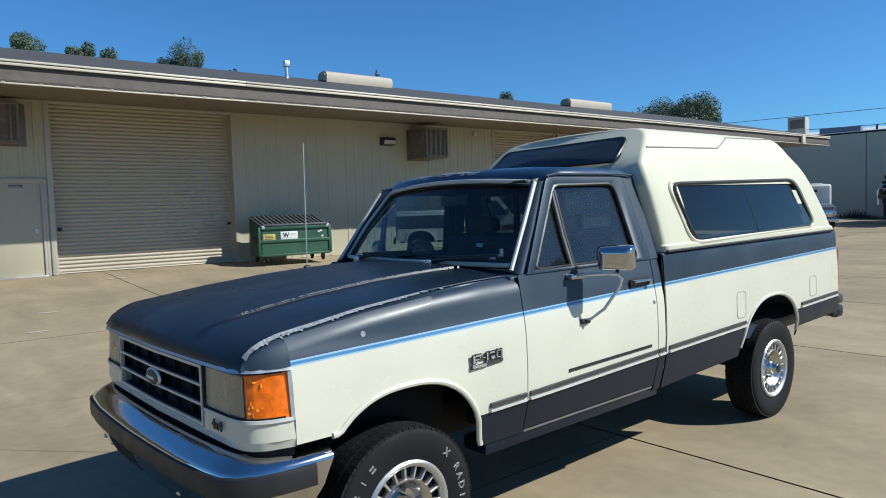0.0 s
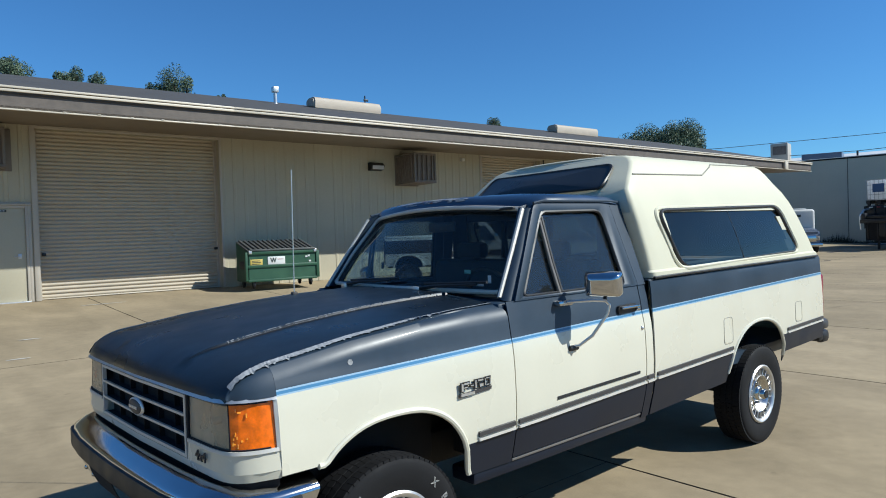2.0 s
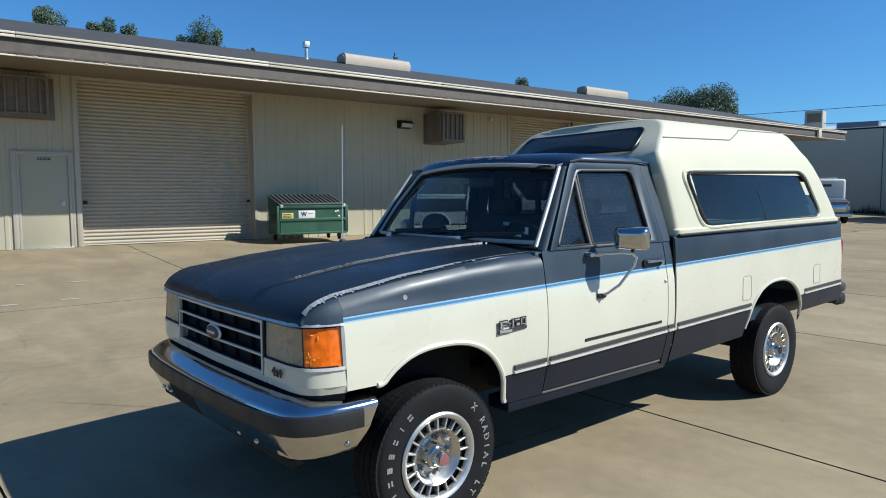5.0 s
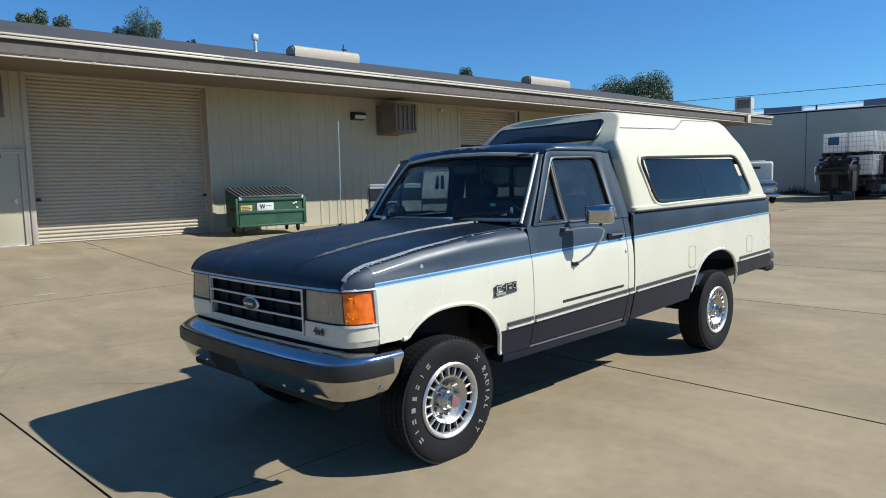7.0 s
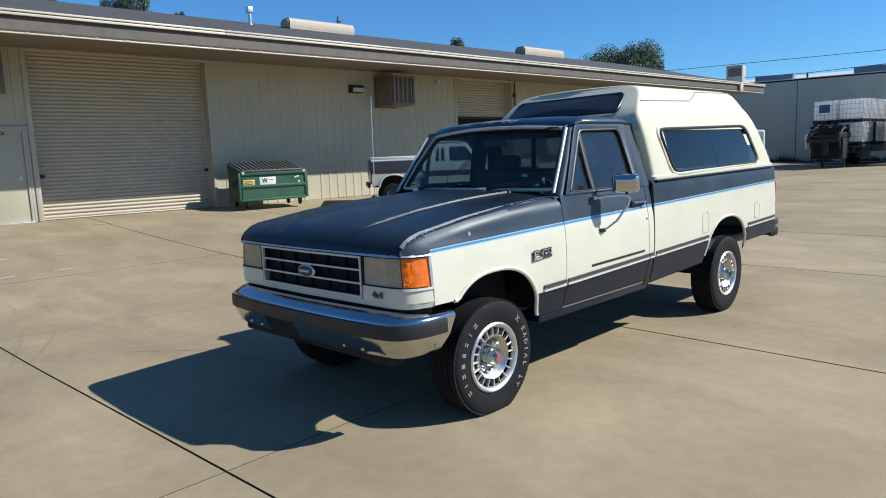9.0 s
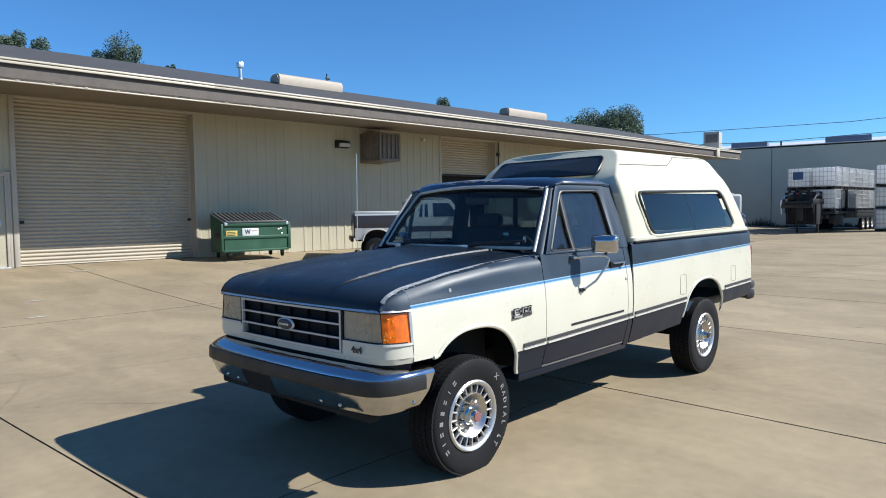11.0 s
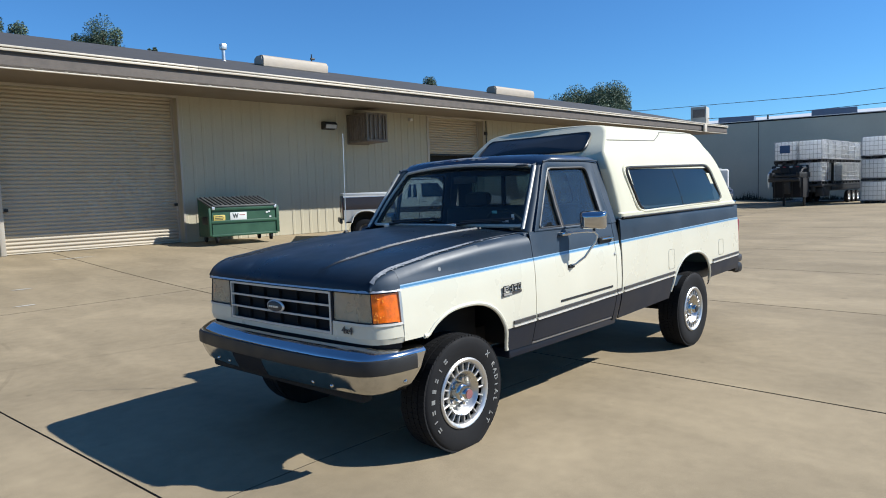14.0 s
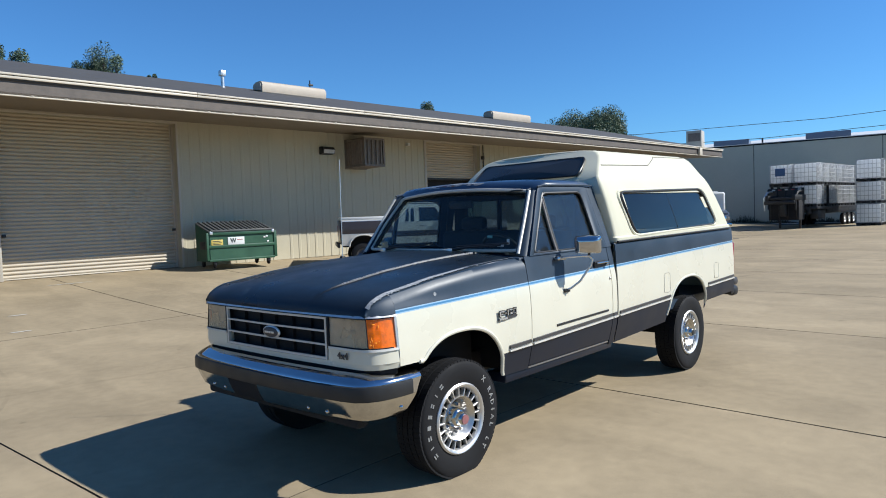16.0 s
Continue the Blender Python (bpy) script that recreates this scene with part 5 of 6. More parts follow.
# mirrors
def mirror(s):
    """A swing-out chrome mirror on a tube loop. s: -1 driver's side."""
    head = Matrix.Translation((1.16, s * 1.035, 1.337)) @ pose(0, 0, 0, 0, 0, -s * 25) @ pose(0, 0, 0, 0, -9, 0)
    bm = bmesh.new()
    rows = []
    for x, k in ((-0.055, 0.55), (-0.05, 0.72), (-0.036, 0.88), (-0.015, 0.97), (0.01, 1.0), (0.02, 1.0)):
        sh = rounded([(-0.094 * k, -0.062 * k), (0.094 * k, -0.062 * k), (0.094 * k, 0.062 * k), (-0.094 * k, 0.062 * k)], 0.022 * k, 4)
        rows.append([head @ Vector((x, y, z)) for y, z in sh])
    v = grid(bm, rows, close_v=True)
    bm.faces.new(v[0])
    bm.faces.new(v[-1][::-1])
    arm_parent = part("door_mirror", bm, CHROME, TRUCK, "chrome door mirror on a tube arm", smooth=50)
    bm = bmesh.new()
    prism(bm, [head @ Vector((0.022, y, z)) for y, z in rounded([(-0.085, -0.053), (0.085, -0.053), (0.085, 0.053), (-0.085, 0.053)], 0.02, 4)], head.to_3x3() @ Vector((0.002, 0, 0)))
    part("mirror_glass", bm, CHROME, arm_parent, smooth=0)
    bm = bmesh.new()
    q = [(1.02, 0.90, 1.250), (1.05, 0.955, 1.258), (1.10, 1.02, 1.262), (1.145, 1.055, 1.257), (1.165, 1.065, 1.235), (1.160, 1.055, 1.19), (1.12, 0.99, 1.08), (1.085, 0.935, 1.03), (1.06, 0.90, 1.02)]
    tube(bm, [(x, s * y, z) for x, y, z in q], 0.008, 8)
    part("mirror_arm", bm, SILVER, arm_parent)
    bm = bmesh.new()
    tube(bm, [(1.155, s * 1.05, 1.25), (1.16, s * 1.04, 1.285)], 0.009, 8)
    part("mirror_post", bm, BLACK_TRIM, arm_parent)
    part("upper_bracket", one_box(0.965, 1.075, min(s * 0.862, s * 0.915), max(s * 0.862, s * 0.915), 1.234, 1.262, 0.01), CHROME, arm_parent)
    part("lower_bracket", one_box(1.03, 1.10, min(s * 0.895, s * 0.925), max(s * 0.895, s * 0.925), 1.003, 1.030, 0.01), BLACK_TRIM, arm_parent)


for s in (-1, 1):
    mirror(s)


# bed, tail, undercarriage
def bed():
    bm = bmesh.new()
    box(bm, 1.84, 4.42, -0.80, 0.80, 0.62, 0.70)
    box(bm, 1.836, 1.88, -0.84, 0.84, 0.55, 1.30)
    part("bed_floor", bm, NAVY, TRUCK)
    part("tailgate", one_box(4.375, 4.43, -0.80, 0.80, 0.68, 1.31, 0.015), WHITE_PAINT, TRUCK)
    for s in (-1, 1):
        bm = bmesh.new()
        box(bm, 4.392, 4.45, min(s * 0.80, s * 0.905), max(s * 0.80, s * 0.905), 0.84, 1.185, 0.02)
        part("tail_lamp", bm, RED_LENS, TRUCK, "red tail lamp")
        part("bed_corner_cap", one_box(4.385, 4.44, min(s * 0.78, s * 0.886), max(s * 0.78, s * 0.886), 1.19, 1.338, 0.02), NAVY, TRUCK)
        part("bed_corner_foot", one_box(4.385, 4.44, min(s * 0.78, s * 0.90), max(s * 0.78, s * 0.90), 0.66, 0.838, 0.015), CHARCOAL, TRUCK)
        for x0, x1, z0, z1 in ((2.66, 2.785, 0.82, 0.995), (3.83, 3.955, 0.845, 1.0)):
            bm = bmesh.new()
            out = rounded([(x0, z0), (x1, z0), (x1, z1), (x0, z1)], 0.03, 5)
            tube(bm, [(p.x, s * (lerp(p.y, HALF_BED) + 0.0035), p.y) for p in out], 0.0022, 5, closed=True)
            lid = part("fuel_door_gap", bm, LINE_GREY, TRUCK)
            bm = bmesh.new()
            ins = rounded([(x0 + 0.006, z0 + 0.006), (x1 - 0.006, z0 + 0.006), (x1 - 0.006, z1 - 0.006), (x0 + 0.006, z1 - 0.006)], 0.026, 5)
            prism(bm, [(p.x, s * (lerp(p.y, HALF_BED) + 0.003), p.y) for p in ins], (0, s * 0.002, 0))
            part("fuel_door", bm, WHITE_PAINT, lid, smooth=0)
    rb = part("rear_bumper", one_box(4.46, 4.56, -0.86, 0.86, 0.60, 0.74, 0.02), BLACK_STEEL, TRUCK, "dark step bumper with a dull end")
    part("bumper_end", one_box(4.48, 4.62, -0.885, -0.80, 0.70, 0.79, 0.03), GREY_TRIM, rb)
    part("bumper_bracket", one_box(4.30, 4.48, -0.45, 0.45, 0.58, 0.66, 0.01), UNDER, rb)
    part("hitch", one_box(4.52, 4.67, -0.87, -0.78, 0.58, 0.69, 0.035), BLACK_STEEL, rb)
    # frame and running gear
    for s in (-1, 1):
        part("frame_rail", one_box(-0.62, 4.42, s * 0.43 - 0.04, s * 0.43 + 0.04, 0.46, 0.62, 0.01), UNDER, TRUCK)
        part("front_wheel_well", one_box(-0.46, 0.38, min(s * 0.42, s * 0.60), max(s * 0.42, s * 0.60), 0.55, 1.05, 0.02), UNDER, TRUCK)
        part("rear_wheel_well", one_box(2.75, 3.66, min(s * 0.45, s * 0.62), max(s * 0.45, s * 0.62), 0.55, 1.0, 0.02), UNDER, TRUCK)
        part("leaf_spring", one_box(2.75, 3.95, s * 0.50 - 0.04, s * 0.50 + 0.04, 0.42, 0.48, 0.01), UNDER, TRUCK)
    part("engine_block", one_box(-0.55, 0.6, -0.42, 0.42, 0.42, 1.02, 0.05), UNDER, TRUCK)
    part("transmission", one_box(0.6, 1.9, -0.22, 0.22, 0.38, 0.58, 0.05), UNDER, TRUCK)
    part("fuel_tank", one_box(1.95, 2.7, -0.05, 0.40, 0.42, 0.62, 0.05), UNDER, TRUCK)
    for x in AXLES:
        bm = bmesh.new()
        tube(bm, [(x, -0.66, 0.375), (x, 0.66, 0.375)], 0.05, 12)
        bmesh.ops.create_uvsphere(bm, u_segments=14, v_segments=8, radius=0.15, matrix=Matrix.Translation((x, 0.18, 0.37)))
        part("axle", bm, UNDER, TRUCK)
    bm = bmesh.new()
    tube(bm, [(1.2, -0.25, 0.42), (2.6, -0.25, 0.42), (3.2, -0.35, 0.52), (4.2, -0.45, 0.50)], 0.03, 8)
    part("exhaust_pipe", bm, UNDER, TRUCK)


bed()


def skew_nose():
    """Skews the parts ahead of the cab, far corner forward, to fit the camera's view."""
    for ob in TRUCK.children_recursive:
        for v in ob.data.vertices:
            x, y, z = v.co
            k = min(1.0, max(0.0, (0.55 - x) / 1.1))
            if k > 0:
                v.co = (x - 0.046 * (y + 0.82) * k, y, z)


skew_nose()


# wheels
def wheel(x, s):
    m = pose(x, s * 0.760, 0.362, 0, 0, 0 if s < 0 else 180)

    def settle(b):
        """Flattens the tyre's foot on the raised ground, shaped to fit the camera's view."""
        floor_z = SWELL + 0.001 if x < 1 else 0.0
        for v in b.verts:
            if v.co.z < floor_z + 0.05:
                k = max(0.0, (floor_z + 0.05 - v.co.z) / 0.05)
                v.co.y += (0.010 if v.co.y > s * 0.760 else -0.010) * min(1.0, k) * (x < 1)
                v.co.z = max(v.co.z, floor_z)
    bm = bmesh.new()
    # front tyres are smaller than the rear to fit the camera's view
    R = 0.353 if x < 1 else 0.361
    prof = [(0.205, 0.080), (0.215, 0.092), (0.25, 0.103), (0.30, 0.107), (0.330, 0.104), (0.345, 0.097), (0.353, 0.086), (0.354, 0.0)]
    prof = [(0.205 + (r - 0.205) * (R - 0.205) / 0.156, y) for r, y in prof]
    prof = [(r, -y) for r, y in prof] + [(r, y) for r, y in prof[-2::-1]]
    revolve(bm, prof, 64)
    bmesh.ops.transform(bm, matrix=m, verts=bm.verts)
    settle(bm)
    w = part("wheel", bm, RUBBER, TRUCK, "all-terrain tyre with outlined white lettering on a slotted silver wheel", smooth=30)
    bm = bmesh.new()
    for k in range(70):
        a = 2 * math.pi * k / 70
        for y0, y1, tw in ((-0.094, -0.046, 0.10), (-0.040, -0.003, -0.12), (0.003, 0.040, 0.12), (0.046, 0.094, -0.10)):
            da = (0.5 if abs(y0 + y1) < 0.06 else 0) * 2 * math.pi / 70
            q = Matrix.Rotation(a + da, 4, "Y") @ Matrix.Translation((0, (y0 + y1) / 2, R - 0.006)) @ Matrix.Rotation(tw, 4, "Z")
            box(bm, -0.0146, 0.0146, (y0 - y1) / 2, (y1 - y0) / 2, -0.008, 0.006 if abs(y0 + y1) < 0.06 else 0.004, m=q)
    bmesh.ops.transform(bm, matrix=m, verts=bm.verts)
    settle(bm)
    tagged(part("tread", bm, RUBBER, w, smooth=30), kind="stuff")
    # rim: ring, dark barrel, vanes, dish, hub
    def turned(name, prof, q, label="", seg=56):
        b = bmesh.new()
        revolve(b, prof, seg)
        bmesh.ops.transform(b, matrix=m, verts=b.verts)
        return part(name, b, q, w, label, smooth=40)
    turned("trim_ring", [(0.212, -0.086), (0.214, -0.098), (0.205, -0.106), (0.192, -0.102), (0.184, -0.090), (0.182, -0.070)], SILVER, "bright trim ring")
    turned("rim_barrel", [(0.20, 0.08), (0.19, -0.03), (0.178, -0.058), (0.142, -0.058), (0.141, -0.015), (0.0, -0.015)], UNDER)
    turned("wheel_dish", [(0.140, -0.060), (0.139, -0.082), (0.132, -0.092), (0.121, -0.084), (0.104, -0.052), (0.085, -0.030), (0.06, -0.026), (0.0, -0.026)], POLISHED, "polished dished centre")
    turned("hub", [(0.060, -0.026), (0.058, -0.072), (0.048, -0.086), (0.042, -0.088), (0.038, -0.118), (0.030, -0.126), (0.0, -0.128)], DULL_CHROME, "locking hub", 28)
    turned("hub_cap", [(0.029, -0.122), (0.028, -0.133), (0.0, -0.135)], HUB_RED if x < 1 else BLACK_STEEL, "", 20)
    for k in range(5):
        b = bmesh.new()
        a = 2 * math.pi * k / 5 + 0.3
        bb = bmesh.ops.create_cone(b, cap_ends=True, segments=6, radius1=0.013, radius2=0.011, depth=0.03)["verts"]
        bmesh.ops.transform(b, matrix=Matrix.Translation((0.078 * math.sin(a), -0.048, 0.078 * math.cos(a))) @ Matrix.Rotation(radians(90), 4, "X"), verts=bb)
        bmesh.ops.transform(b, matrix=m, verts=b.verts)
        part("lug_nut", b, CHROME, w)
    for k in range(20):
        b = bmesh.new()
        box(b, -0.0047, 0.0047, -0.088, -0.060, 0.134, 0.188, 0.002, seg=1)
        bmesh.ops.transform(b, matrix=m @ Matrix.Rotation(2 * math.pi * k / 20, 4, "Y"), verts=b.verts)
        part("wheel_vane", b, SILVER, w, smooth=20)
    if x > 1:
        return
    # sidewall writing: the maker's name as bars, the rest as letters
    r = 0.287
    def put(ch, deg, size):
        b = bmesh.new()
        g = lettering(ch, size, outline=0.0013)
        join(b, g, Matrix.Rotation(radians(deg), 4, "Y") @ Matrix.Translation((0, -0.1068, r)) @ Matrix.Rotation(radians(90), 4, "X"))
        bmesh.ops.transform(b, matrix=m, verts=b.verts)
        part("sidewall_letter", b, LETTER, w, smooth=0)
    for k, ch in enumerate("X RADIAL LT"):
        if ch != " ":
            put(ch, 46 + k * 9.2, 0.046)
    for k, (w0, rows_) in enumerate(((0.013, 2), (0.003, 1), (0.012, 2), (0.012, 1), (0.010, 3), (0.011, 2), (0.003, 1), (0.013, 2))):
        b = bmesh.new()
        q = m @ Matrix.Rotation(radians(236 + k * 12.4), 4, "Y") @ Matrix.Translation((0, -0.1068, r))
        for i in range(rows_):
            z0 = -0.017 + 0.034 * (i + 0.5) / rows_
            h = 0.014 if rows_ == 1 else 0.0045
            box(b, -w0, w0, -0.0025, 0.0015, z0 - h, z0 + h)
        bmesh.ops.transform(b, matrix=q, verts=b.verts)
        part("sidewall_bar", b, LETTER_DIM, w, smooth=0)


for x in AXLES:
    for s in (-1, 1):
        wheel(x, s)


# ---- the canopy on the bed ----
CAP = thing("truck_canopy", "cream fibreglass high-rise canopy with tinted windows on the pickup bed", "truck canopy", pose(0, 0, 0))
CAP_SEC = [(0.888, 1.318), (0.888, 1.350), (0.872, 1.362), (0.869, 1.392), (0.860, 1.48), (0.832, 1.66), (0.821, 1.71), (0.806, 1.775), (0.782, 1.85), (0.750, 1.92), (0.712, 1.985), (0.680, 2.03), (0.640, 2.062), (0.580, 2.082), (0.45, 2.096), (0.25, 2.103), (0.0, 2.106)]


def cap_y(z):
    return lerp(z, sorted(((b, a) for a, b in CAP_SEC)))


def cap_front(z):
    return lerp(z, [(1.30, 1.865), (1.36, 1.855), (1.74, 1.775), (1.84, 1.765), (1.885, 1.80), (2.03, 1.975), (2.06, 2.01), (2.08, 2.045), (2.106, 2.10)])


def cap_sweep(y, z):
    """Draws the upper front back at its far corner, shaped to fit the camera's view."""
    return 0.11 * max(0.0, y / 0.65) ** 2 * min(1.0, max(0.0, (z - 1.74) / 0.1))


def cap_rear(z):
    return lerp(z, [(1.31, 4.36), (1.36, 4.33), (1.72, 4.055), (1.77, 4.015), (1.89, 3.90), (1.915, 3.86), (2.05, 3.79), (2.08, 3.77), (2.106, 3.74)])


def canopy():
    sec = [(-y, z) for y, z in CAP_SEC] + [(y, z) for y, z in CAP_SEC[-2::-1]]
    bm = bmesh.new()
    steps = [(0.0, 0.026), (0.003, 0.014), (0.008, 0.005), (0.015, 0.001), (0.05, 0.0)] + [(0.05 + 0.95 * k / 44, 0.0) for k in range(1, 45)]
    rows = []
    for f, tuck in steps:
        row = []
        for y, z in sec:
            x = cap_front(z) + cap_sweep(y, z) + (cap_rear(z) - cap_front(z) - cap_sweep(y, z)) * f
            row.append(Vector((x, y * (1 - tuck), z + 0.020 * (x - 2.0) / 2.4 - tuck * 0.3 * max(0.0, (z - 1.9) / 0.2))))
        rows.append(row)
    v = grid(bm, rows)
    # the side windows are open in the shell, and so is the front towards the cab
    gone = [f for f in bm.faces if abs(f.calc_center_median().y) > 0.5 and all(1.37 < q.co.z < 1.742 and 2.06 < q.co.x < 3.86 for q in f.verts)]
    bmesh.ops.delete(bm, geom=gone, context="FACES_ONLY")
    for row in (v[0], v[-1]):
        m_ = len(row)
        for i in range(m_ // 2 - 1):
            if row is v[0] and 1.37 < row[i].co.z < 1.70:
                for p, q in ((row[i], row[i + 1]), (row[m_ - 1 - i], row[m_ - 2 - i])):
                    e = math.copysign(0.6, p.co.y)
                    bm.faces.new((p, q, bm.verts.new((q.co.x, e, q.co.z)), bm.verts.new((p.co.x, e, p.co.z))))
                continue
            bm.faces.new((row[i], row[i + 1], row[m_ - 2 - i], row[m_ - 1 - i]))
        bm.faces.new((row[m_ // 2 - 1], row[m_ // 2], row[m_ // 2 + 1]))
    part("shell", bm, GELCOAT, CAP, smooth=36, thick=0.006)

    def lift(x):
        return 0.020 * (x - 2.0) / 2.4
    for s in (-1, 1):
        quad = [(2.21, 1.365), (3.985, 1.40), (3.735, 1.757), (2.02, 1.722)]
        S = lambda p, o: Vector((p.x, s * (cap_y(p.y - lift(p.x)) + o), p.y))
        out = rounded(quad, 0.10, 6)
        c = sum((Vector(p) for p in quad), Vector((0, 0))) / 4
        for name, k, o, q, r in (("window_bead", 1.055, 0.001, GELCOAT, 0.014), ("window_frame", 1.0, 0.005, BLACK_TRIM, 0.013)):
            b = bmesh.new()
            tube(b, [S(c + (p - c) * k, o) for p in out], r, 8, closed=True)
            part(name, b, q, CAP)
        b = bmesh.new()
        rings = [[S(c + (p - c) * k, 0.004 - 0.075 * (p - c).y * k) for p in out] for k in (1.0, 0.75, 0.5, 0.25)]
        g = grid(b, rings, close_v=True)
        ctr = b.verts.new(S(c, 0.004))
        for i in range(len(out)):
            b.faces.new((g[-1][i], g[-1][(i + 1) % len(out)], ctr))
        part("side_window", b, TINT, CAP, "dark tinted sliding side window", smooth=60)
        b = bmesh.new()
        tube(b, [S(Vector((x, z)), 0.005 - 0.075 * (z - c.y)) for x, z in ((3.03, 1.385), (2.985, 1.56), (2.94, 1.735))], 0.0025, 6)
        part("slider_bar", b, BLACK_TRIM, CAP)
        # raised panel along the roof's edge, its shadow drawn as a grey line
        b = bmesh.new()
        pts = [Vector(p) for p in ((1.90 if s < 0 else 2.05, 1.944), (2.765, 1.968), (3.02, 2.058), (3.77, 2.078))]
        T = lambda p, o: Vector((p.x, s * (cap_y(min(2.10, p.y - lift(p.x))) + o), p.y + o * 0.5))
        line = [a.lerp(c, k / 8) for a, c in zip(pts, pts[1:]) for k in range(8)] + [pts[3]]
        tube(b, [T(p, 0.004) for p in line], 0.0045, 6)
        part("roof_crease", b, LINE_GREY, CAP)
        b = bmesh.new()
        tube(b, [(x, s * 0.895, 1.322 + lift(x)) for x in columns(1.86, 4.345, 0.2)], 0.009, 6)
        part("base_seal", b, BLACK_TRIM, CAP, "black rubber base seal")
    # front window above the cab
    F = lambda y, z, o: Vector((cap_front(z) + cap_sweep(y, z) - o * 0.85, y, z - 0.004 + o * 0.5))
    out = rounded([(-0.605, 1.868), (0.605, 1.868), (0.57, 2.024), (-0.57, 2.024)], 0.05, 5)
    b = bmesh.new()
    c = Vector((0, 1.95))
    rings = [[F(*(c + (p - c) * k), 0.012) for p in out] for k in (1.0, 0.6, 0.2)]
    g = grid(b, rings, close_v=True)
    b.faces.new(g[-1])
    part("front_window", b, FRONT_GLASS, CAP, "dark tinted front window above the cab roof", smooth=60)
    b = bmesh.new()
    tube(b, [F(p.x, p.y, 0.010) for p in out], 0.009, 6, closed=True)
    part("window_frame", b, BLACK_TRIM, CAP)
    b = bmesh.new()
    grid(b, [[Vector((cap_rear(z) + 0.01, y, z + 0.018)) for z in (1.42, 1.6, 1.8)] for y in (-0.6, 0, 0.6)])
    part("rear_window", b, CAP_GLASS, CAP, thick=0.004)


FRONT_GLASS = mat("dark front canopy pane", (0.022, 0.024, 0.025), 0.3, var=0.2, scale=3, bump=0.0)
CAP_GLASS = mat("dark canopy glass", (0.017, 0.026, 0.036), 0.05, var=0.1, scale=3, bump=0.0, coat=0.25, rvar=0.02)
canopy()

# ---- pavement slabs ----
def pavement():
    pv = thing("pavement", "old tan concrete slabs with dark joints and stains", "pavement", pose(0, 0, 0), kind="structure")
    xs = [2.15 + 3.77 * k for k in range(-6, 13)]
    ys = [-23.9, -16.1, -8.3, -0.3, 7.1, 14.2]

    def joint(i, y):
        """Where a long joint lies; one of them runs a little askew."""
        return xs[i] + (0.08 - 0.06 * min(7.0, max(-4.0, y)) if abs(xs[i] + 1.62) < 0.02 else 0.02)

    def gap(i):
        return 0.0072 if abs(xs[i] + 1.62) < 0.02 else 0.0105

    g = 0.0105
    for i in range(len(xs) - 1):
        rows_y = ys if xs[i] < 2.0 else [y for y in ys if abs(y + 0.3) > 0.01]
        for j in range(len(rows_y) - 1):
            y0, y1 = (y + k * (0.004 if abs(y + 0.3) < 0.01 else g) for y, k in ((rows_y[j], 1), (rows_y[j + 1], -1)))
            bm = bmesh.new()
            n = 10 if abs(xs[i] + 1.9) > 6 or y0 > 5 or y1 < -5 else 32
            rows = []
            for a in range(n + 1):
                row = []
                for b in range(n + 1):
                    y = y0 + (y1 - y0) * b / n
                    x0, x1 = joint(i, y) + gap(i), joint(i + 1, y) - gap(i + 1)
                    x = x0 + (x1 - x0) * a / n
                    row.append(Vector((x, y, rise(x, y) + swell(x, y))))
                rows.append(row)
            v = grid(bm, rows)
            rim = [r[0] for r in v] + v[-1][1:] + [r[-1] for r in v[-2::-1]] + v[0][-2:0:-1]
            low = [bm.verts.new(p.co - Vector((0, 0, 0.06))) for p in rim]
            for k in range(len(rim)):
                bm.faces.new((rim[k], rim[(k + 1) % len(rim)], low[(k + 1) % len(rim)], low[k])).material_index = 1
            part("slab", bm, [CONCRETE, EARTH], pv, smooth=0)
    # apron at the building's foot
    bm = bmesh.new()
    rows = [[Vector((x, y, 0.428)) for y in (14.21, 15.0, 26.0)] for x in (-20.5, -5, 10, 25, 36)]
    grid(bm, rows)
    part("apron", bm, CONCRETE, pv, smooth=0)
    bm = bmesh.new()
    grid(bm, [[Vector((x, y, max(0.222, rise(x, y) - 0.003))) for y in (-60, -24, -10, 5, 8, 11, 14, 60)] for x in (47.5, 60, 90)])
    grid(bm, [[Vector((x, y, rise(x, -30) - 0.004)) for y in (-80, -50, -23.95)] for x in (-60, -30, -10, 5, 20, 47.4)])
    grid(bm, [[Vector((x, y, rise(x, y) - 0.004)) for y in (-23.9, -10, 0, 4, 8, 12, 14.2, 40)] for x in (-60, -40, -20.6)])
    part("outer_concrete", bm, CONCRETE, pv, smooth=0)
    marks = thing("paint_marks", "worn white paint dashes left on the concrete", "road marking", pose(0, 0, 0), kind="structure")
    for x, y, w, d, a in ((-0.15, 7.65, 0.30, 0.10, 0), (-0.9, 7.6, 0.25, 0.09, 10), (0.25, 9.3, 0.3, 0.10, 0), (-0.6, 9.4, 0.2, 0.1, 4), (-1.7, 9.2, 0.35, 0.1, 0), (2.2, 12.9, 0.9, 0.14, 4), (-1.0, 11.2, 0.25, 0.1, 0)):
        rng = random.Random(int(x * 50) + 7)
        bm = bmesh.new()
        m_ = pose(x, y, rise(x, y) + 0.004, 0, 0, a)
        out = [(w * (0.5 - 0.12 * rng.random()) * math.cos(t) * 1.2, d * (0.5 - 0.2 * rng.random()) * math.sin(t) * 1.3) for t in (k * math.pi / 6 for k in range(12))]
        bm.faces.new([bm.verts.new(m_ @ Vector((p, q, 0))) for p, q in out])
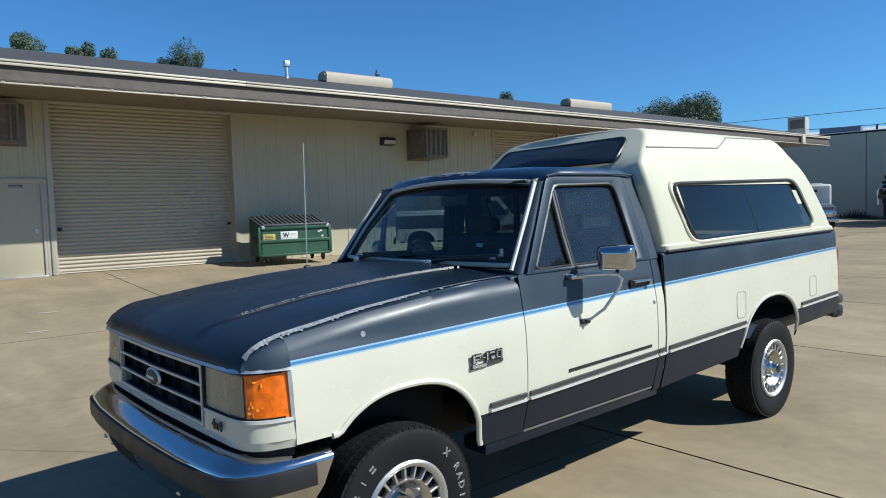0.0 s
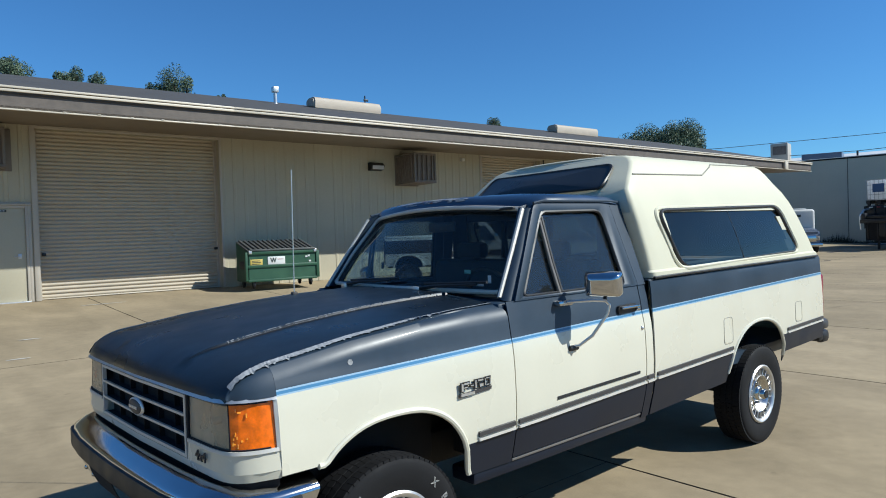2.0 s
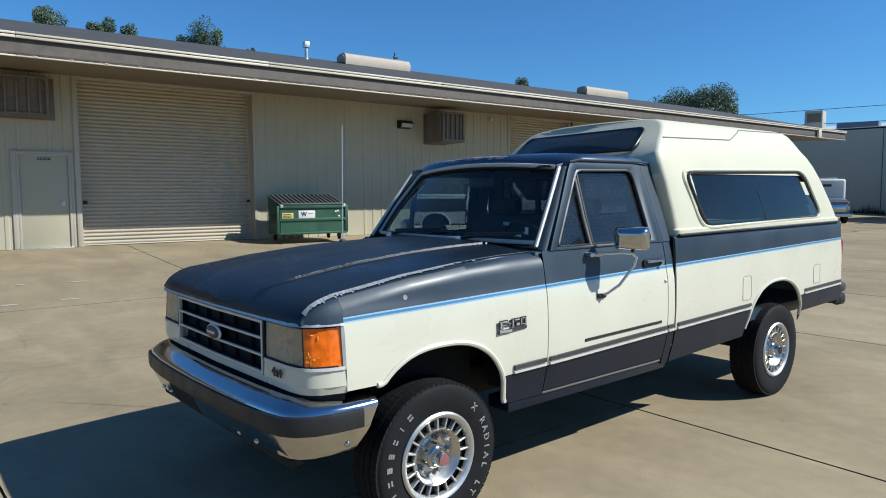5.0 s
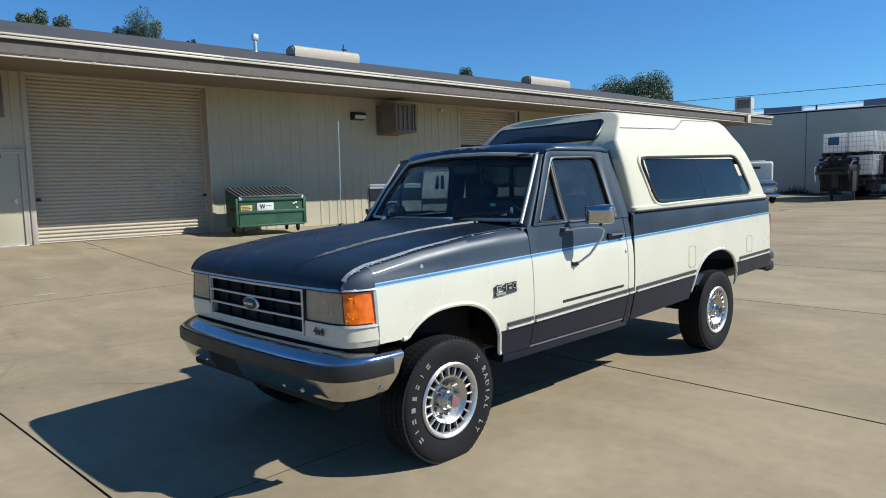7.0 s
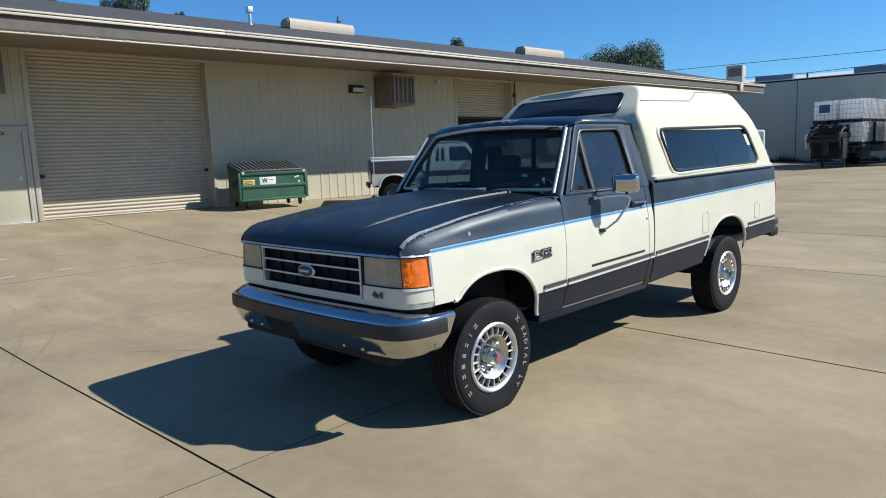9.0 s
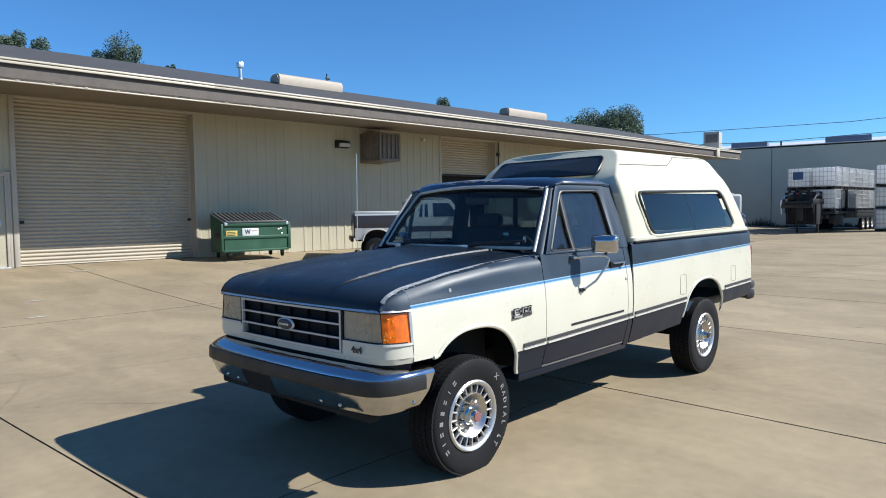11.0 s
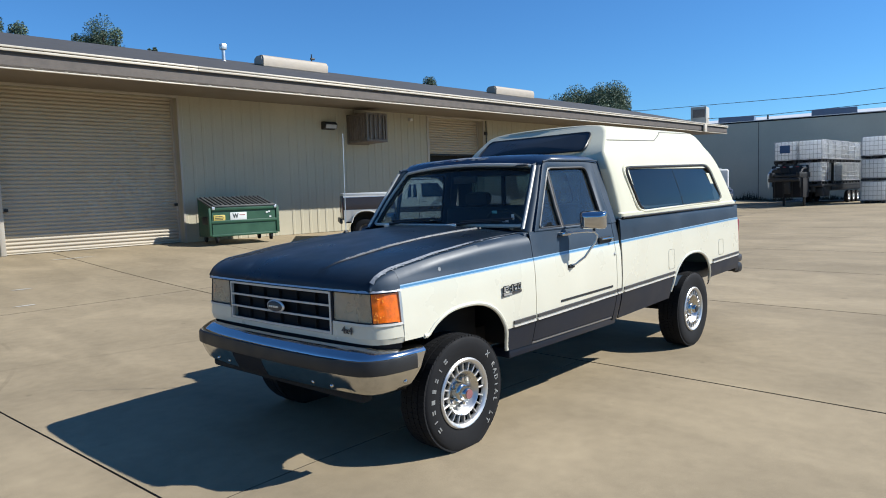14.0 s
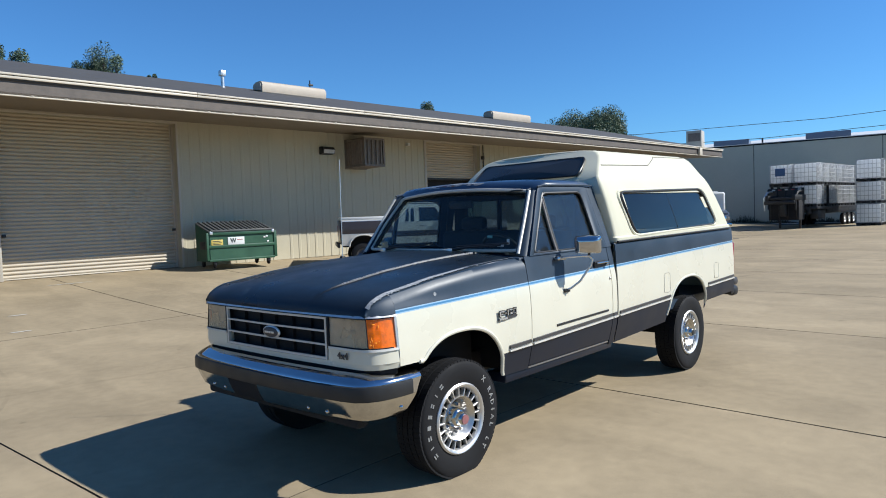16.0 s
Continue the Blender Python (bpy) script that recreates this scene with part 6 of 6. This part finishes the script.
        part("dash", bm, PAINT_MARK, marks, smooth=0)
    for k, (x, y, r) in enumerate(((1.221, -2.227, 0.010),)):
        bm = bmesh.new()
        bmesh.ops.create_icosphere(bm, subdivisions=1, radius=r)
        for v in bm.verts:
            v.co *= 0.8 + 0.4 * noise.random()
            v.co.z *= 0.5
        ob = part("pebble", bm, BLACK_STEEL, None, smooth=0)
        ob.location = (x, y, rise(x, y) + r * 0.3)
        tagged(ob, "small dark pebble lying on the concrete", "pebble", "pebbles")


# ---- the second pickup, by the wall ----
def simple_wheel(parent, x, y, r, s, q=None):
    m = pose(x, y, r, 0, 0, 0 if s < 0 else 180)
    bm = bmesh.new()
    revolve(bm, [(r * 0.58, -0.08), (r * 0.62, -0.10), (r * 0.92, -0.10), (r, -0.08), (r, 0.08), (r * 0.92, 0.10), (r * 0.58, 0.08)], 32)
    bmesh.ops.transform(bm, matrix=m, verts=bm.verts)
    w = part("wheel", bm, RUBBER, parent)
    bm = bmesh.new()
    revolve(bm, [(r * 0.6, -0.09), (r * 0.52, -0.085), (r * 0.45, -0.05), (r * 0.3, -0.06), (r * 0.2, -0.09), (0, -0.095)], 24)
    bmesh.ops.transform(bm, matrix=m, verts=bm.verts)
    part("rim", bm, q or SILVER, w)


def second_pickup():
    """Stands askew, tail towards the wall; turned, scaled and shortened to fit the camera's view."""
    p = B @ Vector((7.36, -3.0, 0))
    t = thing("parked_pickup", "brown and white extended-cab pickup with covered bed near the wall", "pickup truck", pose(p.x, p.y, rise(p.x + 1.5, p.y - 1.5) + 0.02, 0, 0, -35.9) @ Matrix.Scale(0.96, 4))
    C, AX = 0.97, (0.66, 4.15)

    def low(x):
        for a in AX:
            z = arch(x, a, 0.42, 0.42, 0.56, 0.42, 2.3)
            if z:
                return z
        return 0.68
    half = [(0.56, 0.90), (0.76, 0.95), (1.06, 0.965), (1.36, 0.95), (1.46, 0.93)]
    for s in (-1, 1):
        for name, x0, x1, top, belt in (("bed_side", 0.03, 1.49, 1.42, 1.385), ("cab_side", 1.52, 2.22, 1.30, 1.06), ("front_door", 2.24, 3.22, 1.30, 1.06), ("front_fender", 3.24, 5.0, 1.26, 1.06)):
            rows = []
            for x in columns(x0, x1, 0.04):
                a = low(x)
                band = 1.0 if name == "bed_side" else 0.87
                zs = [a, max(a, band - 0.01), max(a, band + 0.015), belt - 0.012, belt, (belt + top) / 2, top]
                rows.append([Vector((x, C + s * (lerp(max(z, a), half)), max(z, a))) for z in zs])
            bm = bmesh.new()
            grid(bm, rows, mi=lambda i, j: (1, 2, 0, 2, 1, 1)[j])
            bmesh.ops.dissolve_degenerate(bm, dist=1e-4, edges=bm.edges)
            part(name, bm, [BROWN, CREAM_TRUCK, SILVER], t, thick=0.01)
        for a in AX:
            bm = bmesh.new()
            pts = [(a - 0.415 + 0.83 * k / 24, C + s * 0.962, max(0.60, low(a - 0.415 + 0.83 * k / 24))) for k in range(25)]
            tube(bm, pts, 0.022, 6)
            part("arch_trim", bm, CREAM_TRUCK, t)
        y = lambda z: C + s * (0.90 - 0.25 * (z - 1.30))
        for name, q in (("quarter_glass", [(1.90, 1.32), (2.01, 1.32), (2.03, 1.70), (1.98, 1.70)]), ("rear_side_glass", [(2.07, 1.32), (2.18, 1.32), (2.18, 1.70), (2.10, 1.70)]), ("front_side_glass", [(2.34, 1.32), (3.10, 1.32), (2.82, 1.72), (2.34, 1.72)])):
            bm = bmesh.new()
            prism(bm, [Vector((a, y(b) + s * 0.004, b)) for a, b in q], (0, s * 0.006, 0))
            part(name, bm, CAP_GLASS, t, smooth=0)
        bm = bmesh.new()
        prism(bm, [Vector((a, y(b), b)) for a, b in ((1.53, 1.30), (3.24, 1.30), (2.88, 1.82), (1.62, 1.82))], (0, -s * 0.02, 0))
        part("cab_frame", bm, CREAM_TRUCK, t, smooth=0)
        part("door_mirror", one_box(3.02, 3.12, C + s * 1.0 - 0.1, C + s * 1.0 + 0.1, 1.34, 1.5, 0.02), CHROME, t)
        part("door_handle", one_box(2.32, 2.46, min(C + s * 0.945, C + s * 0.965), max(C + s * 0.945, C + s * 0.965), 1.17, 1.20, 0.006), BLACK_STEEL, t)
        for x in AX:
            simple_wheel(t, x, C + s * 0.84, 0.37, s, GREY_TRIM)
    bm = bmesh.new()
    grid(bm, [[Vector((x, C + y, z - 0.03 * (y / 0.75) ** 2)) for y in (-0.77, -0.5, 0, 0.5, 0.77)] for x, z in ((1.62, 1.82), (1.7, 1.87), (2.2, 1.89), (2.8, 1.87), (2.88, 1.82))])
    part("cab_roof", bm, CREAM_TRUCK, t, thick=0.02)
    bm = bmesh.new()
    grid(bm, [[Vector((3.24, C + y, 1.30)), Vector((2.89, C + y * 0.9, 1.815))] for y in (-0.84, 0, 0.84)])
    part("windscreen", bm, CAP_GLASS, t, thick=0.006)
    bm = bmesh.new()
    grid(bm, [[Vector((1.54, C + y, 1.30)), Vector((1.63, C + y * 0.9, 1.815))] for y in (-0.84, 0, 0.84)])
    part("rear_screen", bm, CAP_GLASS, t, thick=0.006)
    bm = bmesh.new()
    grid(bm, [[Vector((x, C + y, z - 0.06 * (y / 0.9) ** 2)) for y in (-0.92, -0.6, 0, 0.6, 0.92)] for x, z in ((3.24, 1.31), (4.1, 1.30), (4.8, 1.27), (5.0, 1.18))])
    part("hood", bm, CREAM_TRUCK, t, thick=0.02)
    part("bed_cover", one_box(0.02, 1.50, 0.04, 1.90, 1.415, 1.50, 0.02), SIGN_WHITE, t, "white flat bed cover")
    part("tailgate", one_box(0.0, 0.05, 0.12, 1.82, 0.72, 1.42, 0.015), BROWN, t)
    part("chassis", one_box(0.1, 4.9, 0.45, 1.49, 0.62, 0.95), UNDER, t)
    part("bed_tub", one_box(0.08, 1.46, 0.12, 1.82, 0.9, 1.40), UNDER, t)
    part("grille", one_box(4.95, 5.02, 0.25, 1.69, 0.8, 1.15, 0.02), CHROME, t)
    part("rear_bumper", one_box(-0.09, -0.01, 0.06, 1.88, 0.62, 0.76, 0.03), BLACK_STEEL, t)
    part("front_bumper", one_box(5.0, 5.12, 0.03, 1.91, 0.58, 0.78, 0.03), CHROME, t)
    for q in (0.09, 1.79):
        part("tail_lamp", one_box(-0.008, 0.0, q - 0.05, q + 0.07, 0.92, 1.25, 0.002), RED_LENS, t)


# ---- far end of the yard ----
def far_building():
    f = thing("far_building", "grey-green tilt-up warehouse with a white parapet cap", "building", pose(46.5, 12.0, 0.22, 0, 0, 12.0))
    H = 5.66
    # southern panels are unseen, added to even the canopy window's reflection
    for k in range(-8, 3):
        y0, y1 = k * 7.6 + 0.2, k * 7.6 + 7.76
        part("wall_panel", one_box(0, 0.25, y0, y1, -0.3, H, 0.02), TILT_WALL, f, smooth=0)
        part("panel_joint", one_box(0.012, 0.2, y1, y1 + 0.04, -0.3, H), JOINT_GREY, f, smooth=0)
    # near-black strip paints the shadow below the parapet cap
    part("cap_shadow_strip", one_box(-0.012, -0.001, -60.7, 22.5, H - 0.09, H - 0.002), NEAR_BLACK, f, "dark strip painted as the cap's shadow", smooth=0)
    part("parapet_cap", one_box(-0.03, 0.30, -60.7, 22.5, H, H + 0.05, 0.015), PARAPET, f)
    bm = bmesh.new()
    prism(bm, [(0.3, -60.7, H - 0.1), (7.0, -60.7, H + 0.86), (22, -60.7, H - 0.2), (22, -60.7, H - 0.4), (0.3, -60.7, H - 0.3)], (0, 83.2, 0))
    part("roof", bm, PARAPET, f, "low white sheet roof", smooth=0)
    walk_strip = thing("pavement_strip", "pale concrete walk along the foot of the warehouse", "pavement", f.matrix_world.copy(), kind="structure")
    part("slab_edge", one_box(-1.0, -0.02, -60, 5.5, -0.1, 0.035, 0.01), PARAPET, walk_strip)
    # dark strip laid on the ground to deepen the warehouse's shadow
    lane = thing("asphalt_lane", "dark ground strip deepening the warehouse's shadow", "road", f.matrix_world.copy(), kind="structure")
    part("asphalt", one_box(-3.3, -1.02, -60, 3.0, -0.1, 0.012), DARK_GROUND, lane, smooth=0)
    part("side_wall", one_box(0.2, 22, 22.3, 22.55, -0.3, H), TILT_WALL, f)
    for y0, y1, h in ((0.6, 3.0, 0.52), (-5.7, -3.0, 0.56)):
        part("roof_duct", one_box(1.2, 2.6, y0, y1, H - 0.2, H + h, 0.05), BLUE_GREY, f, "low blue-grey roof duct")
    part("roof_unit", one_box(1.0, 2.3, 2.8 + 1.0, 2.8 + 2.1, H - 0.2, H + 1.45, 0.04), TRIM_TAN, f, "grey rooftop cooling unit")
    part("roof_unit", one_box(1.0, 2.6, -11.2, -8.6, H - 0.2, H + 1.25, 0.04), GREY_TRIM, f, "dark rooftop unit")
    part("unit_louvre", one_box(0.985, 1.0, 2.8 + 1.1, 2.8 + 1.95, H + 0.65, H + 1.25), RUST, f)
    for y in (-0.35,):
        bm = bmesh.new()
        tube(bm, [(0.5, y, H - 0.2), (0.5, y, H + 0.42)], 0.06, 8)
        part("vent_pipe", bm, BLACK_STEEL, f)
    bm = bmesh.new()
    rng = random.Random(5)
    for _ in range(5200):
        y = rng.uniform(-7.5, 8)
        h = (0.12 + 0.75 * rng.random() ** 2) * (0.55 + 0.45 * math.sin(y * 1.9) * math.sin(y * 0.7 + 1)) * (1.0 if y > -2 else 0.6)
        x = -0.15 - 0.6 * rng.random()
        a = rng.uniform(0, 3.14)
        w = 0.012 + 0.03 * rng.random()
        dx, dy, ln = math.cos(a) * w, math.sin(a) * w, rng.uniform(-0.2, 0.2)
        bm.faces.new([bm.verts.new(p) for p in ((x - dx, y - dy, 0), (x + dx, y + dy, 0), (x + ln * 0.7, y + ln, h))])
    tagged(part("weeds", bm, DRY, None, smooth=0), "dry weeds along the foot of the far wall", "weeds", kind="stuff").matrix_world = f.matrix_world.copy()


def tote():
    t = thing("liquid_tote", "white plastic liquid tote in a steel cage on a pallet", "liquid tote", pose(0, 0, 0), group="stacked totes")
    part("tank", one_box(-0.56, 0.56, -0.56, 0.56, 0.16, 1.18, 0.10, seg=3), TOTE, t)
    bm = bmesh.new()
    for k in range(7):
        q = -0.58 + 1.16 * k / 6
        for o in (-0.585, 0.585):
            box(bm, q - 0.008, q + 0.008, o - 0.012, o + 0.012, 0.14, 1.21)
            box(bm, o - 0.008, o + 0.008, q - 0.008, q + 0.008, 0.14, 1.21)
    for k in range(5):
        z = 0.18 + 1.0 * k / 4
        for o in (-0.598, 0.598):
            box(bm, -0.6, 0.6, o - 0.012, o + 0.012, z - 0.012, z + 0.012)
            box(bm, o - 0.008, o + 0.008, -0.6, 0.6, z - 0.012, z + 0.012)
    part("cage", bm, CAGE, t, smooth=0)
    bm = bmesh.new()
    box(bm, -0.6, 0.6, -0.6, 0.6, 0.11, 0.14)
    for a in (-0.5, 0.0, 0.5):
        for b in (-0.5, 0.0, 0.5):
            box(bm, a - 0.09, a + 0.09, b - 0.09, b + 0.09, 0.0, 0.11)
    part("pallet", bm, BLACK_STEEL, t, smooth=0)
    bm = bmesh.new()
    tube(bm, [(0, 0, 1.17), (0, 0, 1.22)], 0.11, 14)
    part("cap", bm, SIGN_DARK, t)
    return t


def trailer_and_totes():
    T = pose(37.6, 7.35, 0.22, 0, 0, -3.5)
    r = thing("flatbed_trailer", "dark gooseneck flatbed trailer loaded with liquid totes", "trailer", T)
    part("deck", one_box(0.0, 8.6, -1.28, 1.28, 0.88, 1.04, 0.02), BLACK_STEEL, r)
    for s in (-0.86, 0.86):
        part("gooseneck_beam", one_box(-1.6, 0.2, s * 0.8 + 0.1 - 0.09, s * 0.8 + 0.1 + 0.09, 1.42, 1.72, 0.03), BLACK_STEEL, r)
    for x in (-1.5, -1.05, -0.6):
        part("gooseneck_cross", one_box(x, x + 0.1, -0.58, 0.78, 1.45, 1.6, 0.02), BLACK_STEEL, r)
    # near-black block added to fill the dark area under the gooseneck
    part("winch_box", one_box(-1.05, -0.12, -0.68, 0.90, 0.34, 1.42, 0.05), NEAR_BLACK, r, "near-black block filling the space under the gooseneck")
    for k in range(4):
        part("box_rib", one_box(-1.08, -1.05, -0.60 + 0.45 * k, -0.54 + 0.45 * k, 0.40, 1.38, 0.01), BLACK_STEEL, r)
    part("headboard", one_box(-0.10, 0.0, -0.62, 1.28, 1.0, 2.12, 0.03), BLACK_STEEL, r)
    for k in range(5):
        part("headboard_rib", one_box(-0.15, -0.10, -0.60 + 0.45 * k, -0.52 + 0.45 * k, 0.95, 2.10, 0.01), BLACK_STEEL, r)
    part("nose_frame", one_box(-1.7, -1.56, -0.68, 0.92, 1.22, 1.42, 0.04), BLACK_STEEL, r)
    part("coupler", one_box(-1.5, -1.25, -0.14, 0.14, 0.55, 1.42, 0.04), BLACK_STEEL, r)
    for k in range(5):
        part("marker_lamp", one_box(-0.19, -0.15, -0.52 + 0.34 * k, -0.34 + 0.34 * k, 2.0, 2.07, 0.02), SIGN_RED if k % 2 else SIGN_WHITE, r, "small marker lamp")
    bm = bmesh.new()
    tube(bm, [(-1.3, 1.0, 0.9), (-1.35, 1.02, 1.6), (-0.9, 1.0, 1.9), (-0.2, 1.0, 1.95)], 0.05, 8)
    part("tie_frame", bm, STEEL, r)
    bm = bmesh.new()
    tube(bm, [(-1.3, -0.6, 0.9), (-1.35, -0.62, 1.6), (-0.9, -0.6, 1.9), (-0.2, -0.6, 1.95)], 0.05, 8)
    part("tie_frame", bm, BLACK_STEEL, r)
    for s in (-0.62, 0.42):
        part("landing_leg", one_box(-0.75, -0.63, s - 0.05, s + 0.05, -0.12, 1.42, 0.01), BLACK_STEEL, r)
    for s in (-0.8, 0.8):
        part("frame_rail", one_box(0.0, 8.5, s - 0.08, s + 0.08, 0.62, 0.9, 0.01), BLACK_STEEL, r)
    part("tool_box", one_box(0.4, 1.6, -1.2, -0.8, 0.35, 0.85, 0.02), BLACK_STEEL, r)
    part("side_skirt", one_box(1.7, 8.5, -1.27, -1.22, 0.66, 0.90, 0.01), BLACK_STEEL, r)
    for ob in r.children:
        ob.location.z += 0.12
    for x in (5.2, 6.1, 7.0):
        for s in (-1, 1):
            simple_wheel(r, x, s * 1.12, 0.36, s)
    T = T @ pose(0, 0, 0.12)
    proto = tote()
    plate = thing("label_plate", "blue sign plate fixed to the front tote's cage", "sign", T @ pose(0.62, 0.64, 1.04 + 1.225))
    part("sheet", one_box(-0.625, -0.612, -0.27, 0.27, 0.55, 0.98), TOTE_BLUE, plate)
    spots = [(0.62 + 1.22 * i, y, 1.04 + 1.225 * k) for k in (0, 1) for i in range(6) for y in (-0.64, 0.64) if not (k == 0 and i == 0 and y > 0) and not (k == 0 and i == 1 and y < 0) and not (k == 0 and i in (2, 3) and y > 0)]
    # the stack beside the trailer stands on the ground
    stack = [(40.4 + 1.3 * i, 4.12 - 1.25 * j, 0.224 + 1.235 * k) for i in (0, 1) for j in (0,) for k in range(3)]
    poses = [T @ pose(*p) for p in spots] + [pose(x, y, z, 0, 0, 2.0) for x, y, z in stack]
    # low blocks carry the two front upper totes
    proto.matrix_world = poses[0]
    for p in poses[1:]:
        copy_thing(proto, p)
    for x, y in ((1.84, -0.62), (0.62, 0.62)):
        d = thing("steel_drum_rack", "dark steel cribbing under the upper totes on the trailer", "rack", T @ pose(x, y, 1.04))
        for a in (-0.5, 0.5):
            for b in (-0.5, 0.5):
                part("post", one_box(a - 0.06, a + 0.06, b - 0.06, b + 0.06, 0, 1.18), BLACK_STEEL, d)
        part("top_plate", one_box(-0.6, 0.6, -0.6, 0.6, 1.18, 1.22), BLACK_STEEL, d)


def far_truck():
    t = thing("utility_truck", "blue-grey old truck with a white box body, parked far off", "truck", pose(32.45, 9.70, 0.20, 0, 0, 34))
    bm = bmesh.new()
    prism(bm, [(0.25, -0.8, 0.35), (0.22, -0.8, 0.95), (0.36, -0.8, 1.14), (1.4, -0.8, 1.24), (1.4, -0.8, 0.35)], (0, 1.6, 0))
    bmesh.ops.bevel(bm, geom=list(bm.edges), offset=0.10, segments=4, affect="EDGES")
    part("hood", bm, BLUE_GREY, t)
    part("grille", one_box(0.18, 0.26, -0.6, 0.6, 0.55, 0.86, 0.02), CHROME, t)
    for s in (-0.66, 0.66):
        part("headlamp", one_box(0.19, 0.28, s - 0.1, s + 0.1, 0.62, 0.82, 0.03), LENS, t)
    part("bumper", one_box(0.07, 0.20, -0.85, 0.85, 0.32, 0.48, 0.03), CHROME, t)
    part("box_body", one_box(1.3, 3.6, -0.85, 0.85, 0.6, 2.16, 0.13, seg=4), SIGN_WHITE, t)
    part("roof_cap", one_box(1.5, 3.0, -0.5, 0.5, 2.15, 2.22, 0.03), SIGN_WHITE, t)
    part("vent", one_box(1.28, 1.3, -0.2, 0.2, 1.78, 1.9), SIGN_DARK, t)
    for x in (0.85, 3.0):
        for s in (-1, 1):
            simple_wheel(t, x, s * 0.70, 0.34, s)


def tree(x, y, z, h, spread, seed, leaves, small=0.8):
    """A tapered trunk, forking limbs, and a crown of many small leaf sprays round uneven clumps."""
    rng = random.Random(seed)
    t = thing("tree", "broad leafy shade tree standing behind the buildings", "tree", pose(x, y, z), group="trees behind the yard")
    bm = bmesh.new()
    tube(bm, [(0, 0, -0.5), (0.1, 0, h * 0.3), (0.0, 0.1, h * 0.55), (0.1, 0, h * 0.85)], [h * 0.035, h * 0.028, h * 0.018, h * 0.005], 8)
    clumps = []
    for k in range(30):
        a, e = rng.uniform(0, 6.28), rng.uniform(0.1, 1.0)
        r = spread * (0.35 + 0.6 * rng.random()) * (1 - 0.55 * e * e)
        c = Vector((r * math.cos(a), r * math.sin(a), h * (0.48 + 0.46 * e)))
        clumps.append((c, spread * rng.uniform(0.17, 0.36)))
        s0 = Vector((0, 0, h * rng.uniform(0.25, 0.5)))
        tube(bm, [s0, s0.lerp(c, 0.5) + Vector((0, 0, h * 0.03)), c], [h * 0.014, h * 0.008, h * 0.003], 5)
    part("trunk", bm, BARK, t)
    vs, fs, mi = [], [], []
    for k in range(leaves):
        c, r = clumps[k % len(clumps)]
        d = Vector((rng.gauss(0, 1), rng.gauss(0, 1), rng.gauss(0, 1.0)))
        d = d.normalized() * r * (0.45 + 0.75 * rng.random() ** 0.7)
        p = c + Vector((d.x, d.y, d.z * 1.45))
        n1 = Vector((rng.uniform(-1, 1), rng.uniform(-1, 1), rng.uniform(-0.3, 1))).normalized()
        u = n1.orthogonal().normalized()
        w = n1.cross(u)
        q = rng.uniform(0.07, 0.15) * small
        i = len(vs)
        vs += [p - u * q, p - w * q * 0.45, p + u * q, p + w * q * 0.45]
        fs.append((i, i + 1, i + 2, i + 3))
        mi.append(0 if rng.random() < 0.6 else 1)
    me = bpy.data.meshes.new("crown")
    me.from_pydata(vs, [], fs)
    me.materials.append(LEAF)
    me.materials.append(LEAF_LIT)
    me.polygons.foreach_set("material_index", mi)
    ob = new("crown", me)
    ob.parent = t


def behind():
    # places along and behind the long building
    for k, (u, v, h, sp) in enumerate(((2.3, 26, 12.2, 1.5), (4.75, 26, 12.05, 1.15), (6.2, 26, 11.9, 1.05), (10.45, 25, 12.25, 1.5), (9.1, 25, 11.7, 0.8), (13.6, 25.5, 11.8, 0.6), (37.2, 25, 11.6, 1.0))):
        p = B @ Vector((u, v, 0))
        tree(p.x, p.y, 0.4, h, sp * 1.1, 20 + k, 26000 if sp > 0.9 else 15000, 0.48)
    tree(60.5, 31.5, 0.4, 10.9, 4.2, 40, 60000)
    tree(60.0, 34.8, 0.4, 11.7, 3.5, 41, 42000)
    for name, pts in (("high", [(58, 60, 12.0), (60, 27.6, 9.15), (61, 10.7, 8.75), (63.2, -80, 10.64)]), ("low", [(47.2, 19.0, 6.55), (47.6, 11.9, 6.33), (49.0, 7.6, 6.5), (53, -12, 7.0)])):
        w = thing("overhead_cable", "thin dark overhead cable across the sky", "cable", pose(0, 0, 0), group="overhead cables")
        bm = bmesh.new()
        tube(bm, pts, 0.024 if name == "high" else 0.02, 6)
        part("wire", bm, BLACK_STEEL, w)
    for x, y, h in ((58, 60, 12.5), (63.2, -80, 11.2)):
        p = thing("utility_pole", "wooden utility pole carrying the overhead cable", "utility pole", pose(x, y, 0.4), group="utility poles")
        bm = bmesh.new()
        tube(bm, [(0, 0, -0.5), (0, 0, h)], [0.16, 0.11], 10)
        part("shaft", bm, BARK, p)
        part("cross_arm", one_box(-0.06, 0.06, -1.1, 1.1, h - 0.9, h - 0.75), BARK, p)


def yard_south():
    """Unseen plain workshop added behind the viewer to block low sky and give reflections."""
    w = thing("wall_south", "plain tan wall added out of view behind the viewer", "wall", pose(-42, -46.0, 0, 0, 0, -2.9), kind="structure")
    part("wall_sheet", one_box(-34, 34, -8, 0, -0.1, 3.4), SIDING, w, smooth=0)
    part("eave", one_box(-34.3, 34.3, -8.2, 0.5, 3.4, 3.6), FASCIA, w, smooth=0)
    for k in range(6):
        part("door_panel", one_box(-28 + 10 * k, -24 + 10 * k, 0.005, 0.03, 0, 3.0), DOOR_TAN, w, smooth=0)


yard_south()
second_pickup()
far_building()
trailer_and_totes()
far_truck()
behind()
pavement()
